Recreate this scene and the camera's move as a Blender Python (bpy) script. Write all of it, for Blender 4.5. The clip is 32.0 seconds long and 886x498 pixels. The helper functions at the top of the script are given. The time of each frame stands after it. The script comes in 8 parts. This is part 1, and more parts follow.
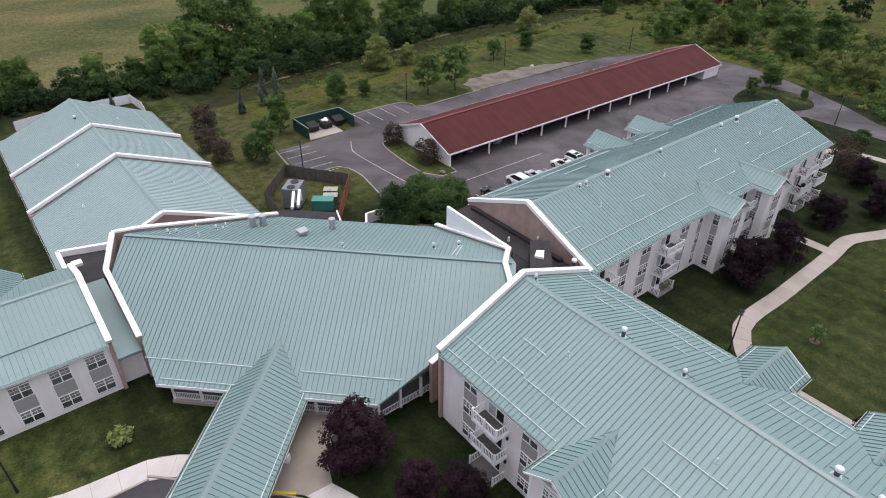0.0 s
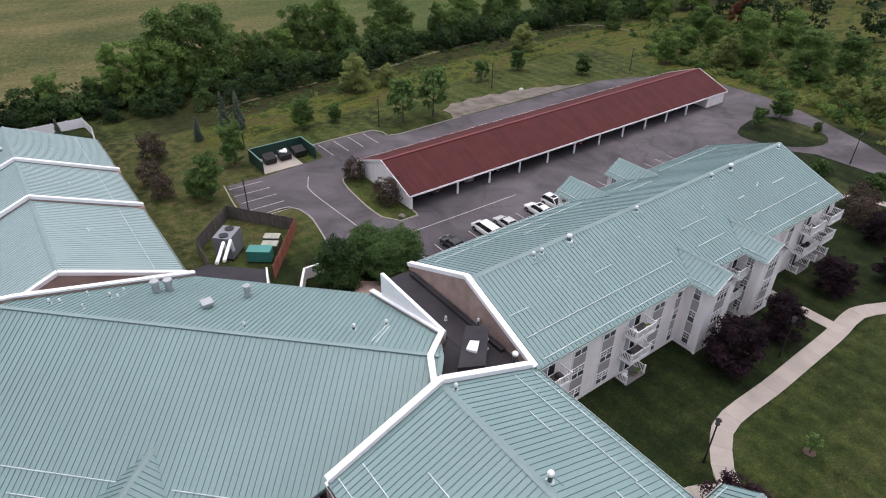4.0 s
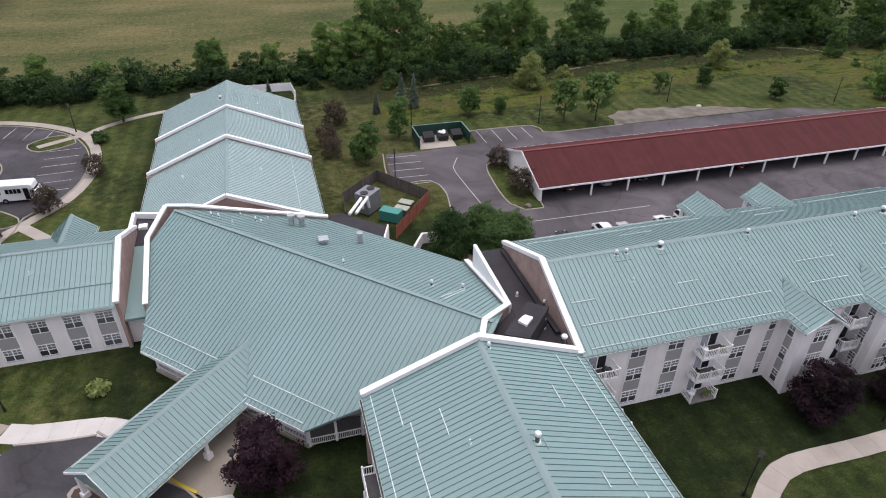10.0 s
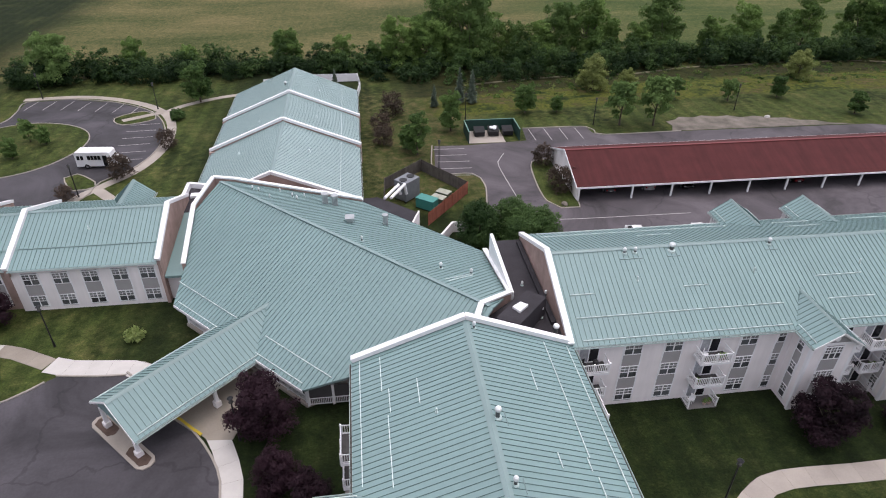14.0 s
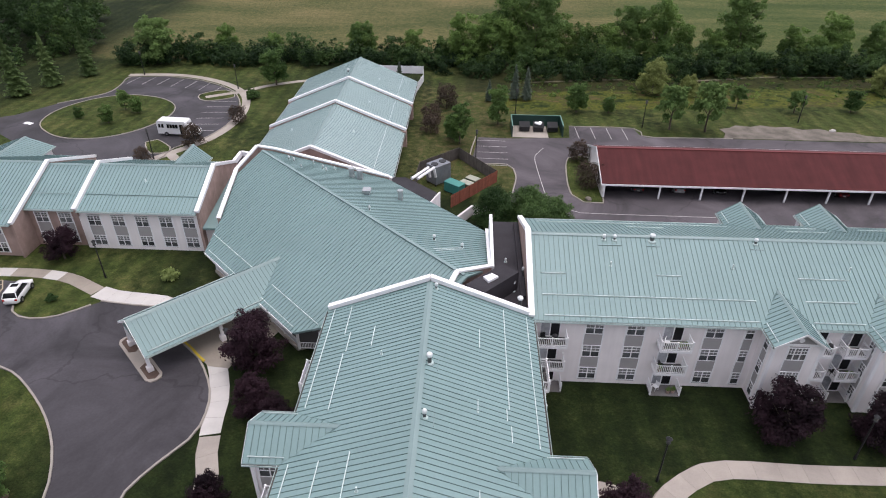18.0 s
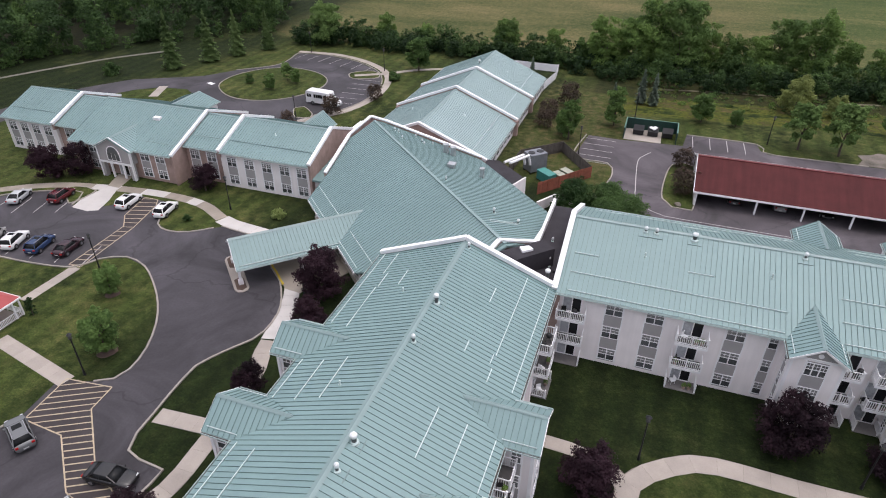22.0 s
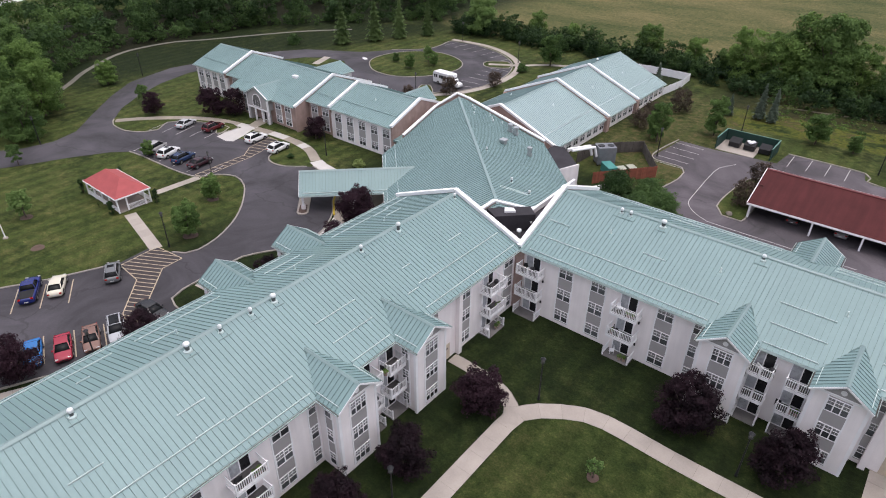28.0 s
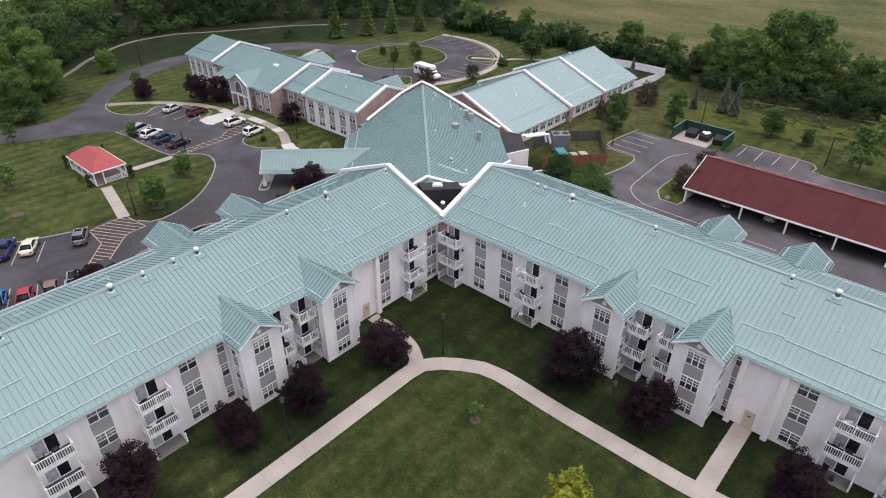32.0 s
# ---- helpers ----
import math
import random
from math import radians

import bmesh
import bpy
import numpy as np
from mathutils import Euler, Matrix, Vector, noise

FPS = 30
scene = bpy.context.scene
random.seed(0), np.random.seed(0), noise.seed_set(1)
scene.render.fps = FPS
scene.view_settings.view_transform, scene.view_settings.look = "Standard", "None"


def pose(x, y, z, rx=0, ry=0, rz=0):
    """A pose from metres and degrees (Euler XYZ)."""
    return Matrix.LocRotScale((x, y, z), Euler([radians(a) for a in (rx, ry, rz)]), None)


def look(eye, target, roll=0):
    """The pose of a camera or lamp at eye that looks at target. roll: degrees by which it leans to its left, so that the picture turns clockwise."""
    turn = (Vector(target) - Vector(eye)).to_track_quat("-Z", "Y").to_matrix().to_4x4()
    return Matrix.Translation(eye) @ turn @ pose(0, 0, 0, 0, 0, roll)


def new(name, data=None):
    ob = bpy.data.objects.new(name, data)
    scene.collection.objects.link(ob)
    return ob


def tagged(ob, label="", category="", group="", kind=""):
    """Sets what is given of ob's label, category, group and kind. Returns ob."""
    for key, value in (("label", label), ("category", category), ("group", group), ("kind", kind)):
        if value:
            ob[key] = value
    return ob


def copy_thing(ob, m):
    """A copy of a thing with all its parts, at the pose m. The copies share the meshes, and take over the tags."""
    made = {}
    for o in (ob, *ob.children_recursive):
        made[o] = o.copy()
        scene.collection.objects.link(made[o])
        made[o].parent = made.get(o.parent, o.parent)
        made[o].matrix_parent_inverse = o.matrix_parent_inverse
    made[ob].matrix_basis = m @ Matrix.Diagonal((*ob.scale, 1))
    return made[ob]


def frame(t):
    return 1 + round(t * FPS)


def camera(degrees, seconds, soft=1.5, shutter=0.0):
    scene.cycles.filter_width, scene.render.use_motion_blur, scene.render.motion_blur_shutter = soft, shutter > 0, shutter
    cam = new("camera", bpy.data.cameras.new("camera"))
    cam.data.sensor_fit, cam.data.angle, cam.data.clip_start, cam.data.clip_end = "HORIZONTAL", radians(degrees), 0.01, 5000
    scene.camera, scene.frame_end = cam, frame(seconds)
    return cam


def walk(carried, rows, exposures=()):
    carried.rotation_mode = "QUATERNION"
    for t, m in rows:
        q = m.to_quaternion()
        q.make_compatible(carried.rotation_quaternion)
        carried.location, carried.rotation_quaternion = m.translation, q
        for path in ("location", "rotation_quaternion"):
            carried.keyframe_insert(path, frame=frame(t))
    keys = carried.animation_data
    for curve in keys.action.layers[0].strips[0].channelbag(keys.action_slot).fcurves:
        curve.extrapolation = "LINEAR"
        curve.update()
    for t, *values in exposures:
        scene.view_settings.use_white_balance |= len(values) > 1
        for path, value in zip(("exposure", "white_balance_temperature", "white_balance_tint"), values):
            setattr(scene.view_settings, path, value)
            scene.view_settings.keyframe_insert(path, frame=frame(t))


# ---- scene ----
cam = camera(70.9, 32.0, soft=1.05)
METRES, EYE, TILT, LEAN, TURN = 101.6, 45.36, 0.0, 0.0, -38.7
ROWS = [
    (0.0, 0.0, 0.0, 0.0, 0.29, -33.42, -0.44),
    (0.5, 0.0056, 0.019, 0.0004, 0.3, -33.4, -0.45),
    (1.0, 0.012, 0.0409, 0.0009, 0.36, -33.39, -0.44),
    (1.5, 0.0198, 0.0644, 0.0013, 0.39, -33.35, -0.45),
    (2.0, 0.0296, 0.0862, 0.0019, 0.43, -33.33, -0.45),
    (2.5, 0.0414, 0.1037, 0.0021, 0.46, -33.27, -0.46),
    (4.5, 0.0967, 0.1274, 0.0048, 3.82, -33.11, -0.53),
    (5.0, 0.1084, 0.1255, 0.0051, 5.94, -33.06, -0.55),
    (5.5, 0.119, 0.1222, 0.0048, 8.78, -32.97, -0.53),
    (6.0, 0.1275, 0.1173, 0.006, 12.01, -32.99, -0.59),
    (6.5, 0.1363, 0.1123, 0.0055, 15.34, -32.91, -0.51),
    (7.0, 0.1448, 0.1069, 0.0054, 18.44, -32.9, -0.54),
    (7.5, 0.1532, 0.1024, 0.0052, 20.24, -32.9, -0.55),
    (8.0, 0.161, 0.0988, 0.0051, 21.22, -32.89, -0.56),
    (8.5, 0.1681, 0.0957, 0.0052, 21.82, -32.88, -0.62),
    (9.0, 0.1756, 0.0936, 0.0052, 22.19, -32.86, -0.6),
    (9.5, 0.1826, 0.0918, 0.0053, 22.43, -32.86, -0.62),
    (10.0, 0.1899, 0.0904, 0.0052, 22.62, -32.86, -0.63),
    (10.5, 0.1971, 0.0893, 0.005, 22.84, -32.86, -0.65),
    (11.0, 0.2044, 0.0886, 0.0048, 23.35, -32.87, -0.67),
    (11.5, 0.2122, 0.0883, 0.0046, 24.66, -32.87, -0.67),
    (12.0, 0.221, 0.0888, 0.0046, 26.41, -32.88, -0.65),
    (12.5, 0.2302, 0.0902, 0.0044, 27.93, -32.9, -0.65),
    (13.0, 0.2405, 0.0916, 0.0041, 29.26, -32.89, -0.64),
    (13.5, 0.2519, 0.0938, 0.0039, 30.37, -32.87, -0.58),
    (14.0, 0.2643, 0.0961, 0.0039, 31.24, -32.84, -0.57),
    (14.5, 0.2776, 0.0986, 0.0042, 31.97, -32.84, -0.56),
    (16.5, 0.3371, 0.1069, 0.0043, 35.57, -32.72, -0.53),
    (17.0, 0.3529, 0.1081, 0.0046, 37.35, -32.7, -0.5),
    (17.5, 0.3692, 0.1096, 0.0045, 39.32, -32.68, -0.47),
    (18.0, 0.3857, 0.1108, 0.0043, 41.28, -32.63, -0.45),
    (18.5, 0.4018, 0.1135, 0.0045, 42.94, -32.63, -0.44),
    (19.0, 0.4182, 0.1155, 0.0045, 44.33, -32.58, -0.41),
    (19.5, 0.4344, 0.1176, 0.0051, 46.25, -32.59, -0.45),
    (20.0, 0.4509, 0.1211, 0.005, 49.03, -32.55, -0.42),
    (20.5, 0.4681, 0.1251, 0.0053, 51.59, -32.52, -0.42),
    (21.0, 0.4847, 0.1308, 0.0058, 53.53, -32.51, -0.4),
    (21.5, 0.5013, 0.1378, 0.0061, 55.64, -32.47, -0.35),
    (22.0, 0.5183, 0.1453, 0.0064, 58.02, -32.45, -0.35),
    (22.5, 0.535, 0.1538, 0.0068, 60.39, -32.42, -0.35),
    (23.0, 0.5518, 0.1639, 0.007, 62.66, -32.39, -0.33),
    (23.5, 0.5683, 0.1752, 0.0074, 64.76, -32.37, -0.33),
    (24.0, 0.585, 0.1876, 0.0081, 66.22, -32.36, -0.32),
    (24.5, 0.6021, 0.2015, 0.0078, 67.32, -32.3, -0.31),
    (25.0, 0.6192, 0.2166, 0.0081, 67.91, -32.27, -0.31),
    (25.5, 0.6364, 0.2311, 0.0081, 68.29, -32.23, -0.3),
    (27.5, 0.7017, 0.2876, 0.0085, 76.13, -32.15, -0.3),
    (28.0, 0.716, 0.3021, 0.0087, 78.17, -32.15, -0.29),
    (28.5, 0.7294, 0.3177, 0.0087, 79.57, -32.13, -0.28),
    (29.0, 0.7421, 0.334, 0.0088, 80.19, -32.11, -0.27),
    (29.5, 0.7543, 0.3509, 0.009, 80.48, -32.09, -0.27),
    (30.0, 0.766, 0.3679, 0.0089, 80.86, -32.08, -0.28),
    (30.5, 0.7772, 0.3828, 0.0088, 81.14, -32.06, -0.27),
    (31.0, 0.7876, 0.3943, 0.0084, 81.08, -32.06, -0.25),
    (31.5, 0.7968, 0.4015, 0.0079, 80.95, -32.07, -0.24),
    (32.0, 0.805, 0.4045, 0.0076, 80.74, -32.08, -0.22),
]
walk(cam, [(t, pose(0, 0, EYE, TILT, LEAN, TURN) @ pose(METRES * x, METRES * y, METRES * z, 90 + pitch, roll, yaw)) for t, x, y, z, yaw, pitch, roll in ROWS],
     exposures=[(0.0, 0.35, 6420, 17), (14.0, 0.35, 6420, 17), (25.0, 0.40, 6420, 17), (32.0, 0.43, 6420, 17)])

from mathutils.geometry import tessellate_polygon

# ---------------------------------------------------------------- world and light
world = bpy.data.worlds.new("overcast_sky")
scene.world = world
world.use_nodes = True
wn = world.node_tree.nodes
wl = world.node_tree.links
for n in list(wn):
    wn.remove(n)
w_out = wn.new("ShaderNodeOutputWorld")
w_bg = wn.new("ShaderNodeBackground")
w_sky = wn.new("ShaderNodeTexSky")
w_sky.sky_type = "NISHITA"
w_sky.sun_disc = False
w_sky.sun_elevation = radians(82)
w_sky.sun_rotation = radians(54)
w_sky.air_density = 1.0
w_sky.dust_density = 4.0
w_hsv = wn.new("ShaderNodeHueSaturation")
w_hsv.inputs["Saturation"].default_value = 0.42
wl.new(w_sky.outputs[0], w_hsv.inputs["Color"])
wl.new(w_hsv.outputs[0], w_bg.inputs["Color"])
w_bg.inputs["Strength"].default_value = 0.15
wl.new(w_bg.outputs[0], w_out.inputs[0])

sun_data = bpy.data.lights.new("sun", "SUN")
sun_data.energy = 1.0
sun_data.angle = radians(120)
sun_data.color = (1.0, 0.98, 0.95)
sun = new("sun", sun_data)
sun.matrix_world = look((11, 8, 100), (0, 0, 0))


# ---------------------------------------------------------------- materials
def mat(name, col, rough=0.7, metal=0.0, spread=0.15, scale=1.5, fine=30.0, bump=0.15, rand=0.0, col2=None, spec=0.5, dist=0.02):
    """A surface with large stains, fine grain and bump; rand varies it from object to object."""
    m = bpy.data.materials.new(name)
    m.use_nodes = True
    nt = m.node_tree
    b = nt.nodes["Principled BSDF"]
    b.inputs["Roughness"].default_value = rough
    b.inputs["Metallic"].default_value = metal
    b.inputs["Specular IOR Level"].default_value = spec
    geo = nt.nodes.new("ShaderNodeNewGeometry")
    n1 = nt.nodes.new("ShaderNodeTexNoise")
    n1.inputs["Scale"].default_value = scale
    n1.inputs["Detail"].default_value = 5
    n2 = nt.nodes.new("ShaderNodeTexNoise")
    n2.inputs["Scale"].default_value = fine
    n2.inputs["Detail"].default_value = 3
    nt.links.new(geo.outputs["Position"], n1.inputs["Vector"])
    nt.links.new(geo.outputs["Position"], n2.inputs["Vector"])
    add = nt.nodes.new("ShaderNodeMath")
    add.operation = "MULTIPLY_ADD"
    add.inputs[1].default_value = 0.4
    nt.links.new(n2.outputs["Fac"], add.inputs[0])
    nt.links.new(n1.outputs["Fac"], add.inputs[2])
    last = add.outputs[0]
    if rand:
        oi = nt.nodes.new("ShaderNodeObjectInfo")
        r = nt.nodes.new("ShaderNodeMath")
        r.operation = "MULTIPLY_ADD"
        r.inputs[1].default_value = rand
        nt.links.new(oi.outputs["Random"], r.inputs[0])
        nt.links.new(last, r.inputs[2])
        last = r.outputs[0]
    ramp = nt.nodes.new("ShaderNodeValToRGB")
    mid = 0.7 + rand / 2
    ramp.color_ramp.elements[0].position = max(0.0, mid - 0.3)
    ramp.color_ramp.elements[1].position = min(1.0, mid + 0.3)
    c2 = col2 or col
    ramp.color_ramp.elements[0].color = (*[max(0.0, c * (1 - spread)) for c in col], 1)
    ramp.color_ramp.elements[1].color = (*[min(1.0, c * (1 + spread)) for c in c2], 1)
    nt.links.new(last, ramp.inputs[0])
    nt.links.new(ramp.outputs[0], b.inputs["Base Color"])
    if bump:
        bp = nt.nodes.new("ShaderNodeBump")
        bp.inputs["Strength"].default_value = bump
        bp.inputs["Distance"].default_value = dist
        nt.links.new(n2.outputs["Fac"], bp.inputs["Height"])
        nt.links.new(bp.outputs[0], b.inputs["Normal"])
    return m


M_ROOF = mat("green_metal_roof", (0.192, 0.293, 0.288), 0.45, 0.0, 0.08, 0.12, 3, 0.0, rand=0.12, spec=0.5)
# paler copy of the roof green, with the sky sheen put into the colour
M_ROOFN = mat("sheen_pale_green_metal_roof", (0.315, 0.415, 0.41), 0.4, 0.0, 0.06, 0.12, 3, 0.0, rand=0.12, spec=0.5)
# seam colour darker than the panels, painting in the shadow side of the ribs
M_RIB = mat("shade_toned_roof_seam", (0.132, 0.200, 0.196), 0.7, 0.0, 0.15, 0.5, 6, 0.03, spec=0.15)
# seam to match, lightened by the same painted sheen
M_RIBN = mat("sheen_pale_roof_seam", (0.27, 0.36, 0.355), 0.6, 0.0, 0.12, 0.5, 6, 0.03, spec=0.2)
M_SEAM = mat("green_metal_trim", (0.205, 0.288, 0.283), 0.35, 0.0, 0.08, 0.5, 8, 0.05)
M_WHITE = mat("white_paint", (0.88, 0.87, 0.88), 0.5, 0, 0.06, 1.2, 20, 0.05)
M_SIDING = mat("off_white_siding", (0.90, 0.85, 0.845), 0.65, 0, 0.06, 0.5, 12, 0.1)
M_GREY = mat("grey_infill_panel", (0.36, 0.345, 0.342), 0.65, 0, 0.06, 0.8, 14, 0.1)
M_BRICK = mat("tan_brick", (0.39, 0.275, 0.24), 0.85, 0, 0.2, 1.0, 9, 0.25)
M_FLAT = mat("dark_membrane_roof", (0.036, 0.033, 0.038), 0.8, 0, 0.35, 0.4, 5, 0.1, spec=0.25)
M_RED = mat("red_metal_roof", (0.072, 0.0175, 0.0175), 0.85, 0, 0.15, 0.4, 8, 0.08, rand=0.1, spec=0.25)
M_REDLIT = mat("coral_shingle_roof", (0.36, 0.075, 0.075), 0.8, 0, 0.12, 1.0, 14, 0.2)
M_REDCAP = mat("red_metal_cap", (0.17, 0.032, 0.032), 0.6, 0, 0.1, 1.0, 14, 0.05)


def streaked(m, stretch, lo, hi):
    """Adds long weather streaks to a material; stretch is the noise scale along x, y and z."""
    nt = m.node_tree
    b = nt.nodes["Principled BSDF"]
    src = b.inputs["Base Color"].links[0].from_socket
    geo = nt.nodes.new("ShaderNodeNewGeometry")
    mp = nt.nodes.new("ShaderNodeMapping")
    mp.inputs["Scale"].default_value = stretch
    nt.links.new(geo.outputs["Position"], mp.inputs["Vector"])
    n = nt.nodes.new("ShaderNodeTexNoise")
    n.inputs["Scale"].default_value = 1.0
    n.inputs["Detail"].default_value = 5
    nt.links.new(mp.outputs[0], n.inputs["Vector"])
    rg = nt.nodes.new("ShaderNodeMapRange")
    rg.inputs["From Min"].default_value, rg.inputs["From Max"].default_value = 0.3, 0.7
    rg.inputs["To Min"].default_value, rg.inputs["To Max"].default_value = lo, hi
    nt.links.new(n.outputs["Fac"], rg.inputs["Value"])
    sc = nt.nodes.new("ShaderNodeVectorMath")
    sc.operation = "SCALE"
    nt.links.new(src, sc.inputs[0])
    nt.links.new(rg.outputs[0], sc.inputs["Scale"])
    nt.links.new(sc.outputs[0], b.inputs["Base Color"])
    return m


streaked(M_RED, (1.3, 0.12, 0.12), 0.88, 1.14)
streaked(M_BRICK, (0.8, 0.8, 0.15), 0.85, 1.1)
streaked(M_SIDING, (1.5, 1.5, 0.12), 0.93, 1.03)


def asphalt_material(name="worn_asphalt", col=(0.047, 0.043, 0.049)):
    """Asphalt with worn lighter and darker areas and sealed dark cracks."""
    m = mat(name, col, 0.85, 0, 0.3, 0.1, 4, 0.2)
    nt = m.node_tree
    b = nt.nodes["Principled BSDF"]
    src = b.inputs["Base Color"].links[0].from_socket
    geo = nt.nodes.new("ShaderNodeNewGeometry")
    wob = nt.nodes.new("ShaderNodeTexNoise")
    wob.inputs["Scale"].default_value = 0.35
    wob.inputs["Detail"].default_value = 4
    nt.links.new(geo.outputs["Position"], wob.inputs["Vector"])
    add = nt.nodes.new("ShaderNodeVectorMath")
    add.operation = "MULTIPLY_ADD"
    add.inputs[1].default_value = (5, 5, 0)
    nt.links.new(wob.outputs["Color"], add.inputs[0])
    nt.links.new(geo.outputs["Position"], add.inputs[2])
    vor = nt.nodes.new("ShaderNodeTexVoronoi")
    vor.feature = "DISTANCE_TO_EDGE"
    vor.inputs["Scale"].default_value = 0.055
    nt.links.new(add.outputs[0], vor.inputs["Vector"])
    thin = nt.nodes.new("ShaderNodeMapRange")
    thin.inputs["From Min"].default_value = 0.004
    thin.inputs["From Max"].default_value = 0.011
    thin.inputs["To Min"].default_value = 0.72
    thin.inputs["To Max"].default_value = 1.0
    nt.links.new(vor.outputs["Distance"], thin.inputs["Value"])
    big = nt.nodes.new("ShaderNodeTexNoise")
    big.inputs["Scale"].default_value = 0.075
    big.inputs["Detail"].default_value = 8
    big.inputs["Roughness"].default_value = 0.62
    big.inputs["Distortion"].default_value = 1.2
    nt.links.new(geo.outputs["Position"], big.inputs["Vector"])
    tone = nt.nodes.new("ShaderNodeMapRange")
    tone.inputs["From Min"].default_value = 0.36
    tone.inputs["From Max"].default_value = 0.64
    tone.inputs["To Min"].default_value = 0.6
    tone.inputs["To Max"].default_value = 1.5
    nt.links.new(big.outputs["Fac"], tone.inputs["Value"])
    mul = nt.nodes.new("ShaderNodeMath")
    mul.operation = "MULTIPLY"
    nt.links.new(thin.outputs[0], mul.inputs[0])
    nt.links.new(tone.outputs[0], mul.inputs[1])
    sc = nt.nodes.new("ShaderNodeVectorMath")
    sc.operation = "SCALE"
    nt.links.new(src, sc.inputs[0])
    nt.links.new(mul.outputs[0], sc.inputs["Scale"])
    nt.links.new(sc.outputs[0], b.inputs["Base Color"])
    return m


M_ASPHALT = asphalt_material()
M_ASPHALT2 = asphalt_material("sun_bleached_asphalt", (0.074, 0.064, 0.071))
M_CARGLASS = mat("dark_car_glass", (0.012, 0.013, 0.014), 0.25, 0, 0.3, 1, 5, 0.0, spec=0.15)
M_CONC = mat("pale_concrete", (0.35, 0.31, 0.27), 0.85, 0, 0.17, 0.4, 8, 0.12)
M_SLAB = mat("concrete_paving_slab", (0.345, 0.305, 0.268), 0.85, 0, 0.15, 0.4, 8, 0.12, rand=0.22)
M_NEW = mat("new_white_concrete", (0.50, 0.475, 0.45), 0.8, 0, 0.1, 0.5, 9, 0.1, rand=0.15)
M_TAN = mat("tan_concrete_slab", (0.27, 0.235, 0.195), 0.85, 0, 0.16, 0.4, 8, 0.12, rand=0.25)
M_JOINT = mat("dirty_paving_joint", (0.21, 0.185, 0.155), 0.95, 0, 0.3, 1.5, 12, 0.2)
M_SEAL = mat("brown_sealed_asphalt", (0.042, 0.034, 0.035), 0.85, 0, 0.3, 0.3, 5, 0.15)
M_KERB = mat("kerb_concrete", (0.31, 0.28, 0.245), 0.85, 0, 0.2, 0.6, 9, 0.12)
M_PAINTY = mat("faded_yellow_line_paint", (0.43, 0.355, 0.25), 0.8, 0, 0.25, 2.0, 12, 0.05)
M_PAINTW = mat("worn_white_line_paint", (0.45, 0.43, 0.42), 0.8, 0, 0.25, 2.0, 12, 0.05)
M_GRAVEL = mat("pale_gravel", (0.062, 0.060, 0.036), 0.95, 0, 0.25, 0.32, 5, 0.4, col2=(0.20, 0.170, 0.150))
M_MULCH = mat("bark_mulch", (0.10, 0.065, 0.05), 0.95, 0, 0.3, 2, 15, 0.5)
M_GLASS = mat("window_glass", (0.075, 0.079, 0.083), 0.08, 0, 0.5, 0.6, 3, 0.0, rand=0.5, spec=0.7)
M_ROOM = mat("dark_door_glass", (0.016, 0.016, 0.018), 0.08, 0, 0.5, 0.6, 3, 0.0, rand=0.4, spec=0.35)
M_BLIND = mat("window_blind", (0.19, 0.19, 0.19), 0.2, 0, 0.3, 0.6, 3, 0.0, rand=0.5, spec=0.7)
M_DARK = mat("dark_metal", (0.02, 0.02, 0.022), 0.5, 0.3, 0.2, 2, 20, 0.05)
M_STEEL = mat("galvanised_steel", (0.45, 0.46, 0.47), 0.4, 0.6, 0.15, 2, 20, 0.05)
M_PATH = mat("grey_path_surface", (0.15, 0.14, 0.115), 0.9, 0, 0.2, 0.5, 8, 0.12)
M_BANK = mat("pale_bank_earth", (0.135, 0.120, 0.075), 0.95, 0, 0.3, 0.5, 6, 0.3)
M_SCREEN = mat("grey_insect_screen", (0.075, 0.072, 0.072), 0.7, 0, 0.15, 1, 20, 0.05)
# dark colour for gutter bottoms, painting the shadow line under the eaves
M_GUTTER_SHADE = mat("dark_gutter_shade", (0.07, 0.066, 0.06), 0.9, 0, 0.35, 3, 14, 0.3)
M_GUTTER = mat("pale_green_gutter", (0.50, 0.60, 0.58), 0.4, 0.0, 0.08, 1, 14, 0.03)
M_SNOW = mat("pale_snow_guard_metal", (0.60, 0.68, 0.67), 0.4, 0.2, 0.08, 2, 20, 0.03)
M_BARK = mat("bark", (0.09, 0.07, 0.055), 0.95, 0, 0.3, 3, 20, 0.6)
M_WOOD = mat("weathered_fence_wood", (0.095, 0.082, 0.072), 0.9, 0, 0.25, 1.5, 18, 0.3, rand=0.3)
M_WOODRED = mat("red_stained_fence_wood", (0.24, 0.075, 0.045), 0.85, 0, 0.2, 1.5, 18, 0.3, rand=0.3)


# ---------------------------------------------------------------- building blocks
WORLD = {}


def place(ob, m, parent=None):
    """Sets ob at the world pose m, under parent if there is one."""
    if parent is not None:
        ob.parent = parent
        ob.matrix_parent_inverse = WORLD[parent.name].inverted()
    ob.matrix_basis = m
    WORLD[ob.name] = m
    return ob


def thing(name, label, category, group="", at=(0, 0, 0), rz=0, kind=""):
    """An Empty at the base of a thing made of parts."""
    ob = place(new(name), pose(*at, 0, 0, rz))
    return tagged(ob, label, category, group, kind)


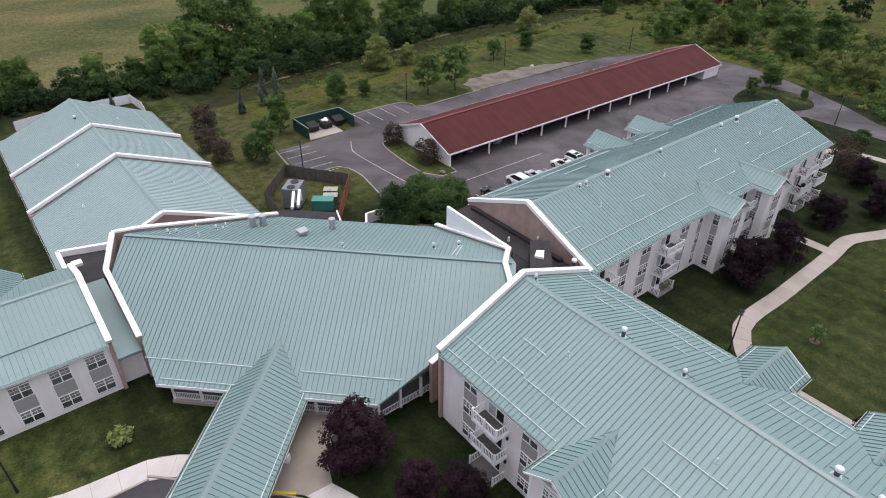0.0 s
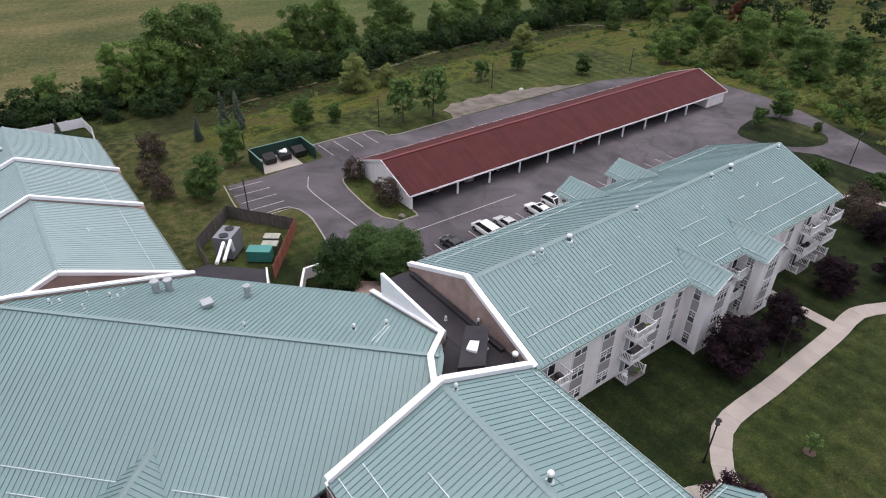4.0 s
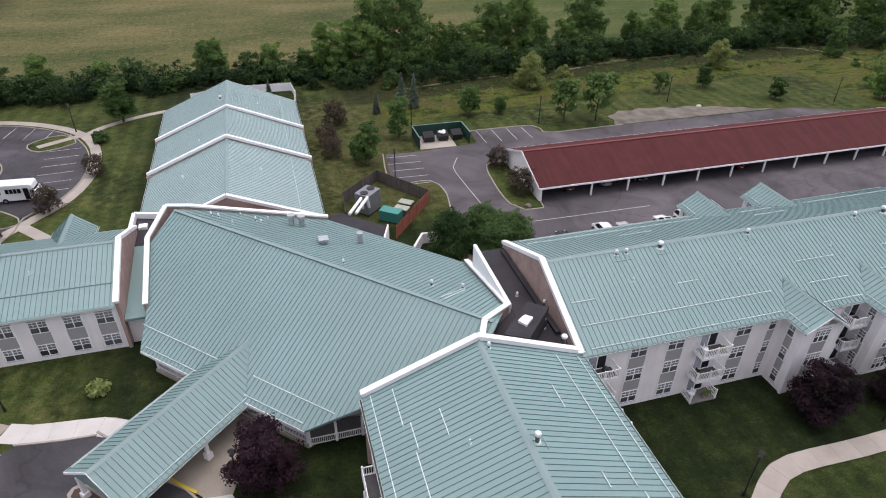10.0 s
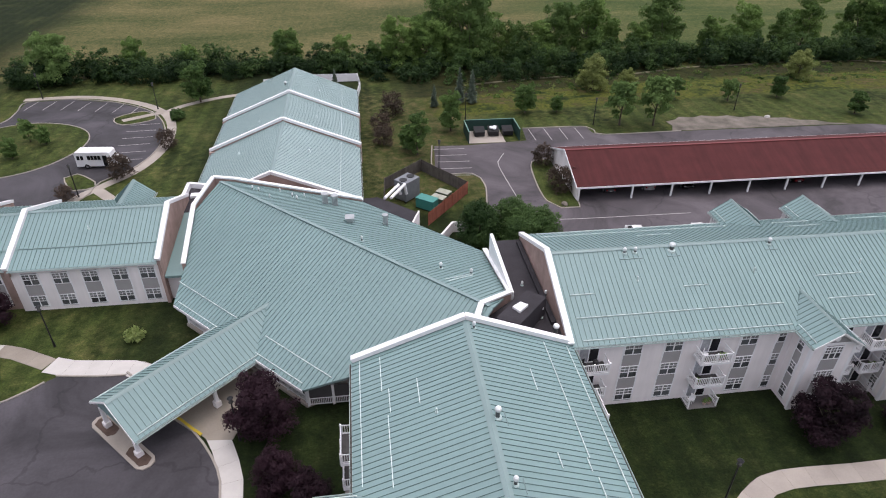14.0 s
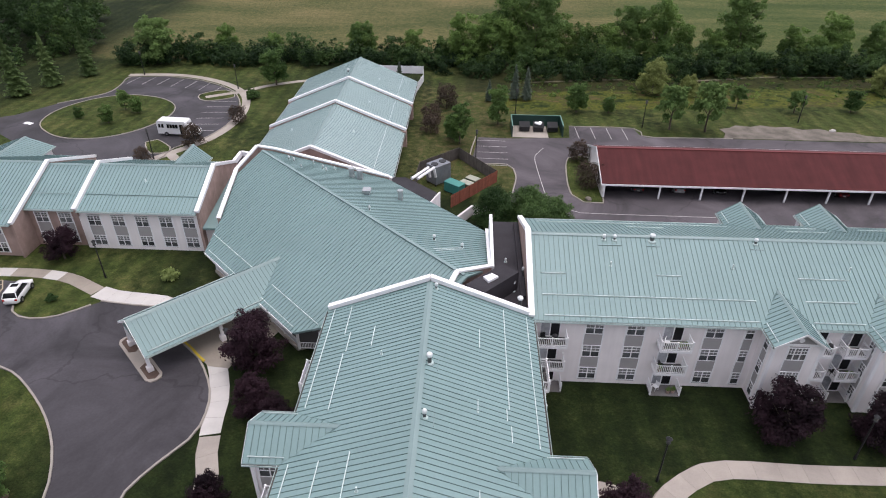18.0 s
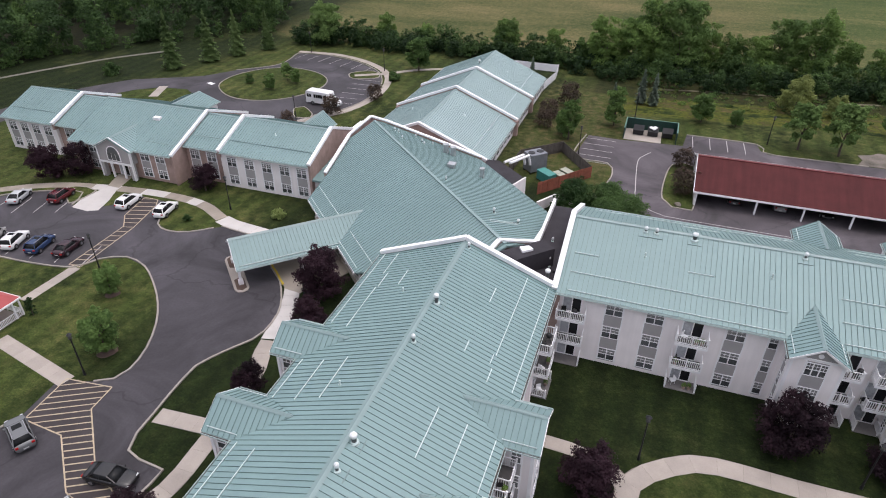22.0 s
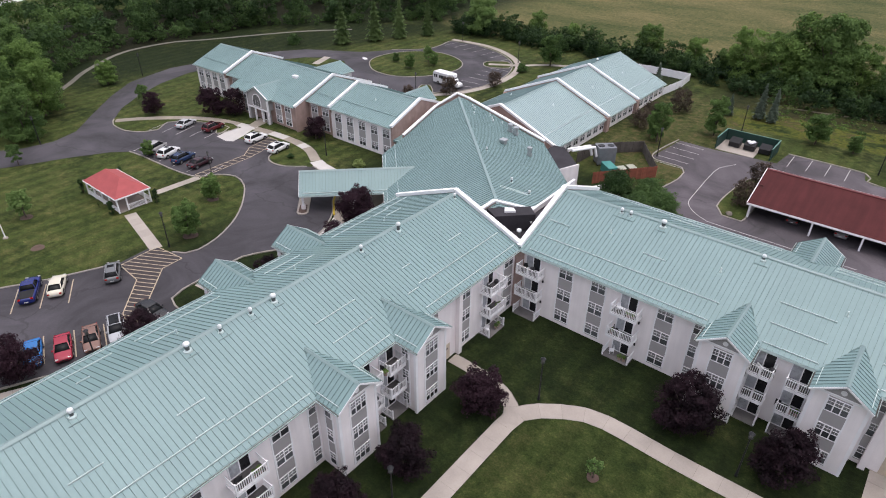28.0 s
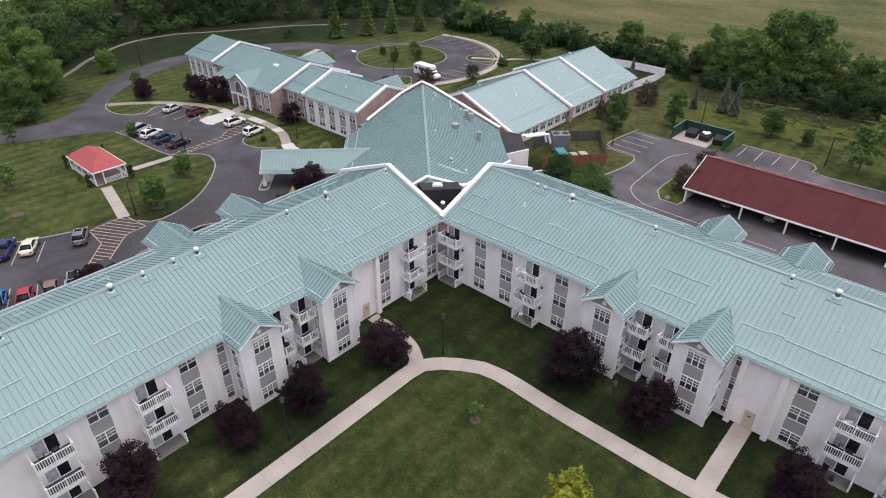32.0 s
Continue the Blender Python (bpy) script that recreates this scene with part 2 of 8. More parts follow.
def data_of(name, bm, material, smooth=False):
    me = bpy.data.meshes.new(name)
    bm.normal_update()
    bm.to_mesh(me)
    bm.free()
    for k in (material if isinstance(material, (list, tuple)) else [material]):
        me.materials.append(k)
    if smooth:
        me.polygons.foreach_set("use_smooth", [True] * len(me.polygons))
    return me


def part(name, bm, material, parent=None, label="", m=None, smooth=False):
    """A bmesh, or mesh data, as one mesh object under a thing or a part. m: its pose in the world."""
    me = data_of(name, bm, material, smooth) if isinstance(bm, bmesh.types.BMesh) else bm
    ob = place(new(name, me), m or Matrix(), parent)
    return tagged(ob, label)


def box(bm, x0, y0, z0, x1, y1, z1, mi=0):
    vs = [bm.verts.new(p) for p in ((x0, y0, z0), (x1, y0, z0), (x1, y1, z0), (x0, y1, z0), (x0, y0, z1), (x1, y0, z1), (x1, y1, z1), (x0, y1, z1))]
    for f in ((3, 2, 1, 0), (4, 5, 6, 7), (0, 1, 5, 4), (1, 2, 6, 5), (2, 3, 7, 6), (3, 0, 4, 7)):
        bm.faces.new([vs[i] for i in f]).material_index = mi
    return vs


def boxes(*dims):
    bm = bmesh.new()
    for d in dims:
        box(bm, *d)
    return bm


def prism(bm, pts, z0, z1):
    """A slab over a plan outline; z1 may be a list of top heights."""
    n = len(pts)
    tops = z1 if isinstance(z1, (list, tuple)) else [z1] * n
    lows = z0 if isinstance(z0, (list, tuple)) else [z0] * n
    area = sum(pts[i][0] * pts[(i + 1) % n][1] - pts[(i + 1) % n][0] * pts[i][1] for i in range(n))
    idx = list(range(n)) if area > 0 else list(range(n))[::-1]
    lo = [bm.verts.new((*pts[i][:2], lows[i])) for i in idx]
    hi = [bm.verts.new((*pts[i][:2], tops[i])) for i in idx]
    bm.faces.new(hi)
    bm.faces.new(lo[::-1])
    for i in range(n):
        bm.faces.new((lo[i], lo[(i + 1) % n], hi[(i + 1) % n], hi[i]))
    return bm


def slab(pts, z0, z1):
    """A slab over a plan outline that may turn inwards; open below."""
    n = len(pts)
    if n < 5:
        return prism(bmesh.new(), pts, z0, z1)
    bm = bmesh.new()
    tops = z1 if isinstance(z1, (list, tuple)) else [z1] * n
    if sum(pts[i][0] * pts[(i + 1) % n][1] - pts[(i + 1) % n][0] * pts[i][1] for i in range(n)) < 0:
        pts, tops = list(pts)[::-1], list(tops)[::-1]
    hi = [bm.verts.new((*p[:2], z)) for p, z in zip(pts, tops)]
    lo = [bm.verts.new((*p[:2], z0)) for p in pts]
    for tri in tessellate_polygon([[Vector((*p[:2], 0)) for p in pts]]):
        f = bm.faces.new([hi[i] for i in tri])
        f.normal_update()
        if f.normal.z < 0:
            f.normal_flip()
    for i in range(n):
        bm.faces.new((lo[i], lo[(i + 1) % n], hi[(i + 1) % n], hi[i]))
    return bm


def bar(bm, a, b, w, h=None):
    """A straight bar of w x h section from a to b."""
    a, b = Vector(a), Vector(b)
    h = h or w
    d = (b - a).normalized()
    up = Vector((0, 0, 1)) if abs(d.z) < 0.95 else Vector((1, 0, 0))
    s = d.cross(up).normalized() * w / 2
    u = s.cross(d).normalized() * h / 2
    r = [bm.verts.new(p + i * s + j * u) for p in (a, b) for i, j in ((-1, -1), (1, -1), (1, 1), (-1, 1))]
    for f in ((0, 1, 2, 3), (7, 6, 5, 4), (1, 0, 4, 5), (2, 1, 5, 6), (3, 2, 6, 7), (0, 3, 7, 4)):
        bm.faces.new([r[i] for i in f])


def trough(a, b, w=0.18, h=0.14):
    """An open gutter from a to b: two lips and a bottom coloured dark as shade."""
    bm = bmesh.new()
    a, b = Vector(a), Vector(b)
    s = (b - a).normalized().cross(Vector((0, 0, 1))) * (w / 2)
    for k in (-1, 1):
        bar(bm, a + s * k, b + s * k, 0.025, h)
    done = len(bm.faces)
    bar(bm, a - Vector((0, 0, h * 0.4)), b - Vector((0, 0, h * 0.4)), w - 0.03, 0.03)
    bm.faces.ensure_lookup_table()
    for f in bm.faces[done:]:
        f.material_index = 1
    return bm


def tube(bm, a, b, r0, r1=None, n=8):
    """A round tapered rod from a to b, closed at both ends."""
    a, b = Vector(a), Vector(b)
    r1 = r0 if r1 is None else r1
    d = (b - a).normalized()
    s = d.orthogonal().normalized()
    u = d.cross(s)
    ring = [[bm.verts.new(p + (math.cos(2 * math.pi * i / n) * s + math.sin(2 * math.pi * i / n) * u) * r) for i in range(n)] for p, r in ((a, r0), (b, r1))]
    for i in range(n):
        bm.faces.new((ring[0][i], ring[0][(i + 1) % n], ring[1][(i + 1) % n], ring[1][i]))
    bm.faces.new(ring[0][::-1])
    bm.faces.new(ring[1])


def smooth_line(pts, step=1.2, closed=False):
    """Points along a soft curve through pts."""
    out, n = [], len(pts)
    for i in range(n if closed else n - 1):
        g = lambda k: Vector(pts[k % n] if closed else pts[min(max(k, 0), n - 1)]).to_2d()
        p0, p1, p2, p3 = g(i - 1), g(i), g(i + 1), g(i + 2)
        k = max(1, int((p2 - p1).length / step))
        for j in range(k):
            t = j / k
            out.append(tuple(0.5 * ((2 * p1) + (p2 - p0) * t + (2 * p0 - 5 * p1 + 4 * p2 - p3) * t * t + (3 * p1 - p0 - 3 * p2 + p3) * t ** 3)))
    if not closed:
        out.append(tuple(pts[-1][:2]))
    return out


def strip(pts, w, z0, z1, closed=False):
    """A band of width w that follows pts."""
    bm = bmesh.new()
    n = len(pts)
    rows = []
    for i in range(n):
        a = Vector(pts[(i - 1) % n] if closed or i else pts[i])
        b = Vector(pts[(i + 1) % n] if closed or i < n - 1 else pts[i])
        d = (b - a).normalized()
        s = Vector((-d.y, d.x)) * w / 2
        p = Vector(pts[i])
        rows.append([bm.verts.new((*(p + k * s), z)) for k, z in ((-1, z0), (-1, z1), (1, z1), (1, z0))])
    for i in range(n if closed else n - 1):
        r, q = rows[i], rows[(i + 1) % n]
        for j in range(3):
            bm.faces.new((r[j], q[j], q[j + 1], r[j + 1])[::-1])
    if not closed:
        bm.faces.new(rows[0])
        bm.faces.new(rows[-1][::-1])
    bmesh.ops.recalc_face_normals(bm, faces=bm.faces)
    return bm


PITCH = 0.5


def panel_mesh(w, runs, name="roof_panel", material=None, rib=True):
    """One roof panel: x along the eave, y up the slope, z out of it; its raised seam on the left. runs: low and high ends at both edges."""
    (l0, h0), (l1, h1) = runs
    bm = bmesh.new()
    v = [bm.verts.new(p) for p in ((0, l0, 0), (w, l1, 0), (w, h1, 0), (0, h0, 0))]
    bm.faces.new(v)
    if rib and h0 - l0 > 0.15:
        box(bm, -0.013, l0, 0.0, 0.013, h0, 0.056, 1)
    return data_of(name, bm, [material or M_ROOF, M_RIBN if material == M_ROOFN else M_RIB])


def panel_roof(parent, origin, along, up, length, lo, hi, pitch=PITCH, material=None):
    """Panels side by side over a roof plane. along, up: unit vectors; lo, hi: run along up at a distance along the eave."""
    along, up = Vector(along).normalized(), Vector(up).normalized()
    nrm = along.cross(up)
    base = Matrix((along, up, nrm)).transposed().to_4x4()
    n = max(1, round(length / pitch))
    w = length / n
    shared = None
    for i in range(n):
        a, b = i * w, (i + 1) * w
        runs = ((lo(a), hi(a)), (lo(b), hi(b)))
        if runs[0][1] - runs[0][0] < 0.05 and runs[1][1] - runs[1][0] < 0.05:
            continue
        if shared and shared[0] == runs:
            me = shared[1]
        else:
            me = panel_mesh(w, runs, material=material)
            shared = (runs, me)
        part("roof_panel", me, None, parent, m=Matrix.Translation(Vector(origin) + along * a + nrm * 0.012) @ base)


def lattice(bm, xs, zs, solid, y0, y1):
    """A flat openwork of one piece: solid(i, j) tells which cells of the grid are filled."""
    seen = {}

    def v(x, y, z):
        k = (round(x, 4), y, round(z, 4))
        if k not in seen:
            seen[k] = bm.verts.new(k)
        return seen[k]

    nx, nz = len(xs) - 1, len(zs) - 1
    on = lambda i, j: 0 <= i < nx and 0 <= j < nz and solid(i, j)
    for i in range(nx):
        for j in range(nz):
            if not on(i, j):
                continue
            a, b, c, d = xs[i], xs[i + 1], zs[j], zs[j + 1]
            bm.faces.new((v(a, y0, c), v(b, y0, c), v(b, y0, d), v(a, y0, d)))
            bm.faces.new((v(a, y1, d), v(b, y1, d), v(b, y1, c), v(a, y1, c)))
            if not on(i - 1, j):
                bm.faces.new((v(a, y1, c), v(a, y0, c), v(a, y0, d), v(a, y1, d)))
            if not on(i + 1, j):
                bm.faces.new((v(b, y0, c), v(b, y1, c), v(b, y1, d), v(b, y0, d)))
            if not on(i, j - 1):
                bm.faces.new((v(a, y1, c), v(b, y1, c), v(b, y0, c), v(a, y0, c)))
            if not on(i, j + 1):
                bm.faces.new((v(a, y0, d), v(b, y0, d), v(b, y1, d), v(a, y1, d)))
    return bm
# ---------------------------------------------------------------- ground, roads, paths
def ground_material():
    m = bpy.data.materials.new("grass_ground")
    m.use_nodes = True
    nt = m.node_tree
    nn, lk = nt.nodes, nt.links
    b = nn["Principled BSDF"]
    b.inputs["Roughness"].default_value = 0.95
    b.inputs["Specular IOR Level"].default_value = 0.15
    geo = nn.new("ShaderNodeNewGeometry")
    sep = nn.new("ShaderNodeSeparateXYZ")
    lk.new(geo.outputs["Position"], sep.inputs[0])

    def noise_node(scale, detail=5.0, stretch=(1, 1, 1), rz=0.0):
        mp = nn.new("ShaderNodeMapping")
        mp.inputs["Scale"].default_value = stretch
        mp.inputs["Rotation"].default_value = (0, 0, radians(rz))
        lk.new(geo.outputs["Position"], mp.inputs["Vector"])
        n = nn.new("ShaderNodeTexNoise")
        n.inputs["Scale"].default_value = scale
        n.inputs["Detail"].default_value = detail
        n.inputs["Roughness"].default_value = 0.65
        lk.new(mp.outputs[0], n.inputs["Vector"])
        return n.outputs["Fac"]

    def ramp(src, stops):
        r = nn.new("ShaderNodeValToRGB")
        while len(r.color_ramp.elements) < len(stops):
            r.color_ramp.elements.new(0.5)
        for e, (p, c) in zip(r.color_ramp.elements, stops):
            e.position, e.color = p, (*c, 1)
        lk.new(src, r.inputs[0])
        return r.outputs[0]

    def mix(fac, a, c, mode="MIX"):
        x = nn.new("ShaderNodeMix")
        x.data_type, x.blend_type = "RGBA", mode
        if isinstance(fac, float):
            x.inputs["Factor"].default_value = fac
        else:
            lk.new(fac, x.inputs["Factor"])
        lk.new(a, x.inputs["A"])
        lk.new(c, x.inputs["B"])
        return x.outputs["Result"]

    def step(src, lo, hi):
        x = nn.new("ShaderNodeMapRange")
        x.interpolation_type = "SMOOTHSTEP"
        x.inputs["From Min"].default_value, x.inputs["From Max"].default_value = lo, hi
        lk.new(src, x.inputs["Value"])
        return x.outputs[0]

    def math(op, a, c):
        x = nn.new("ShaderNodeMath")
        x.operation = op
        for i, k in ((0, a), (1, c)):
            if isinstance(k, (int, float)):
                x.inputs[i].default_value = k
            else:
                lk.new(k, x.inputs[i])
        return x.outputs[0]

    big, mid, fine = noise_node(0.06, 6), noise_node(0.7, 8), noise_node(6.0, 6)
    # court grass is toned dark, with the shade of the walls in its colour
    lawn = ramp(math("ADD", math("MULTIPLY", math("ADD", math("MULTIPLY", mid, 0.5), math("MULTIPLY", noise_node(0.19, 7), 0.5)), 0.56), math("MULTIPLY", math("ADD", math("MULTIPLY", fine, 0.5), math("MULTIPLY", noise_node(2.2, 8), 0.5)), 0.44)),
                [(0.36, (0.0042, 0.0072, 0.0021)), (0.47, (0.0098, 0.0172, 0.0043)), (0.55, (0.0178, 0.0270, 0.0070)), (0.66, (0.048, 0.053, 0.019))])
    dry = ramp(math("ADD", math("MULTIPLY", mid, 0.5), math("MULTIPLY", fine, 0.5)), [(0.35, (0.022, 0.034, 0.010)), (0.5, (0.044, 0.056, 0.017)), (0.68, (0.10, 0.09, 0.038))])
    lawn = mix(step(big, 0.52, 0.72), lawn, dry)
    flecks = ramp(math("ADD", math("MULTIPLY", noise_node(1.3, 3), 0.45), math("MULTIPLY", noise_node(4.2, 4), 0.55)), [(0.34, (0.5, 0.52, 0.5)), (0.5, (0.95, 0.95, 0.95)), (0.58, (1.25, 1.2, 1.2)), (0.68, (2.3, 2.0, 2.0))])
    lawn = mix(0.85, lawn, mix(1.0, lawn, flecks, "MULTIPLY"))
    # mowing stripes run with the courtyard walls
    wv = nn.new("ShaderNodeTexWave")
    wv.inputs["Scale"].default_value = 0.1
    wv.inputs["Distortion"].default_value = 0.4
    wv.inputs["Detail"].default_value = 2
    lk.new(geo.outputs["Position"], wv.inputs["Vector"])
    stripes = ramp(wv.outputs["Fac"], [(0.25, (0.8, 0.8, 0.8)), (0.75, (1.2, 1.2, 1.2))])
    lawn = mix(0.7, lawn, mix(1.0, lawn, stripes, "MULTIPLY"))
    # tall meadow beyond the car park
    meadow = ramp(math("ADD", math("MULTIPLY", noise_node(0.16, 8, (0.5, 1.4, 1)), 0.6), math("MULTIPLY", mid, 0.4)),
                  [(0.38, (0.013, 0.024, 0.006)), (0.45, (0.034, 0.050, 0.010)), (0.50, (0.094, 0.104, 0.017)), (0.55, (0.050, 0.054, 0.016)), (0.62, (0.110, 0.080, 0.036))])
    meadow = mix(0.7, meadow, mix(1.0, meadow, flecks, "MULTIPLY"))
    tuft = math("ADD", math("MULTIPLY", noise_node(0.6, 9, (1.25, 0.8, 1), 8), 0.4), math("MULTIPLY", noise_node(1.9, 8, (1.3, 0.75, 1), 8), 0.6))
    field = ramp(math("ADD", math("MULTIPLY", noise_node(0.03, 8, (0.7, 1.4, 1), 8), 0.36), math("MULTIPLY", tuft, 0.64)),
                 [(0.41, (0.034, 0.048, 0.013)), (0.47, (0.068, 0.080, 0.026)), (0.515, (0.108, 0.103, 0.040)), (0.585, (0.172, 0.140, 0.064))])
    field = mix(0.5, field, mix(1.0, field, flecks, "MULTIPLY"))
    pasture = ramp(math("ADD", math("MULTIPLY", noise_node(0.03, 8, (0.5, 1.8, 1), 8), 0.4), math("MULTIPLY", tuft, 0.6)),
                   [(0.41, (0.026, 0.046, 0.011)), (0.48, (0.052, 0.076, 0.020)), (0.53, (0.082, 0.096, 0.030)), (0.59, (0.150, 0.132, 0.058))])
    wob = math("MULTIPLY", math("SUBTRACT", big, 0.5), 26.0)
    field = mix(step(math("ADD", math("ADD", sep.outputs["X"], math("MULTIPLY", sep.outputs["Y"], 0.25)), math("MULTIPLY", wob, 3.0)), 105.0, 175.0), field, pasture)
    yy = math("ADD", sep.outputs["Y"], wob)
    xx = sep.outputs["X"]
    # brighter, drier grass for the open lawns, their stronger light put into the colour
    lit_lawn = ramp(math("ADD", math("MULTIPLY", math("ADD", math("MULTIPLY", mid, 0.5), math("MULTIPLY", noise_node(0.15, 7), 0.5)), 0.68), math("MULTIPLY", fine, 0.32)), [(0.40, (0.021, 0.035, 0.008)), (0.5, (0.048, 0.066, 0.016)), (0.64, (0.12, 0.112, 0.04))])
    outer = math("MAXIMUM", math("MULTIPLY", step(yy, 66.0, 76.0), step(xx, 20.0, 30.0)), math("MULTIPLY", step(math("MULTIPLY", xx, -1.0), -4.0, 6.0), step(math("ADD", xx, math("MULTIPLY", sep.outputs["Y"], -0.3)), -103.0, -84.0)))
    oval = math("MULTIPLY", step(xx, 55.0, 56.0), step(math("MULTIPLY", sep.outputs["Y"], -1.0), -20.6, -19.8))
    outer = math("MAXIMUM", outer, math("MULTIPLY", oval, 0.5))
    lit_lawn = mix(0.7, lit_lawn, mix(1.0, lit_lawn, flecks, "MULTIPLY"))
    lit_lawn = mix(0.6, lit_lawn, mix(1.0, lit_lawn, stripes, "MULTIPLY"))
    lawn = mix(math("MULTIPLY", outer, step(math("ADD", big, math("MULTIPLY", mid, 0.4)), 0.45, 0.7)), lawn, lit_lawn)
    edge = math("SUBTRACT", math("ADD", sep.outputs["Y"], math("MULTIPLY", wob, 0.2)), math("MULTIPLY", math("MINIMUM", xx, 120.0), 0.1))
    dry_e = ramp(math("ADD", math("MULTIPLY", mid, 0.5), math("MULTIPLY", fine, 0.5)), [(0.36, (0.026, 0.036, 0.010)), (0.5, (0.066, 0.064, 0.024)), (0.64, (0.14, 0.11, 0.05))])
    yard = math("MULTIPLY", math("MULTIPLY", step(xx, 24.0, 29.0), step(math("MULTIPLY", xx, -1.0), -56.0, -44.0)), math("MULTIPLY", step(yy, 72.0, 80.0), step(math("MULTIPLY", yy, -1.0), -127.0, -118.0)))
    lawn = mix(math("MULTIPLY", yard, step(math("ADD", mid, math("MULTIPLY", big, 0.3)), 0.5, 0.8)), lawn, dry_e)
    in_meadow = math("MAXIMUM", math("MULTIPLY", step(edge, 104.6, 106.2), step(xx, 38.0, 46.0)), step(math("ADD", xx, math("MULTIPLY", wob, 0.3)), 146.0, 151.0))
    col = mix(in_meadow, lawn, meadow)
    col = mix(math("MULTIPLY", step(yy, 140.0, 146.0), step(xx, -70.0, -50.0)), col, field)
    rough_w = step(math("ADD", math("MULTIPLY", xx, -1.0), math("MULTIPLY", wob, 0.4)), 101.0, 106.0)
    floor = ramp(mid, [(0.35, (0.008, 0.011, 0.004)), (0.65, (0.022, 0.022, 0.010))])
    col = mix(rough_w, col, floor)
    col = mix(step(math("ADD", math("MULTIPLY", xx, -1.0), math("MULTIPLY", wob, 0.3)), 158.0, 163.0), col, lit_lawn)
    # flat ground darkened along the hedgerow, painting the shadow of the ditch
    ditch_shade = math("MULTIPLY", math("MULTIPLY", step(edge, 117.0, 119.0), step(xx, 30.0, 40.0)), step(math("MULTIPLY", yy, -1.0), -143.0, -139.0))
    col = mix(math("MULTIPLY", ditch_shade, 0.75), col, floor)
    lk.new(col, b.inputs["Base Color"])
    bp = nn.new("ShaderNodeBump")
    bp.inputs["Strength"].default_value = 0.6
    bp.inputs["Distance"].default_value = 0.12
    lk.new(math("ADD", fine, mid), bp.inputs["Height"])
    lk.new(bp.outputs[0], b.inputs["Normal"])
    return m


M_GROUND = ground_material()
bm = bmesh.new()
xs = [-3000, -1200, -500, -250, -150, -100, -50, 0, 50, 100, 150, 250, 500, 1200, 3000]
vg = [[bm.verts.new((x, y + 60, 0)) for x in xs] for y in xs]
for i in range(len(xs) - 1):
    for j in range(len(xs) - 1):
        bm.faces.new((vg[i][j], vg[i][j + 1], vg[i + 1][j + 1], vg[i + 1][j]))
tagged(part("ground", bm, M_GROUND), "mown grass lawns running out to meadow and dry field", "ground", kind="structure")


def paved(name, pts, z, material, label, category, thick=0.3):
    return tagged(part(name, slab(pts, z - thick, z), material), label, category, kind="structure")


def kerb(pts, closed=False, w=0.2, h=0.15):
    k = part("kerb", strip(smooth_line(pts, 1.5, closed), w, -0.1, h, closed), M_KERB)
    return tagged(k, "weathered concrete kerb along the asphalt edge", "kerb", kind="structure")


def island(pts, h=0.1):
    return tagged(part("lawn_island", slab(smooth_line(pts, 1.5, True), -0.1, h), M_GROUND), "grass island inside a concrete kerb", "lawn", kind="structure")


# front drive: loop, west car park and the road away
road_north = [(-74, 84), (-78.5, 70), (-80.2, 58), (-76.6, 45.3), (-69.8, 37.2), (-61.1, 28.9), (-54.1, 22.5), (-52.1, 17.3), (-53, 12.4), (-56.2, 7.4), (-66, -4), (-84, -20)]
lawn_gz = [(-78, -28), (-58, -12), (-47.4, 4.7), (-44.8, 9.6), (-42.3, 15.7), (-39, 21.8), (-36.5, 24.3), (-32.5, 24.8), (-23.4, 25.2), (-17.4, 26.3), (-15.6, 29.0), (-12.6, 30.6), (-8.7, 29.6), (-4.5, 26.5), (-1.5, 23.6), (0.9, 20.5), (2.8, 16.8), (3.5, 13.5), (3.0, 11.8), (1.3, 10.8)]
lot_west = [(-2.2, 9.6), (-1.6, 4.6), (-5.0, -3.3), (-8.3, -9.2), (-18, -27), (-27, -43)]
lot_east = [(-7, -52), (9.5, -20), (13.2, -11.4), (16.2, -5.0), (15.2, 0.6), (15.5, 4.3), (12.7, 4.5), (11.1, 5.0), (10.35, 6.9), (10.15, 9.4), (9.9, 11.5), (9.7, 14), (9.7, 16.2), (11.1, 19.1), (12.9, 21.9), (13.35, 23.6), (13.05, 26.8), (11.85, 29.6), (9.6, 32.8), (7.1, 34.9), (4.2, 38.6), (1.4, 41.5)]
lot_north = [(-5.5, 41.7), (-6.4, 41.0), (-9.1, 38.8), (-12.1, 38.1), (-14.9, 39.3), (-16.6, 43.5), (-18, 45.2), (-25.8, 45.6), (-25.4, 41.5), (-27.6, 39.6), (-31.2, 39.5), (-32.8, 43.2), (-37, 42.5), (-42, 39.8), (-44.9, 36.8), (-42.6, 33.4), (-43.6, 31.0), (-47, 29.0), (-52, 29.0), (-55, 30.6), (-60.3, 34.9), (-65.4, 41.3), (-70.1, 49.4), (-72.9, 58.6), (-71.5, 70), (-68, 79)]
front = road_north + lawn_gz + lot_west + lot_east + lot_north
paved("front_drive", front, 0.03, M_ASPHALT, "patched dark asphalt drive and car park", "road")
kerb(lawn_gz[6:])
kerb(lot_west[1:])
kerb(lot_east[1:])
kerb([(-5.6, 41.8), (-1.5, 41.25), (1.4, 41.1)])
kerb(lot_north[1:6])
kerb(lot_north[10:20])

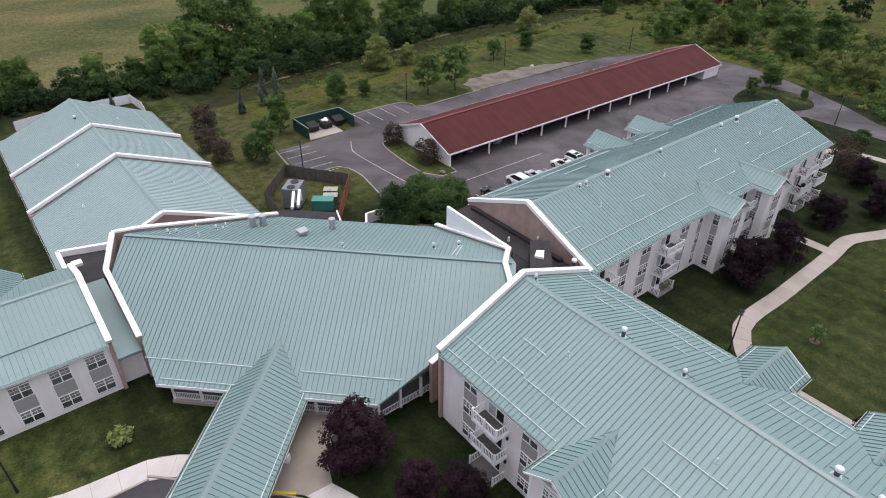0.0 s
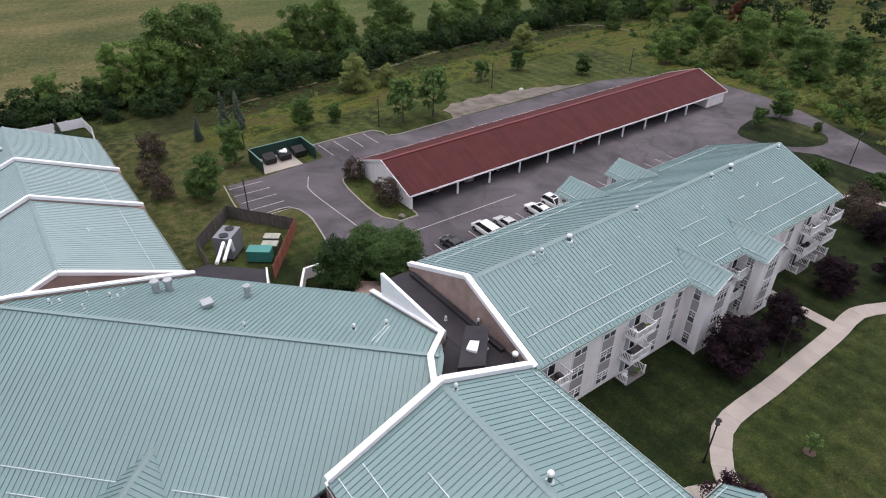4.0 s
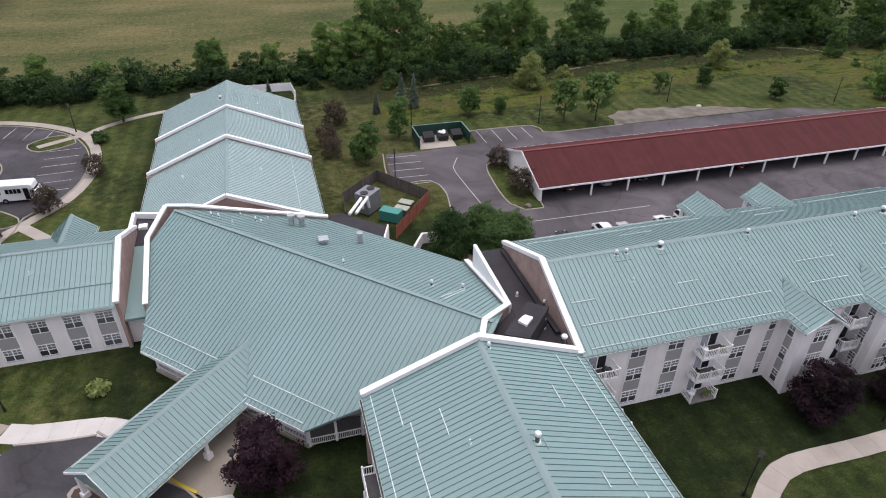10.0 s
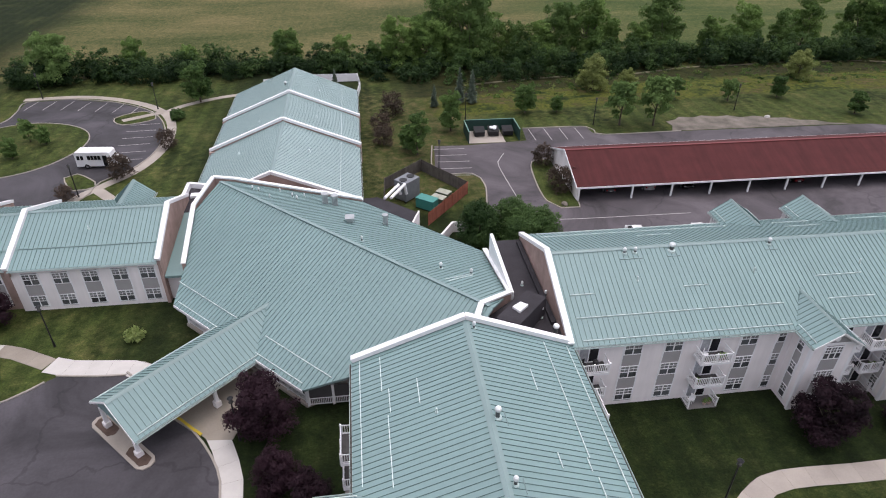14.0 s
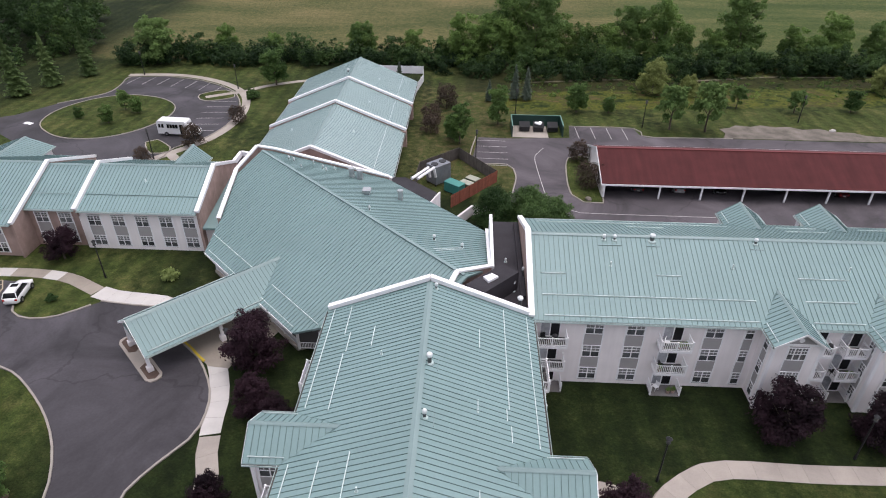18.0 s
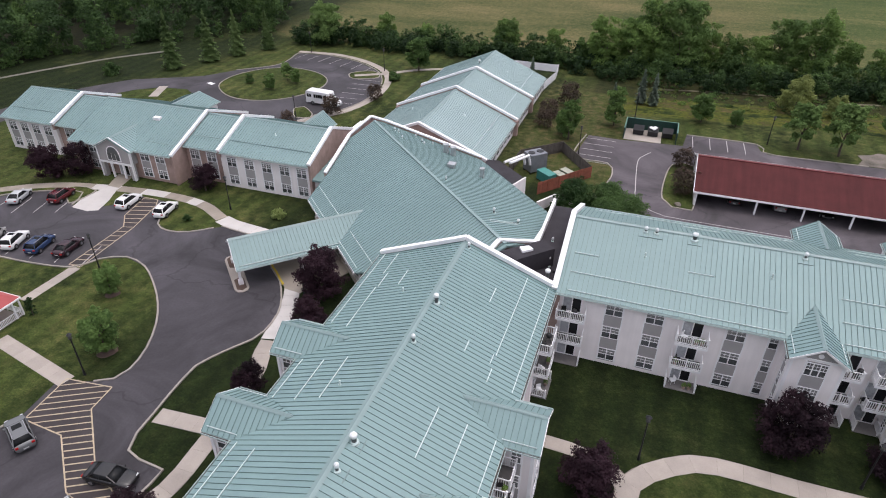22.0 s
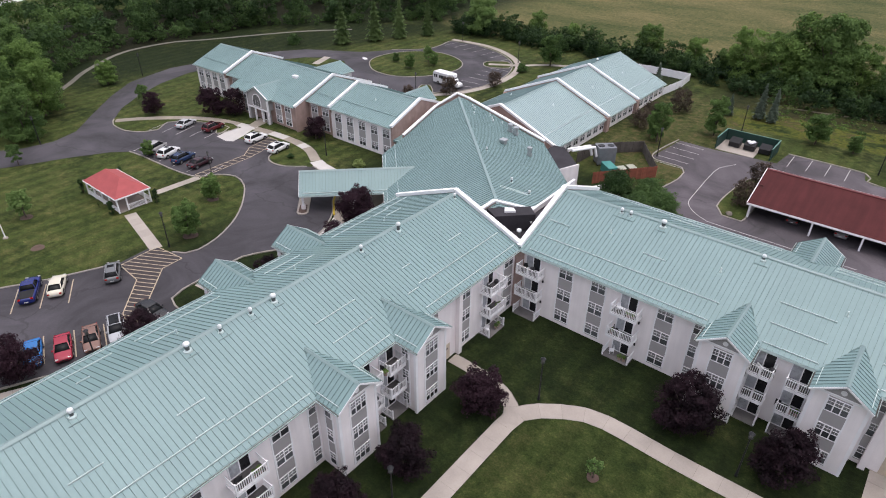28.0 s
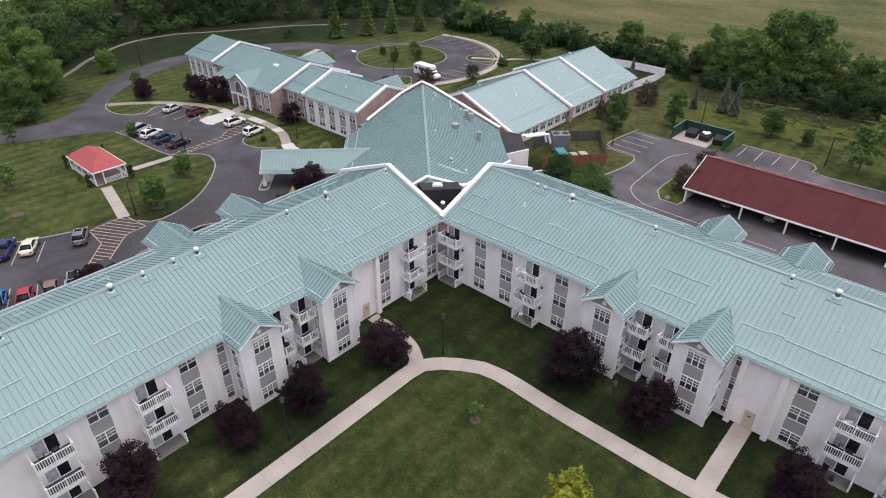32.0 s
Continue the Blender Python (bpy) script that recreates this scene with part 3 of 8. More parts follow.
# north roundabout
round_out = [(-68, 79), (-74, 84), (-68, 93), (-60, 97.5), (-54, 101), (-49.3, 108), (-42.5, 115), (-42.0, 121), (-42.5, 127), (-34.5, 128.0), (-24.4, 125.2), (-16.6, 120.0), (-12.4, 114.0), (-10.0, 106.5), (-9.8, 97.9), (-11.8, 91.4), (-15.4, 86.8), (-16.3, 81.4), (-21.4, 78.6), (-30, 77.0), (-40, 78.0), (-46, 82), (-45.6, 87.6), (-51, 91.4), (-57.5, 90.6), (-62, 87), (-65, 82)]
paved("north_roundabout", round_out, 0.03, M_ASPHALT, "dark asphalt turning circle with marked bays", "road")
kerb(round_out[5:19])
circle = [(-44.6, 94.5), (-38.5, 90.3), (-31.4, 90.3), (-25.8, 94.6), (-22.9, 102.0), (-24.3, 108.6), (-29.5, 113.0), (-37.0, 114.4), (-43.2, 111.2), (-46.8, 105.0), (-47.0, 99.0)]
island(circle)
kerb(circle, True)
finger = [(-21.6, 115.6), (-16.9, 119.0), (-13.6, 114.6), (-19.0, 111.8)]
island(finger)
kerb(finger, True)

# east car park with the carport
lot_e = [(38.5, 84.6), (45.4, 83.0), (45.9, 79.5), (45.4, 74.9), (44.0, 68.0), (52, 64.0), (52.8, 57.0), (108, 57.0), (118, 57.5), (123.5, 54.0), (128.8, 47.0), (129.0, 38.0), (128.5, 20.0), (127, -10.0), (124, -70), (133, -70), (134.5, -10), (134.5, 22), (136.4, 36.5), (141.5, 45.0), (144.6, 52.0), (147.6, 59.5), (149.8, 69.5), (149.6, 79.0), (142, 92), (128, 97.2), (88, 97.6), (72.0, 97.2), (70.6, 98.6), (70.2, 101.6), (57.6, 102.0), (57.0, 96.2), (45.6, 95.2), (39.6, 95.4)]
paved("carport_lot", lot_e, 0.03, M_ASPHALT2, "worn grey asphalt car park round the carport", "road")
kerb([(39.2, 95.6), (38.5, 84.6), (44.6, 83.4), (45.9, 79.5), (45.4, 74.9), (44.0, 68.0)])
kerb([(52.8, 57.0), (80, 57.0), (108, 57.0)])
kerb([(57.6, 102.0), (70.2, 101.6), (71.0, 98.0), (73.0, 97.3), (88, 97.6)])
paved("gravel_patch", [(86.4, 97.9), (87.6, 100.4), (87.2, 102.6), (89.4, 103.4), (91.0, 104.8), (93.8, 104.2), (96.0, 105.1), (98.6, 104.2), (101.5, 104.6), (103.6, 103.2), (106.8, 103.9), (109.6, 102.4), (112.8, 102.2), (114.6, 100.8), (118.0, 100.2), (120.4, 98.6), (125.0, 97.7)], 0.04, M_GRAVEL, "bare patch of pale gravel beside the asphalt", "gravel")
turn_isle = [(126.0, 60.6), (133.3, 62.8), (138.8, 62.2), (140.6, 57.6), (140.4, 53.2), (137.9, 49.4), (133.8, 48.4), (128.6, 51.0), (125.4, 56.0)]
island(turn_isle, 0.06)
cp_bed = [(55.6, 86.8), (54.4, 79.5), (54.4, 72.8), (56.0, 70.3), (58.9, 70.2), (59.2, 79.6), (59.2, 87.0)]
island(cp_bed)
kerb(cp_bed, True)

isle = [(-21.6, 89.0), (-20.0, 90.3), (-16.2, 87.0), (-15.6, 85.2), (-18.6, 84.2)]
island(isle)
kerb(isle, True)

# concrete walks
WALK = "pale concrete footpath"
court = [(54.3, -60), (54.3, -6), (54.25, 6), (54.2, 13.0), (54.5, 16.8), (57.8, 19.8), (61.2, 21.1), (68.6, 21.0), (75.3, 21.1), (82, 21.2), (88.0, 21.5), (93, 19.4), (110, 12)]


def footpath(pts, w=1.6, z=0.03, soft=True, material=None, slab_len=2.2, skin=None):
    """A path on a bed of joint sand; the concrete ones carry separate slabs."""
    p = smooth_line(pts, 1.0) if soft else pts
    if material:
        return tagged(part("footpath", strip(p, w, -0.1, z), material), WALK, "path", kind="structure")
    bed = tagged(part("footpath", strip(p, w - 0.04, -0.1, z - 0.012), M_JOINT), WALK, "path", kind="structure")
    run = [0.0]
    for a, b in zip(p, p[1:]):
        run.append(run[-1] + (Vector(b) - Vector(a)).length)
    n = max(1, round(run[-1] / slab_len))
    spot = lambda d: Vector((np.interp(d, run, [q[0] for q in p]), np.interp(d, run, [q[1] for q in p])))
    for i in range(n):
        d0, d1 = run[-1] * i / n + 0.012, run[-1] * (i + 1) / n - 0.012
        ring = []
        for d in (d0, d1):
            t = (spot(min(d + 0.4, run[-1])) - spot(max(d - 0.4, 0.0))).normalized()
            sd = Vector((-t.y, t.x)) * w / 2
            ring.append((spot(d) - sd, spot(d) + sd))
        bm = prism(bmesh.new(), [ring[0][0], ring[1][0], ring[1][1], ring[0][1]], z - 0.06, z)
        renewed = skin == M_TAN and -36 < spot(d0).x < -14 and i // 2 % 2 == 0
        part("paving_slab", bm, M_NEW if renewed else skin or M_SLAB, bed)
    return bed


footpath(court, 1.95)
footpath([(54.6, 15.0), (53.2, 17.2), (50.5, 18.5), (47.3, 18.8), (44.3, 18.8)], 1.5, 0.034)
footpath([(83.2, 21.0), (83.2, 31.9)], 1.7, 0.034, False)
footpath([(99, 38.6), (112, 38.2), (118, 35), (119.5, 28)], 1.6)
footpath([(-54, 30.4), (-51.2, 34.3), (-47.8, 37.9), (-43.5, 41.4), (-38.2, 44.2), (-32, 45.7), (-24, 46.9), (-17.5, 47.1), (-12.4, 46.4), (-9.0, 44.8), (-7.0, 43.7)], 1.8, 0.046, skin=M_TAN)
footpath([(-6.9, 43.65), (-4.6, 42.85), (-1, 42.45), (2.4, 41.9), (5.2, 39.9)], 2.3, 0.05, skin=M_NEW)
footpath([(11.7, 32.4), (12.3, 31.3), (13.0, 29.8), (14.05, 26.6), (14.35, 23.6), (14.6, 22.6)], 1.9, 0.05, skin=M_NEW)
footpath([(14.7, 22.4), (15.0, 20.6), (16.0, 18.2), (16.8, 13.2), (17.2, 7.0), (17.2, 3.0), (16.0, -1.2), (16.9, -6.4), (11.0, -20), (-4, -50)], 1.9, 0.05)
footpath([(10.6, 9.3), (17.0, 9.8)], 1.8, 0.06, False)
paved("entrance_apron", [(-30.6, 38.9), (-27.5, 38.7), (-26.1, 39.5), (-27.0, 42.5), (-28.6, 46.0), (-31.0, 45.8), (-31.2, 41.0)], 0.055, M_NEW, "white concrete approach before the west entrance", "path")
paved("brick_patio", [(41.6, 58.6), (44.0, 56.6), (46.0, 59.2), (43.6, 61.4)], 0.04, M_BRICK, "red brick patio behind the hall", "path")
paved("porch_walk", [(-28.7, 46.5), (-31.0, 46.5), (-32.6, 50.6), (-29.6, 50.6)], 0.055, M_TAN, "tan concrete walk to the west entrance", "path")
wedge = [(-32.0, 39.7), (-31.4, 40.6), (-31.3, 44.4), (-33.6, 44.9), (-36.6, 43.6)]
island(wedge)
kerb(wedge, True)
footpath([(-13.6, 12.5), (-1.3, 9.9)], 1.7, 0.04, False)
footpath([(-17.2, 18.7), (-17.0, 26.4)], 1.5, 0.04, False)
footpath([(-43.6, 128.6), (-33, 129.4), (-23.9, 126.8), (-15.8, 121.4), (-11.2, 115.0), (-8.9, 106.6), (-8.9, 97.9), (-10.9, 90.7), (-14.8, 85.1), (-17.6, 80.0), (-16, 70)], 1.7, 0.05)
footpath([(-13.2, 118.0), (-15.2, 116.8), (-19.7, 114.0)], 1.5, 0.12, False)
footpath([(-15.4, 84.6), (-13.6, 82.6), (-10.9, 79.6), (-7.5, 75.5), (-6.5, 72.0)], 1.7, 0.046)
footpath([(-54.8, 84.6), (-57.6, 91.4)], 2.0, 0.05, False)
footpath([(-12.4, 118.2), (-9.5, 122.0), (-2.3, 126.5), (6, 129)], 1.5, 0.04)
footpath([(-63, 8), (-76, 24), (-85.8, 34.7), (-93, 41.5), (-98.6, 48.5), (-103, 55), (-105, 62), (-104.1, 72.5), (-99.2, 81), (-92.3, 94.8), (-86, 106), (-76, 118)], 1.3, 0.03, material=M_PATH)


# ---------------------------------------------------------------- buildings
def gable_roof(wing, p0, p1, hw, zr, ze, label="", name="roof", thick=0.16, cap=True, skin=None):
    """A roof with a level ridge over p0 to p1: a deck with seamed panels on both slopes."""
    p0, p1 = Vector(p0), Vector(p1)
    d = (p1 - p0).normalized()
    L = (p1 - p0).length
    s = Vector((-d.y, d.x))
    bm = bmesh.new()
    rows = []
    for p in (p0, p1):
        rows.append([bm.verts.new((*(p + s * k), z)) for k, z in ((hw, ze - thick), (hw, ze), (0, zr), (-hw, ze), (-hw, ze - thick), (0, zr - thick))])
    a, b = rows
    for i in range(6):
        bm.faces.new((a[i], b[i], b[(i + 1) % 6], a[(i + 1) % 6]))
    bm.faces.new(a[::-1])
    bm.faces.new(b)
    bmesh.ops.recalc_face_normals(bm, faces=bm.faces)
    roof = part(name, bm, M_SEAM, wing, label or "sea-green standing-seam metal roof")
    run = math.hypot(hw, zr - ze)
    for k in (1, -1):
        side = s * k
        up = Vector((*(-side * hw), zr - ze))
        al = Vector((*d, 0)) * (-k)
        o = p0 if k < 0 else p1
        panel_roof(roof, (*(o + side * hw), ze), al, up, L, lambda q: 0.0, lambda q: run, material=skin)
        g0, g1 = p0 + side * (hw + 0.1), p1 + side * (hw + 0.1)
        part("gutter", trough((*g0, ze - 0.1), (*g1, ze - 0.1)), [M_GUTTER, M_GUTTER_SHADE], roof, "pale green metal eaves gutter")
    if cap:
        bm = bmesh.new()
        for k in (1, -1):
            e = s * k * 0.3
            q = [bm.verts.new(v) for v in ((*p0, zr + 0.1), (*p1, zr + 0.1), (*(p1 + e), zr + 0.1 - 0.3 * (zr - ze) / hw), (*(p0 + e), zr + 0.1 - 0.3 * (zr - ze) / hw))]
            bm.faces.new(q if k < 0 else q[::-1])
        part("ridge_cap", bm, M_SEAM, roof)
    return roof


def parapet(wing, at, axis, half, zr, ze, low, rise=0.35, t=0.35, wall=None, zc=None, ends=(1, 1)):
    """A gable wall across a ridge that stands above the roof, with a white coping. axis: the way along the wall."""
    at, ax = Vector(at), Vector(axis).normalized()
    nx = Vector((-ax.y, ax.x)) * t / 2
    prof = [(-half, low), (half, low), (half, ze + rise), (0, zr + rise), (-half, ze + rise)]
    bm = bmesh.new()
    A = [bm.verts.new((*(at + ax * u - nx), z)) for u, z in prof]
    B = [bm.verts.new((*(at + ax * u + nx), z)) for u, z in prof]
    n = len(prof)
    bm.faces.new(A)
    bm.faces.new(B[::-1])
    for i in range(n):
        bm.faces.new((A[i], B[i], B[(i + 1) % n], A[(i + 1) % n]))
    bmesh.ops.recalc_face_normals(bm, faces=bm.faces)
    w = part("gable_wall", bm, wall or M_BRICK, wing, "brown brick gable wall rising above the roof")
    for k in (-1, 1):
        bm = bmesh.new()
        bar(bm, (*at, zr + rise - 0.04), (*(at + ax * k * (half + 0.12)), ze + rise - 0.04 - 0.12 * (zr - ze) / half), t + 0.22, 0.4)
        part("coping", bm, M_WHITE, wing, "white painted metal coping")
    return w


def facade(wing, origin, rz):
    return wing, pose(*origin, 0, 0, rz)


def window_data(w, h, cols=2):
    """Frame and pane meshes of a window w by h, with its face in the plane y = 0 and out towards -y."""
    f, m, t = 0.07, 0.05, 0.011
    cw = w / cols
    xs, bars = [-w / 2, -w / 2 + f], {0}
    for i in range(cols):
        xc = -w / 2 + cw * (i + 0.5)
        bars.add(len(xs))
        xs += [xc - t, xc + t]
        if i < cols - 1:
            bars.add(len(xs))
            xs += [xc + cw / 2 - m, xc + cw / 2 + m]
    bars.add(len(xs))
    xs += [w / 2 - f, w / 2]
    zs = [-h / 2, -h / 2 + f, -h / 3 - 0.001, -h / 3 + 0.001, -0.03, 0.03, h / 4 - t, h / 4 + t, h / 2 - f, h / 2]
    cols_on, thin = set(), set()
    for k in range(len(xs) - 1):
        c = (xs[k] + xs[k + 1]) / 2
        edge = k == 0 or k == len(xs) - 2
        mid = any(abs(c - (-w / 2 + cw * (i + 0.5))) < 1e-4 for i in range(cols))
        mull = any(abs(c - (-w / 2 + cw * i)) < 1e-4 for i in range(1, cols))
        if edge or mid or mull:
            cols_on.add(k)
        if mid:
            thin.add(k)
    fr = data_of("window_frame", lattice(bmesh.new(), xs, zs, lambda i, j: (i in cols_on and (j > 3 or i not in thin)) or (j % 2 == 0 and j != 2), -0.05, 0.02), M_WHITE)
    bm = boxes((-w / 2 + 0.03, -0.01, -h / 2 + 0.03, w / 2 - 0.03, 0.01, -0.01))
    lower = data_of("pane", bm, M_GLASS)
    bm = boxes((-w / 2 + 0.03, -0.008, 0.01, w / 2 - 0.03, 0.012, h / 2 - 0.03))
    upper = data_of("pane", bm, M_BLIND)
    return fr, lower, upper


WIN = {"double": window_data(1.74, 1.5, 2), "single": window_data(0.85, 1.5, 1), "triple": window_data(1.8, 1.5, 3)}
WIDTH = {"double": 1.74, "single": 0.85, "triple": 1.8}


def window(fac, x, z, kind="double"):
    wing, F = fac
    fr, lo, hi = WIN[kind]
    o = part("window", fr, None, wing, m=F @ pose(x, -0.05, z))
    part("pane", lo, None, o, m=F @ pose(x, -0.05, z))
    part("pane", hi, None, o, m=F @ pose(x, -0.05, z))
    return o


def column(fac, x, floors, z0, z1, kind="double"):
    """A tall strip of windows with grey panels between, edged in white."""
    wing, F = fac
    w = WIDTH[kind] + 0.1
    bm = boxes((x - w / 2, -0.03, z0, x + w / 2, 0.05, z1))
    part("infill_panel", bm, M_GREY, wing, "grey panel strip between windows", m=F)
    for k in (-1, 1):
        part("trim", boxes((x + k * w / 2 - 0.06, -0.06, z0, x + k * w / 2 + 0.06, 0.05, z1)), M_WHITE, wing, m=F)
    for z in floors:
        window(fac, x, z, kind)


def rail_data(length, h=1.0):
    n = max(2, int(length / 0.17))
    xs = [0.0]
    for i in range(1, n):
        x = length * i / n
        xs += [x - 0.024, x + 0.024]
    xs.append(length)
    zs = [0.08, 0.15, h - 0.08, h]
    return data_of("railing", lattice(bmesh.new(), xs, zs, lambda i, j: j != 1 or i % 2 == 1, -0.03, 0.03), M_WHITE)


RAIL = {}
M_CURTAIN = mat("curtained_glass", (0.40, 0.41, 0.43), 0.2, 0, 0.25, 2.5, 9, 0.0, rand=0.4, spec=0.7)
M_PATIO = mat("dirty_patio_concrete", (0.17, 0.16, 0.155), 0.9, 0, 0.25, 0.8, 8, 0.15)
M_DECK = mat("dark_deck_boards", (0.085, 0.08, 0.078), 0.85, 0, 0.25, 2, 14, 0.2)


def rail(parent, m, length, h=1.0):
    key = (round(length, 2), h)
    if key not in RAIL:
        RAIL[key] = rail_data(length, h)
    return part("railing", RAIL[key], None, parent, m=m)


def glazed_door(wing, F, x, z, w=2.0, h=2.1, parent=None):
    f = 0.11
    bm = lattice(bmesh.new(), [-w / 2, -w / 2 + f, -0.05, 0.05, w / 2 - f, w / 2], [0, f, h - f, h], lambda i, j: i % 2 == 0 or j != 1, -0.05, 0.05)
    d = part("door", bm, M_WHITE, parent or wing, "white framed glazed balcony door", m=F @ pose(x, -0.03, z))
    part("pane", boxes((-w / 2 + f, -0.01, f, -0.05, 0.01, h - f)), M_CURTAIN, d, "pale curtained glass", m=F @ pose(x, -0.03, z))
    part("pane", boxes((0.05, -0.01, f, w / 2 - f, 0.01, h - f)), M_ROOM, d, "dark glass before an unlit room", m=F @ pose(x, -0.03, z))


def balcony(fac, x, z, w=3.0, d=1.5, ground=False):
    """A hanging balcony with white railings, or a patio with two side railings."""
    wing, F = fac
    bm = boxes((x - w / 2, -d, z - 0.28, x + w / 2, -0.02, z)) if not ground else boxes((x - w / 2, -d - 0.1, -0.1, x + w / 2, -0.02, 0.06))
    b = part("patio" if ground else "balcony", bm, M_PATIO if ground else M_WHITE, wing, "concrete patio slab" if ground else "white timber balcony", m=F)
    if not ground:
        part("deck", boxes((x - w / 2 + 0.08, -d + 0.08, z, x + w / 2 - 0.08, -0.05, z + 0.02)), M_DECK, b, "dark grey deck boards", m=F)
    zz = 0.06 if ground else z
    for k in (-1, 1):
        rail(b, F @ pose(x + k * (w / 2 - 0.06), -d, zz, 0, 0, 90), d - 0.05)
        part("post", boxes((x + k * (w / 2 - 0.06) - 0.07, -d - 0.02, zz, x + k * (w / 2 - 0.06) + 0.07, -d + 0.12, zz + 1.12)), M_WHITE, b, m=F)
    if not ground:
        rail(b, F @ pose(x - w / 2 + 0.06, -d + 0.05, zz), w - 0.12)
        part("post", boxes((x - 0.06, -d - 0.02, zz, x + 0.06, -d + 0.1, zz + 1.08)), M_WHITE, b, m=F)
    part("wall_lantern", boxes((x + w / 2 - 0.22, -0.16, zz + 1.85, x + w / 2 - 0.06, 0.0, zz + 2.12)), M_DARK, wing, "small black wall lantern", m=F)
    glazed_door(wing, F, x - 0.1, zz + 0.03, parent=None)
    return b


FLOORS3 = (1.35, 4.27, 7.2)


def bay(fac, x, roof_back, half=2.1, depth=2.75, top=8.3, zr=9.85, side_windows=True):
    """A projecting three-storey bay with a gabled roof and triple windows."""
    wing, F = fac
    bm = boxes((x - half, -depth, -0.2, x + half, 0.1, top))
    v = [bm.verts.new(p) for p in ((x - half, -depth, top), (x + half, -depth, top), (x, -depth, zr - 0.12), (x - half, 0, top), (x + half, 0, top), (x, 0, zr - 0.12))]
    bm.faces.new((v[0], v[1], v[2]))
    bm.faces.new((v[5], v[4], v[3]))
    bm.faces.new((v[0], v[2], v[5], v[3]))
    bm.faces.new((v[2], v[1], v[4], v[5]))
    o = part("bay", bm, M_SIDING, wing, "projecting off-white three-storey bay", m=F)
    # corner boards and gable panel
    for k in (-1, 1):
        part("corner_board", boxes((x + k * half - 0.14, -depth - 0.03, -0.2, x + k * half + 0.14, -depth + 0.25, top)), M_WHITE, o, m=F)
    bm = bmesh.new()
    v = [bm.verts.new((x + a, -depth - 0.02, z)) for a, z in ((-half * 0.72, top + 0.08), (half * 0.72, top + 0.08), (0, zr - 0.38))]
    bm.faces.new(v)
    part("gable_panel", bm, M_GREY, o, m=F)
    bm = bmesh.new()
    tube(bm, (x, -depth - 0.06, top + 0.5), (x, -depth - 0.01, top + 0.5), 0.24, n=16)
    part("gable_vent", bm, M_WHITE, o, "round white gable vent", m=F)
    part("trim", boxes((x - half, -depth - 0.05, top - 0.16, x + half, -depth + 0.05, top + 0.04)), M_WHITE, o, m=F)
    ff = (wing, F @ pose(x, -depth, 0))
    column(ff, 0, FLOORS3, 0.45, 8.05, "triple")
    if side_windows:
        for k in (-1, 1):
            fs = (wing, F @ pose(x + k * half, -depth / 2, 0, 0, 0, 90 * k))
            column(fs, 0, FLOORS3, 0.45, 8.05, "single" if k < 0 else "double")
    # roof: ridge runs out from the main slope
    e = half + 0.35
    front = depth + 0.45
    ze = top - 0.06
    bm = bmesh.new()
    R0, R1 = Vector((x, roof_back, zr)), Vector((x, -front, zr))
    # where the eaves meet the main slope
    eb = 0.3
    vs = {k: [bm.verts.new(p) for p in ((x + k * e, eb, ze), (x + k * e, -front, ze))] for k in (-1, 1)}
    r0, r1 = bm.verts.new(R0), bm.verts.new(R1)
    for k in (-1, 1):
        a, b = vs[k]
        bm.faces.new((a, b, r1, r0) if k < 0 else (b, a, r0, r1))
    geo = bmesh.ops.extrude_face_region(bm, geom=bm.faces[:])
    for g in geo["geom"]:
        if isinstance(g, bmesh.types.BMVert):
            g.co.z -= 0.14
    bmesh.ops.recalc_face_normals(bm, faces=bm.faces)
    roof = part("bay_roof", bm, M_SEAM, o, "small green standing-seam gable roof", m=F)
    run = math.hypot(e, zr - ze)
    for k in (-1, 1):
        part("gutter", trough((x + k * (e + 0.08), 0.1, ze - 0.08), (x + k * (e + 0.08), -front, ze - 0.08)), [M_GUTTER, M_GUTTER_SHADE], roof, m=F)
        g = bmesh.new()
        sl = (zr - ze) / e
        bar(g, (x + k * (e - 0.35), -0.15, ze + 0.35 * sl + 0.13), (x + k * (e - 0.35), -front + 0.35, ze + 0.35 * sl + 0.13), 0.05, 0.09)
        part("snow_rail", g, M_SNOW, roof, "pale metal snow guard rail", m=F)
        g = bmesh.new()
        bar(g, (x + k * e, -front - 0.03, ze - 0.06), (x, -front - 0.03, zr - 0.06), 0.05, 0.16)
        part("bargeboard", g, M_WHITE, roof, m=F)
    g = bmesh.new()
    for k in (-1, 1):
        d = 0.2 * (zr - ze) / e
        q = [g.verts.new(p) for p in ((x, roof_back + 0.1, zr + 0.1), (x, -front, zr + 0.1), (x + k * 0.2, -front, zr + 0.1 - d), (x + k * 0.2, roof_back - 0.2, zr + 0.1 - d))]
        g.faces.new(q if k > 0 else q[::-1])
    part("ridge_cap", g, M_SEAM, roof, m=F)
    for k in (-1, 1):
        g = bmesh.new()
        bar(g, (x + k * (e + 0.02), eb - 0.05, ze + 0.04), (x, roof_back, zr + 0.03), 0.16, 0.03)
        part("valley_flashing", g, M_RIB, roof, m=F)
    L = front + roof_back
    for k in (-1, 1):
        up = Vector((-k * e, 0, zr - ze))
        al = Vector((0, k, 0))
        org = Vector((x + k * e, -front if k > 0 else roof_back, ze))
        R3 = F.to_3x3()
        valley = (roof_back - eb)
        if k > 0:
            lo = lambda q: max(0.0, (q - front - eb) / valley) * run
        else:
            lo = lambda q: max(0.0, (valley - q) / valley) * run
        panel_roof(o, F @ org, R3 @ al, R3 @ up, L, lo, lambda q: run)
    return o


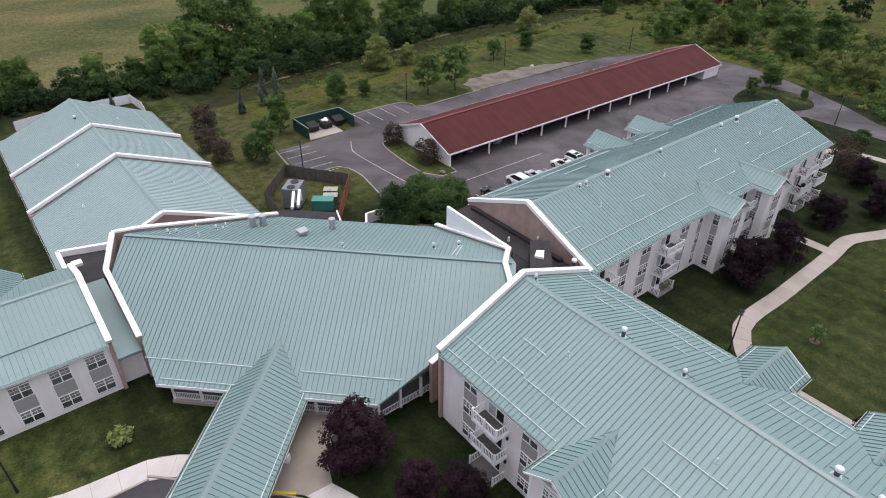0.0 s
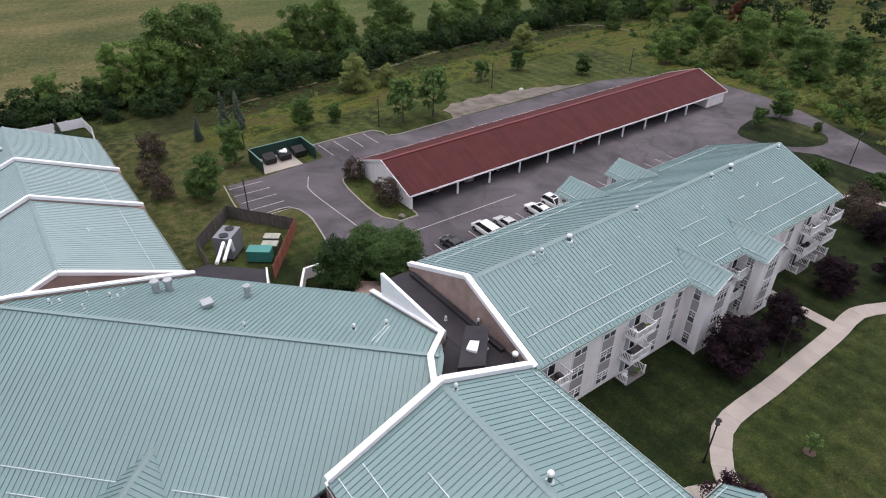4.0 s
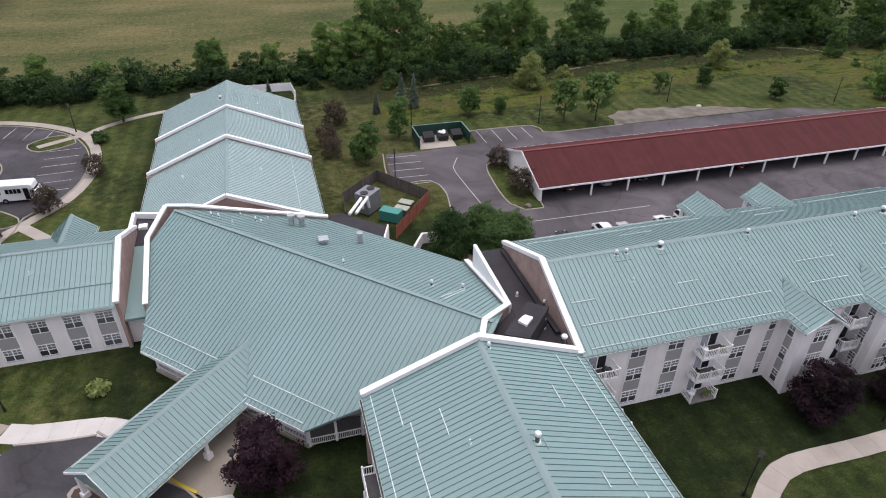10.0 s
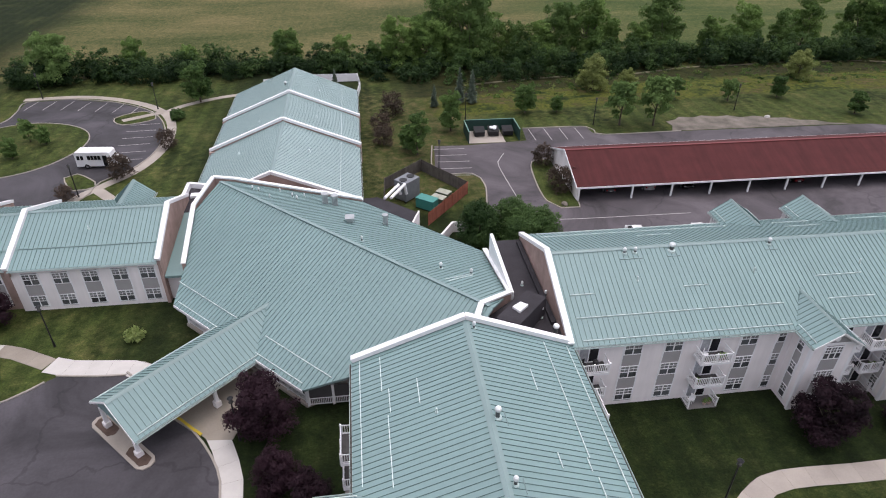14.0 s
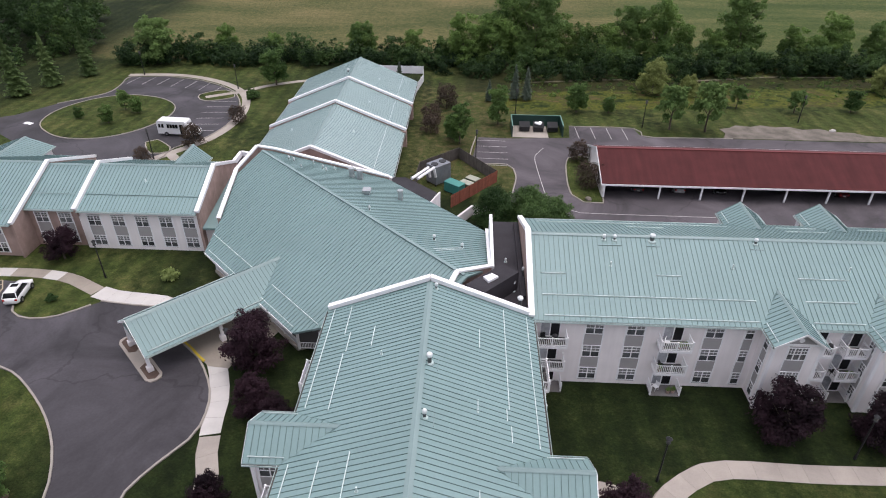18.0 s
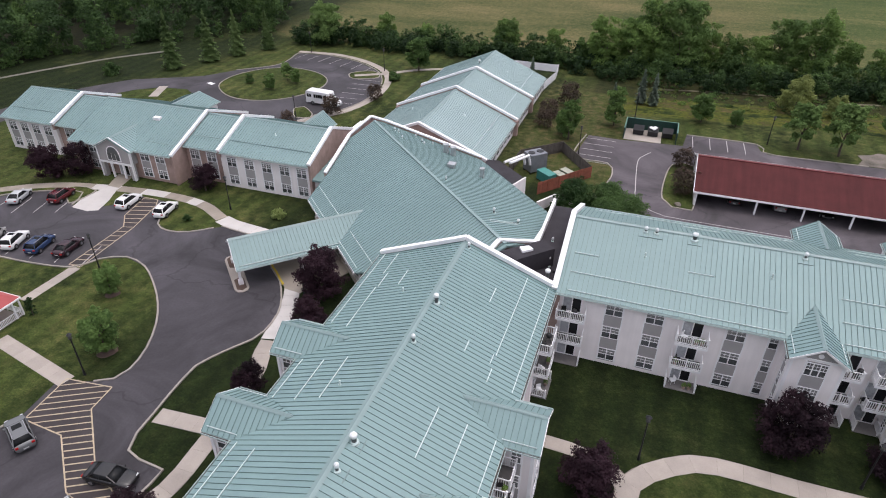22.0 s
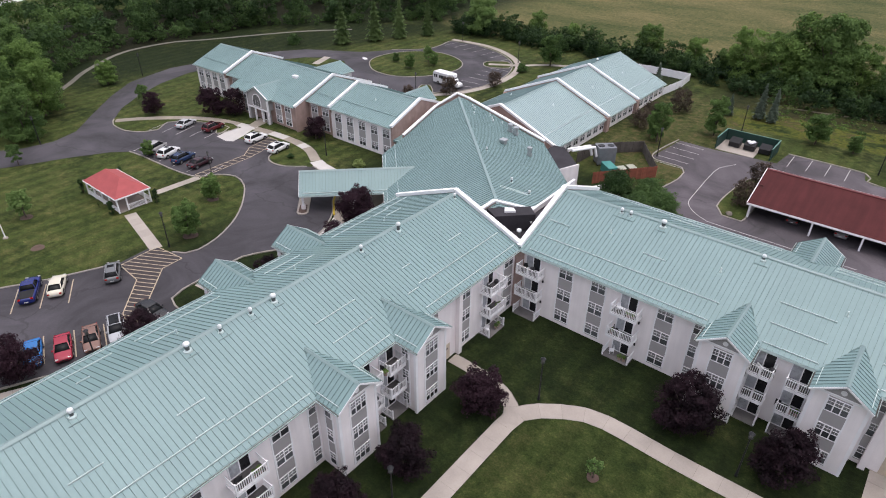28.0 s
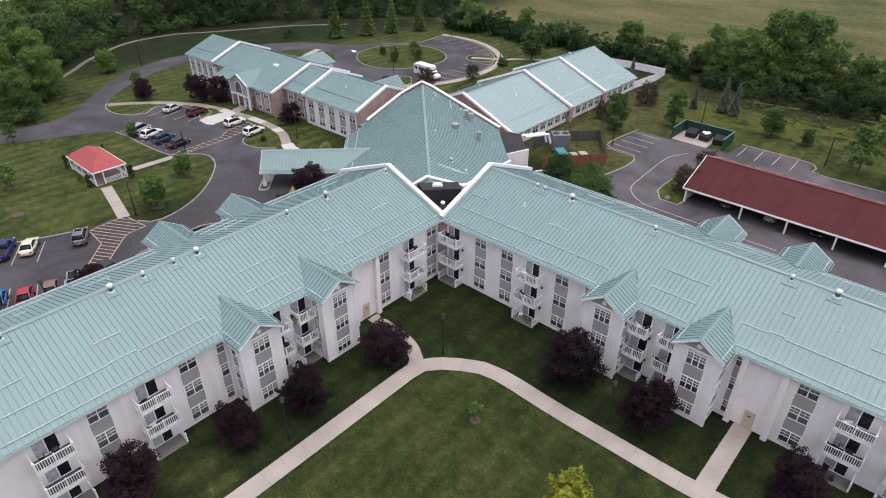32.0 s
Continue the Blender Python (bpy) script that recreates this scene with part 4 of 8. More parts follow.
# three-storey wings: A runs to -y, B runs to +x
ZE, ZR = 8.25, 12.1
wing_a = thing("residential_wing", "off-white three-storey wing with green seamed metal roof and balconies", "building", "wings of the care home", (34.6, 4, 0))
part("wall", boxes((25.2, -23.0, -0.3, 44.0, 31.2, 8.2)), M_SIDING, wing_a, "off-white siding wall")
gable_roof(wing_a, (34.6, 31.25), (34.6, -23.4), 9.85, ZR, ZE)
parapet(wing_a, (34.6, 31.42), (1, 0), 9.7, ZR, ZE, 0.0, 0.4)
wing_b = thing("residential_wing", "off-white three-storey wing with green seamed metal roof and balconies", "building", "wings of the care home", (71, 40.6, 0))
part("wall", boxes((44.4, 31.33, -0.3, 98.0, 49.87, 8.2)), M_SIDING, wing_b, "off-white siding wall")
gable_roof(wing_b, (44.4, 40.6), (98.4, 40.6), 9.7, ZR, ZE)
parapet(wing_b, (44.25, 40.6), (0, 1), 9.45, ZR, ZE, 0.0, 0.4)
bm = bmesh.new()
for xx in (97.95,):
    v = [bm.verts.new(p) for p in ((xx, 31.33, 8.15), (xx, 49.87, 8.15), (xx, 40.6, 11.85), (xx - 0.3, 31.33, 8.15), (xx - 0.3, 49.87, 8.15), (xx - 0.3, 40.6, 11.85))]
    bm.faces.new(v[:3])
    bm.faces.new(v[:2:-1])
part("gable", bm, M_SIDING, wing_b)

B_S = facade(wing_b, (0, 31.33, 0), 0)
for x, k in ((50.45, "double"), (54.4, "double"), (61.9, "double"), (65.2, "single"), (81.2, "single"), (87.0, "double")):
    column(B_S, x, FLOORS3, 0.45, 8.05, k)
for x in (46.3, 58.1, 71.65, 74.85, 91.1, 95.8):
    narrow = 2.15 if 70 < x < 76 else 3.0
    for z in (0, 2.95, 5.9):
        balcony(B_S, x, z, narrow, ground=z == 0)
bay(B_S, 68.4, 3.4)
bay(B_S, 78.1, 3.4)
A_E = facade(wing_a, (44.0, 0, 0), 90)
for y, k in ((29.4, "double"), (21.3, "double"), (0.2, "single"), (-3.1, "double"), (-11.1, "double")):
    column(A_E, y, FLOORS3, 0.45, 8.05, k)
for y in (25.5, 9.25, 6.2, -6.9, -15.1):
    for z in (0, 2.95, 5.9):
        balcony(A_E, y, z, 2.15 if 6 < y < 10 else 3.0, ground=z == 0)
bay(A_E, 12.5, 3.6)
bay(A_E, 2.95, 3.6)
A_W = facade(wing_a, (25.2, 0, 0), -90)
bay(A_W, -15.7, 3.6)
bay(A_W, -6.1, 3.6)
for y in (27.5, 20.5, 1.5, -3.5, -8, -13):
    column(A_W, -y, FLOORS3, 0.45, 8.05, "double")
for y in (24.2, 11.0):
    for z in (0, 2.95, 5.9):
        balcony(A_W, -y, z, 3.0, ground=z == 0)
B_N = facade(wing_b, (0, 49.87, 0), 180)
bay(B_N, -71.2, 3.4)
bay(B_N, -80.7, 3.4)

# two-storey west wing
wing_w = thing("west_wing", "two-storey wing of brick and off-white siding with green seamed metal roof", "building", "wings of the care home", (-28, 61, 0))
part("wall", boxes((-13.2, 53.4, -0.3, 3.0, 68.4, 5.85)), M_SIDING, wing_w, "off-white siding wall")
part("wall", boxes((-20.6, 53.9, -0.3, -13.2, 68.2, 5.8)), M_BRICK, wing_w, "tan brick wall")
part("wall", boxes((-41.0, 50.9, -0.3, -20.6, 68.8, 5.3)), M_BRICK, wing_w, "tan brick wall")
part("wall", boxes((-47.2, 53.9, -0.3, -41.0, 68.2, 5.8)), M_BRICK, wing_w, "tan brick wall")
part("wall", boxes((-59.0, 53.4, -0.3, -47.2, 68.4, 5.85)), M_SIDING, wing_w, "off-white siding wall")
gable_roof(wing_w, (-59.4, 60.9), (-47.4, 60.9), 7.95, 9.0, 5.95)
gable_roof(wing_w, (-47.0, 60.9), (-13.4, 60.9), 7.6, 8.8, 5.85)
gable_roof(wing_w, (-41.4, 60.9), (-20.5, 60.9), 10.6, 9.05, 5.1)
gable_roof(wing_w, (-13.0, 60.9), (2.8, 60.9), 7.95, 9.0, 5.95)
for x in (-47.2, -13.2):
    parapet(wing_w, (x, 60.9), (0, 1), 7.9, 9.0, 5.95, 5.0, 0.3)
parapet(wing_w, (-20.4, 60.9), (0, 1), 10.4, 9.05, 5.1, 0.0, 0.22, 0.28)
parapet(wing_w, (2.95, 60.9), (0, 1), 7.75, 9.0, 5.95, 0.0, 0.35)
W_S = facade(wing_w, (0, 53.4, 0), 0)
FL2 = (1.35, 4.35)
for x in (-11.2, -8.0, -4.8, -1.6, 1.4, -57.3, -54.6, -51.9, -49.2):
    column(W_S, x, FL2, 0.5, 5.2, "double")

W_B = facade(wing_w, (0, 53.9, 0), 0)
for x in (-18.6, -15.4, -44.9, -42.4):
    column(W_B, x, FL2, 0.5, 5.2, "double")
W_C = facade(wing_w, (0, 50.9, 0), 0)
for x in (-39.3, -36.8, -26.2, -23.2):
    column(W_C, x, (1.3, 4.1), 0.5, 4.9, "double")
# west entrance: a gabled porch with an arched window over the doors
PX, PY, PH = -31.2, 49.45, 3.3
bm = bmesh.new()
v = [bm.verts.new(p) for p in ((PX - PH, PY, 2.75), (PX + PH, PY, 2.75), (PX + PH, PY, 5.4), (PX, PY, 7.05), (PX - PH, PY, 5.4))]
w = [bm.verts.new((p.co.x, 51.0, p.co.z)) for p in v]
bm.faces.new(v)
bm.faces.new(w[::-1])
for i in range(5):
    bm.faces.new((v[i], w[i], w[(i + 1) % 5], v[(i + 1) % 5]))
bmesh.ops.recalc_face_normals(bm, faces=bm.faces)
porch = part("porch", bm, M_GREY, wing_w, "grey gabled entrance porch with an arched window")
for k in (-1, 1):
    part("pier", boxes((PX + k * (PH - 0.35) - 0.35, PY + 0.02, -0.1, PX + k * (PH - 0.35) + 0.35, PY + 0.75, 2.75)), M_GREY, porch)
    part("corner_board", boxes((PX + k * PH - 0.13, PY - 0.04, 0, PX + k * PH + 0.13, PY + 0.3, 5.35)), M_WHITE, porch)
    part("column", boxes((PX + k * 1.2 - 0.14, PY + 0.1, -0.05, PX + k * 1.2 + 0.14, PY + 0.38, 2.75)), M_WHITE, porch)
    bm = bmesh.new()
    bar(bm, (PX + k * (PH + 0.4), PY - 0.1, 5.22), (PX, PY - 0.1, 7.17), 0.16, 0.3)
    part("bargeboard", bm, M_WHITE, porch)
part("trim", boxes((PX - PH, PY - 0.05, 2.6, PX + PH, PY + 0.1, 2.95)), M_WHITE, porch)


def arch(r, y0, y1, z0, z1, inner=0.0):
    """An arched frame or pane in the x-z plane."""
    bm = bmesh.new()
    out = [(-r, z0), (r, z0)] + [(r * math.cos(a), z1 + r * math.sin(a)) for a in np.linspace(0, math.pi, 13)]
    A = [bm.verts.new((x, y0, z)) for x, z in out]
    B = [bm.verts.new((x, y1, z)) for x, z in out]
    bm.faces.new(A)
    bm.faces.new(B[::-1])
    for i in range(len(out)):
        bm.faces.new((A[i], B[i], B[(i + 1) % len(out)], A[(i + 1) % len(out)]))
    bmesh.ops.recalc_face_normals(bm, faces=bm.faces)
    return bm


aw = part("arched_window", arch(1.35, -0.06, 0.02, 0, 1.25), M_WHITE, porch, "white framed arched window", m=pose(PX, PY, 3.15))
for x0, x1 in ((-1.2, -0.45), (-0.38, 0.38), (0.45, 1.2)):
    part("pane", boxes((x0, -0.075, 0.12, x1, -0.05, 1.3)), M_GLASS, aw, m=pose(PX, PY, 3.15))
part("pane", arch(1.1, -0.074, -0.05, 0, 0.1), M_GLASS, aw, m=pose(PX, PY, 4.4))
glazed_door(wing_w, pose(PX, 50.85, 0), 0, 0.0, 2.0, 2.3)
gable_roof(wing_w, (PX, 56.4), (PX, PY - 0.35), PH + 0.4, 7.17, 5.25, name="porch_roof")
# small dormer gables on the far slope
for x, y1, hw, zr in ((-4.0, 70.8, 2.4, 7.9), (-32.0, 73.4, 4.2, 7.3)):
    gable_roof(wing_w, (x, 63.5), (x, y1), hw, zr, 5.85, name="dormer_roof")
    part("wall", boxes((x - hw + 0.4, 68.0, -0.2, x + hw - 0.4, y1 - 0.4, 5.8)), M_SIDING, wing_w)

# single-storey north wing
wing_n = thing("north_wing", "single-storey wing with stepped green seamed metal roofs and white copings", "building", "wings of the care home", (14, 96, 0))
part("wall", boxes((2.2, 71.0, -0.3, 25.8, 119.2, 2.7)), M_SIDING, wing_n, "off-white siding wall")
gable_roof(wing_n, (14.0, 70.8), (14.0, 90.4), 12.2, 7.75, 2.7, skin=M_ROOFN)
gable_roof(wing_n, (14.0, 90.8), (14.0, 104.0), 12.2, 7.9, 2.8, skin=M_ROOFN)
gable_roof(wing_n, (14.0, 104.4), (14.0, 119.6), 12.2, 7.9, 2.8, skin=M_ROOFN)
for y in (90.6, 104.2):
    parapet(wing_n, (14.0, y), (1, 0), 12.35, 7.85, 2.8, 2.0, 0.45)
parapet(wing_n, (14.0, 70.6), (1, 0), 12.2, 7.75, 2.7, 0.0, 0.4)

N_E = facade(wing_n, (25.8, 0, 0), 90)
for y in [73.5 + 2.6 * i for i in range(18)]:
    if min(abs(y - 90.6), abs(y - 104.2)) > 1.2:
        window(N_E, y, 1.5, "double")
N_W = facade(wing_n, (2.2, 0, 0), -90)
for y in [75.5 + 3.2 * i for i in range(14)]:
    if min(abs(y - 90.6), abs(y - 104.2)) > 1.2:
        window(N_W, -y, 1.5, "double")
for y in (90.6, 104.2):
    for x in (1.9, 26.1):
        part("pier", boxes((x - 0.45, y - 0.6, -0.2, x + 0.45, y + 0.6, 2.95)), M_BRICK, wing_n, "brick pier at the roof step")
v = bmesh.new()
q = [v.verts.new(p) for p in ((2.2, 119.2, 2.65), (25.8, 119.2, 2.65), (14, 119.2, 7.6), (2.2, 118.9, 2.65), (25.8, 118.9, 2.65), (14, 118.9, 7.6))]
v.faces.new(q[2::-1])
v.faces.new(q[3:])
part("gable", v, M_SIDING, wing_n)

# central hall
hall = thing("central_hall", "great hall with broad green seamed metal roof and white copings", "building", "", (22, 50, 0))
RX = 73.7  # the ridge lies on x + y = RX
ZH, SF, SB = 9.65, 0.47, 0.34


def hall_z(x, y):
    d = (x + y - RX) / math.sqrt(2)
    return ZH - (SB * d if d > 0 else -SF * d)


FRONT = 53.6
BACK = 92.4
OUT = [(5.0, FRONT - 5.0), (5.6, 53.5), (5.6, 62.2), (9.4, 66.2), (BACK - 66.2, 66.2), (40.4, BACK - 40.4), (40.4, 39.3), (37.0, 34.6), (33.0, 33.4), (25.0, 33.6), (FRONT - 33.8, 33.8)]


def at_v(v, lo_side):
    """Where the outline is cut by the line x - y = v: the lower or upper x + y."""
    cuts = []
    n = len(OUT)
    for i in range(n):
        (x0, y0), (x1, y1) = OUT[i], OUT[(i + 1) % n]
        a, b = x0 - y0, x1 - y1
        if (a - v) * (b - v) <= 0 and a != b:
            t = (v - a) / (b - a)
            cuts.append(x0 + y0 + t * (x1 + y1 - x0 - y0))
    return min(cuts) if lo_side else max(cuts)


Q = math.sqrt(2)
vmin = min(x - y for x, y in OUT) + 0.02
vmax = max(x - y for x, y in OUT) - 0.02
deck = bmesh.new()
for side in (0, 1):
    ks = np.linspace(vmin, vmax, 60)
    rows = []
    for v in ks:
        s = at_v(v, side == 0)
        s = min(s, RX) if side == 0 else max(s, RX)
        pa, pb = ((s + v) / 2, (s - v) / 2), ((RX + v) / 2, (RX - v) / 2)
        rows.append([deck.verts.new((*p, hall_z(*p) - h)) for p in (pa, pb) for h in (0.0, 0.25)])
    for r, q in zip(rows, rows[1:]):
        for i, j in ((0, 2), (3, 1), (1, 0)):
            deck.faces.new((r[i], q[i], q[j], r[j]))
bmesh.ops.recalc_face_normals(deck, faces=deck.faces)
hall_roof = part("roof", deck, M_SEAM, hall, "broad sea-green standing-seam metal roof")
Lh = (vmax - vmin) / Q
run_f = lambda s: (RX - s) / Q * math.sqrt(1 + SF * SF)
run_b = lambda s: (s - RX) / Q * math.sqrt(1 + SB * SB)
BIG = 30.0
rf = BIG * math.sqrt(1 + SF * SF)
rb = BIG * math.sqrt(1 + SB * SB)
pt = lambda s, v, z: Vector(((s + v) / 2, (s - v) / 2, z))
panel_roof(hall_roof, pt(RX - BIG * Q, vmin, ZH - BIG * SF), (1, -1, 0), (1, 1, SF * Q), Lh,
           lambda q: rf - run_f(min(RX, at_v(min(max(vmin + q * Q, vmin), vmax), True))), lambda q: rf, 0.5)
panel_roof(hall_roof, pt(RX + BIG * Q, vmax, ZH - BIG * SB), (-1, 1, 0), (-1, -1, SB * Q), Lh,
           lambda q: rb - run_b(max(RX, at_v(min(max(vmax - q * Q, vmin), vmax), False))), lambda q: rb, 0.5)

bm = bmesh.new()
bar(bm, pt(RX, -56.6, ZH + 0.06), pt(RX, 1.8, ZH + 0.06), 0.4, 0.1)
part("ridge_cap", bm, M_SEAM, hall_roof, "green metal ridge cap")


def coping(wing, a, b, rise=0.45, low=None, t=0.35, ends=None):
    """A low wall along an edge of the hall roof, with a white coping."""
    za, zb = ends or (hall_z(*a) + rise, hall_z(*b) + rise)
    a2, b2 = Vector(a), Vector(b)
    d = (b2 - a2).normalized()
    nx = Vector((-d.y, d.x)) * t / 2
    bm = bmesh.new()
    prism(bm, [a2 - nx, b2 - nx, b2 + nx, a2 + nx], 0.0 if low is None else low, [za, zb, zb, za])
    part("parapet_wall", bm, M_BRICK, wing, "brown brick wall under the coping")
    bm = bmesh.new()
    bar(bm, (*a, za + 0.03), (*b, zb + 0.03), t + 0.2, 0.2)
    part("coping", bm, M_WHITE, wing, "white painted metal coping")


coping(hall, (5.5, 53.4), (5.5, 62.2))
coping(hall, (5.5, 62.2), (7.6, 65.9))
coping(hall, (7.6, 65.9), (10.0, 66.4))
coping(hall, (10.0, 66.4), (26.3, 66.4))
coping(hall, (40.5, 39.4), (40.5, 52.0), 0.4)
coping(hall, (37.0, 36.2), (40.5, 39.3), 0.4)
coping(hall, (35.6, 33.4), (37.0, 36.2), 0.4)
coping(hall, (25.4, 33.4), (35.6, 33.4), 0.4)
bm = bmesh.new()
prism(bm, [(40.55, 39.2), (40.9, 39.2), (40.9, 50.0), (40.55, 50.0)], 0.0, [8.6, 8.6, 8.9, 8.9])
part("fin_wall", bm, M_WHITE, hall, "white rendered wall beside the flat roof")
core = [(7.6, 50.3), (7.6, 62), (10.0, 65.5), (26, 65.5), (39.5, 51.5), (39.5, 40), (36, 35), (25, 35.0), (22.0, 35.9)]
part("wall", slab(core, -0.3, [hall_z(*p) - 0.35 for p in core]), M_SIDING, hall, "off-white siding wall")

# entrance canopy: ridge runs out along (-1, -1)
canopy = thing("entrance_canopy", "long covered entrance with green seamed metal roof on white columns", "canopy", "", (8, 36, 0))
CD = Vector((-1, -1)).normalized()
CS = Vector((-CD.y, CD.x))
cp0 = Vector((16.15, 44.85))
cp1 = Vector((3.4, 32.1))
gable_roof(canopy, cp0, cp1, 3.75, 5.3, 2.9)

# flat links
part("wall", slab([(40.9, 31.6), (44.07, 31.6), (44.07, 49.8), (40.9, 49.8)], 0, 8.0), M_FLAT, hall, "dark membrane flat roof over the link")
part("wall", slab([(33, 31.6), (40.9, 31.6), (40.9, 39.0), (37.2, 36.0), (36, 33.6), (33, 33.2)], 0, 7.95), M_FLAT, hall, "dark membrane flat roof over the link")
part("plant_room", slab([(37.8, 33.5), (41.6, 37.3), (43.2, 36.0), (39.8, 32.4)], 7.5, 10.2), M_FLAT, hall, "dark boxed plant room with a skylight")
part("wall", boxes((3.15, 54.0, -0.2, 5.35, 61.0, 3.45)), M_SIDING, hall, "off-white siding wall of the link")
bm = bmesh.new()
prism(bm, [(3.15, 53.3), (5.35, 53.3), (5.35, 65.5), (3.15, 65.5)], [3.4, 3.4, 5.0, 5.0], [3.7, 3.7, 5.36, 5.36])
part("link_roof", bm, M_ROOF, hall, "low green metal roof over the link")
for k in (0.0, 0.5):
    bm = bmesh.new()
    a, b = (34.3 + 0.6 * k, 41.3 - 0.7 * k), (37.4 + 0.2 * k, 43.8 - 0.7 * k)
    bar(bm, (*a, hall_z(*a) + 0.06), (*b, hall_z(*b) + 0.06), 0.1, 0.05)
    part("seam_cover", bm, M_SNOW, hall_roof, "pale metal strip over a seam")
part("link_roof", slab([(2.4, 68.6), (3.1, 65.4), (6.6, 65.4), (7.6, 66.2), (9, 66.6), (9, 70.4), (2.4, 72.6)], 0, 5.4), M_FLAT, hall, "dark membrane flat roof over the link")
part("link_roof", slab([(26.4, 66.0), (26.4, 69.6), (28.4, 69.8), (33.7, 64.8), (32.2, 60.6)], 0, 3.8), M_FLAT, hall, "dark membrane flat roof over the kitchen")

# ---------------------------------------------------------------- carport
carport = thing("carport", "long open carport with dark red metal roof on white posts", "carport", "", (99, 80, 0))
CX0, CX1, CY, CH, CZR, CZE = 59.0, 139.0, 79.6, 7.6, 5.35, 2.5
bm = bmesh.new()
rows = []
for x in (CX0 - 0.3, CX1 + 0.3):
    rows.append([bm.verts.new((x, CY + k, z)) for k, z in ((CH, CZE - 0.12), (CH, CZE), (0, CZR), (-CH, CZE), (-CH, CZE - 0.12), (0, CZR - 0.12))])
for i in range(6):
    bm.faces.new((rows[0][i], rows[1][i], rows[1][(i + 1) % 6], rows[0][(i + 1) % 6]))
bm.faces.new(rows[0][::-1])
bm.faces.new(rows[1])
bmesh.ops.recalc_face_normals(bm, faces=bm.faces)
cproof = part("roof", bm, M_RED, carport, "dark red shingle roof")
for k in (-1, 1):
    part("fascia", boxes((CX0 - 0.35, CY + k * (CH + 0.03) - 0.05, CZE - 0.3, CX1 + 0.35, CY + k * (CH + 0.03) + 0.05, CZE - 0.02)), M_WHITE, carport, "white eaves board")
    for x in (CX0 - 0.36, CX1 + 0.36):
        bm = bmesh.new()
        bar(bm, (x, CY + k * (CH + 0.05), CZE - 0.08), (x, CY, CZR - 0.02), 0.08, 0.26)
        part("bargeboard", bm, M_WHITE, carport)
bm = bmesh.new()
bar(bm, (CX0 - 0.3, CY, CZR + 0.02), (CX1 + 0.3, CY, CZR + 0.02), 0.45, 0.06)
part("ridge_cap", bm, M_REDCAP, cproof, "brighter red metal ridge cap")
for x in [59.2] + [67.8 + 6.46 * i for i in range(10)]:
    for y in (CY - CH + 0.25, CY + CH - 0.25):
        part("post", boxes((x - 0.12, y - 0.12, 0, x + 0.12, y + 0.12, 2.35)), M_WHITE, carport)
for x0, x1 in ((CX0, CX0 + 0.2), (CX1 - 0.2, CX1)):
    bm = bmesh.new()
    v = [bm.verts.new((x, CY + a, z)) for x in (x0, x1) for a, z in ((-CH + 0.3, 0), (CH - 0.3, 0), (CH - 0.3, 2.45), (0, 5.2), (-CH + 0.3, 2.45))]
    bm.faces.new(v[:5])
    bm.faces.new(v[:4:-1])
    for i in range(5):
        bm.faces.new((v[i], v[5 + i], v[5 + (i + 1) % 5], v[(i + 1) % 5]))
    bmesh.ops.recalc_face_normals(bm, faces=bm.faces)
    part("end_wall", bm, M_SIDING, carport, "off-white boarded end wall")
part("wall", boxes((133.0, CY - CH + 0.2, 0, 138.8, CY + CH - 0.2, 2.5)), M_SIDING, carport)

# ---------------------------------------------------------------- roof details
def snow_rail(wing, a, b, material=None):
    bm = bmesh.new()
    a, b = Vector(a), Vector(b)
    bar(bm, a + Vector((0, 0, 0.1)), b + Vector((0, 0, 0.1)), 0.06, 0.1)
    return part("snow_rail", bm, material or M_SNOW, wing, "green metal snow guard rail along the slope" if material else "pale metal snow guard rail along the slope")


za = lambda x: ZR - abs(x - 34.6) * (ZR - ZE) / 9.85
zb = lambda y: ZR - abs(y - 40.6) * (ZR - ZE) / 9.7
for x, y0, y1 in ((41.5, 18.2, 30.6), (41.3, 17.0, 18.2), (41.6, 15.0, 16.6), (41.5, 5.2, 10.1), (41.85, -6.1, 0.3), (41.65, -8.6, -6.1), (41.75, -14.2, -8.6), (41.75, -16.7, -14.2), (41.85, -22.9, -16.9),
                  (39.2, 24.2, 26.6), (39.05, 16.9, 18.2), (39.15, 5.2, 10.2), (39.4, -8.6, -6.2), (39.4, -16.6, -14.2), (43.72, 15.3, 30.7), (43.78, 5.2, 10.1), (43.85, -22.9, 0.4),
                  (27.2, 26.6, 30.6), (27.75, 24.1, 26.6), (27.55, 17.5, 23.9), (27.85, 7.9, 12.7), (27.6, -6.0, 2.8), (27.6, -12.5, -8.0), (30.0, 24.0, 26.6), (30.1, 8.0, 12.9), (30.4, -5.7, -3.3), (30.4, -12.0, -10.9),
                  (25.45, 18.4, 31.0), (25.5, 8.2, 13.0), (25.5, -22.9, 3.4)):
    snow_rail(wing_a, (x, y0, za(x)), (x, y1, za(x)))
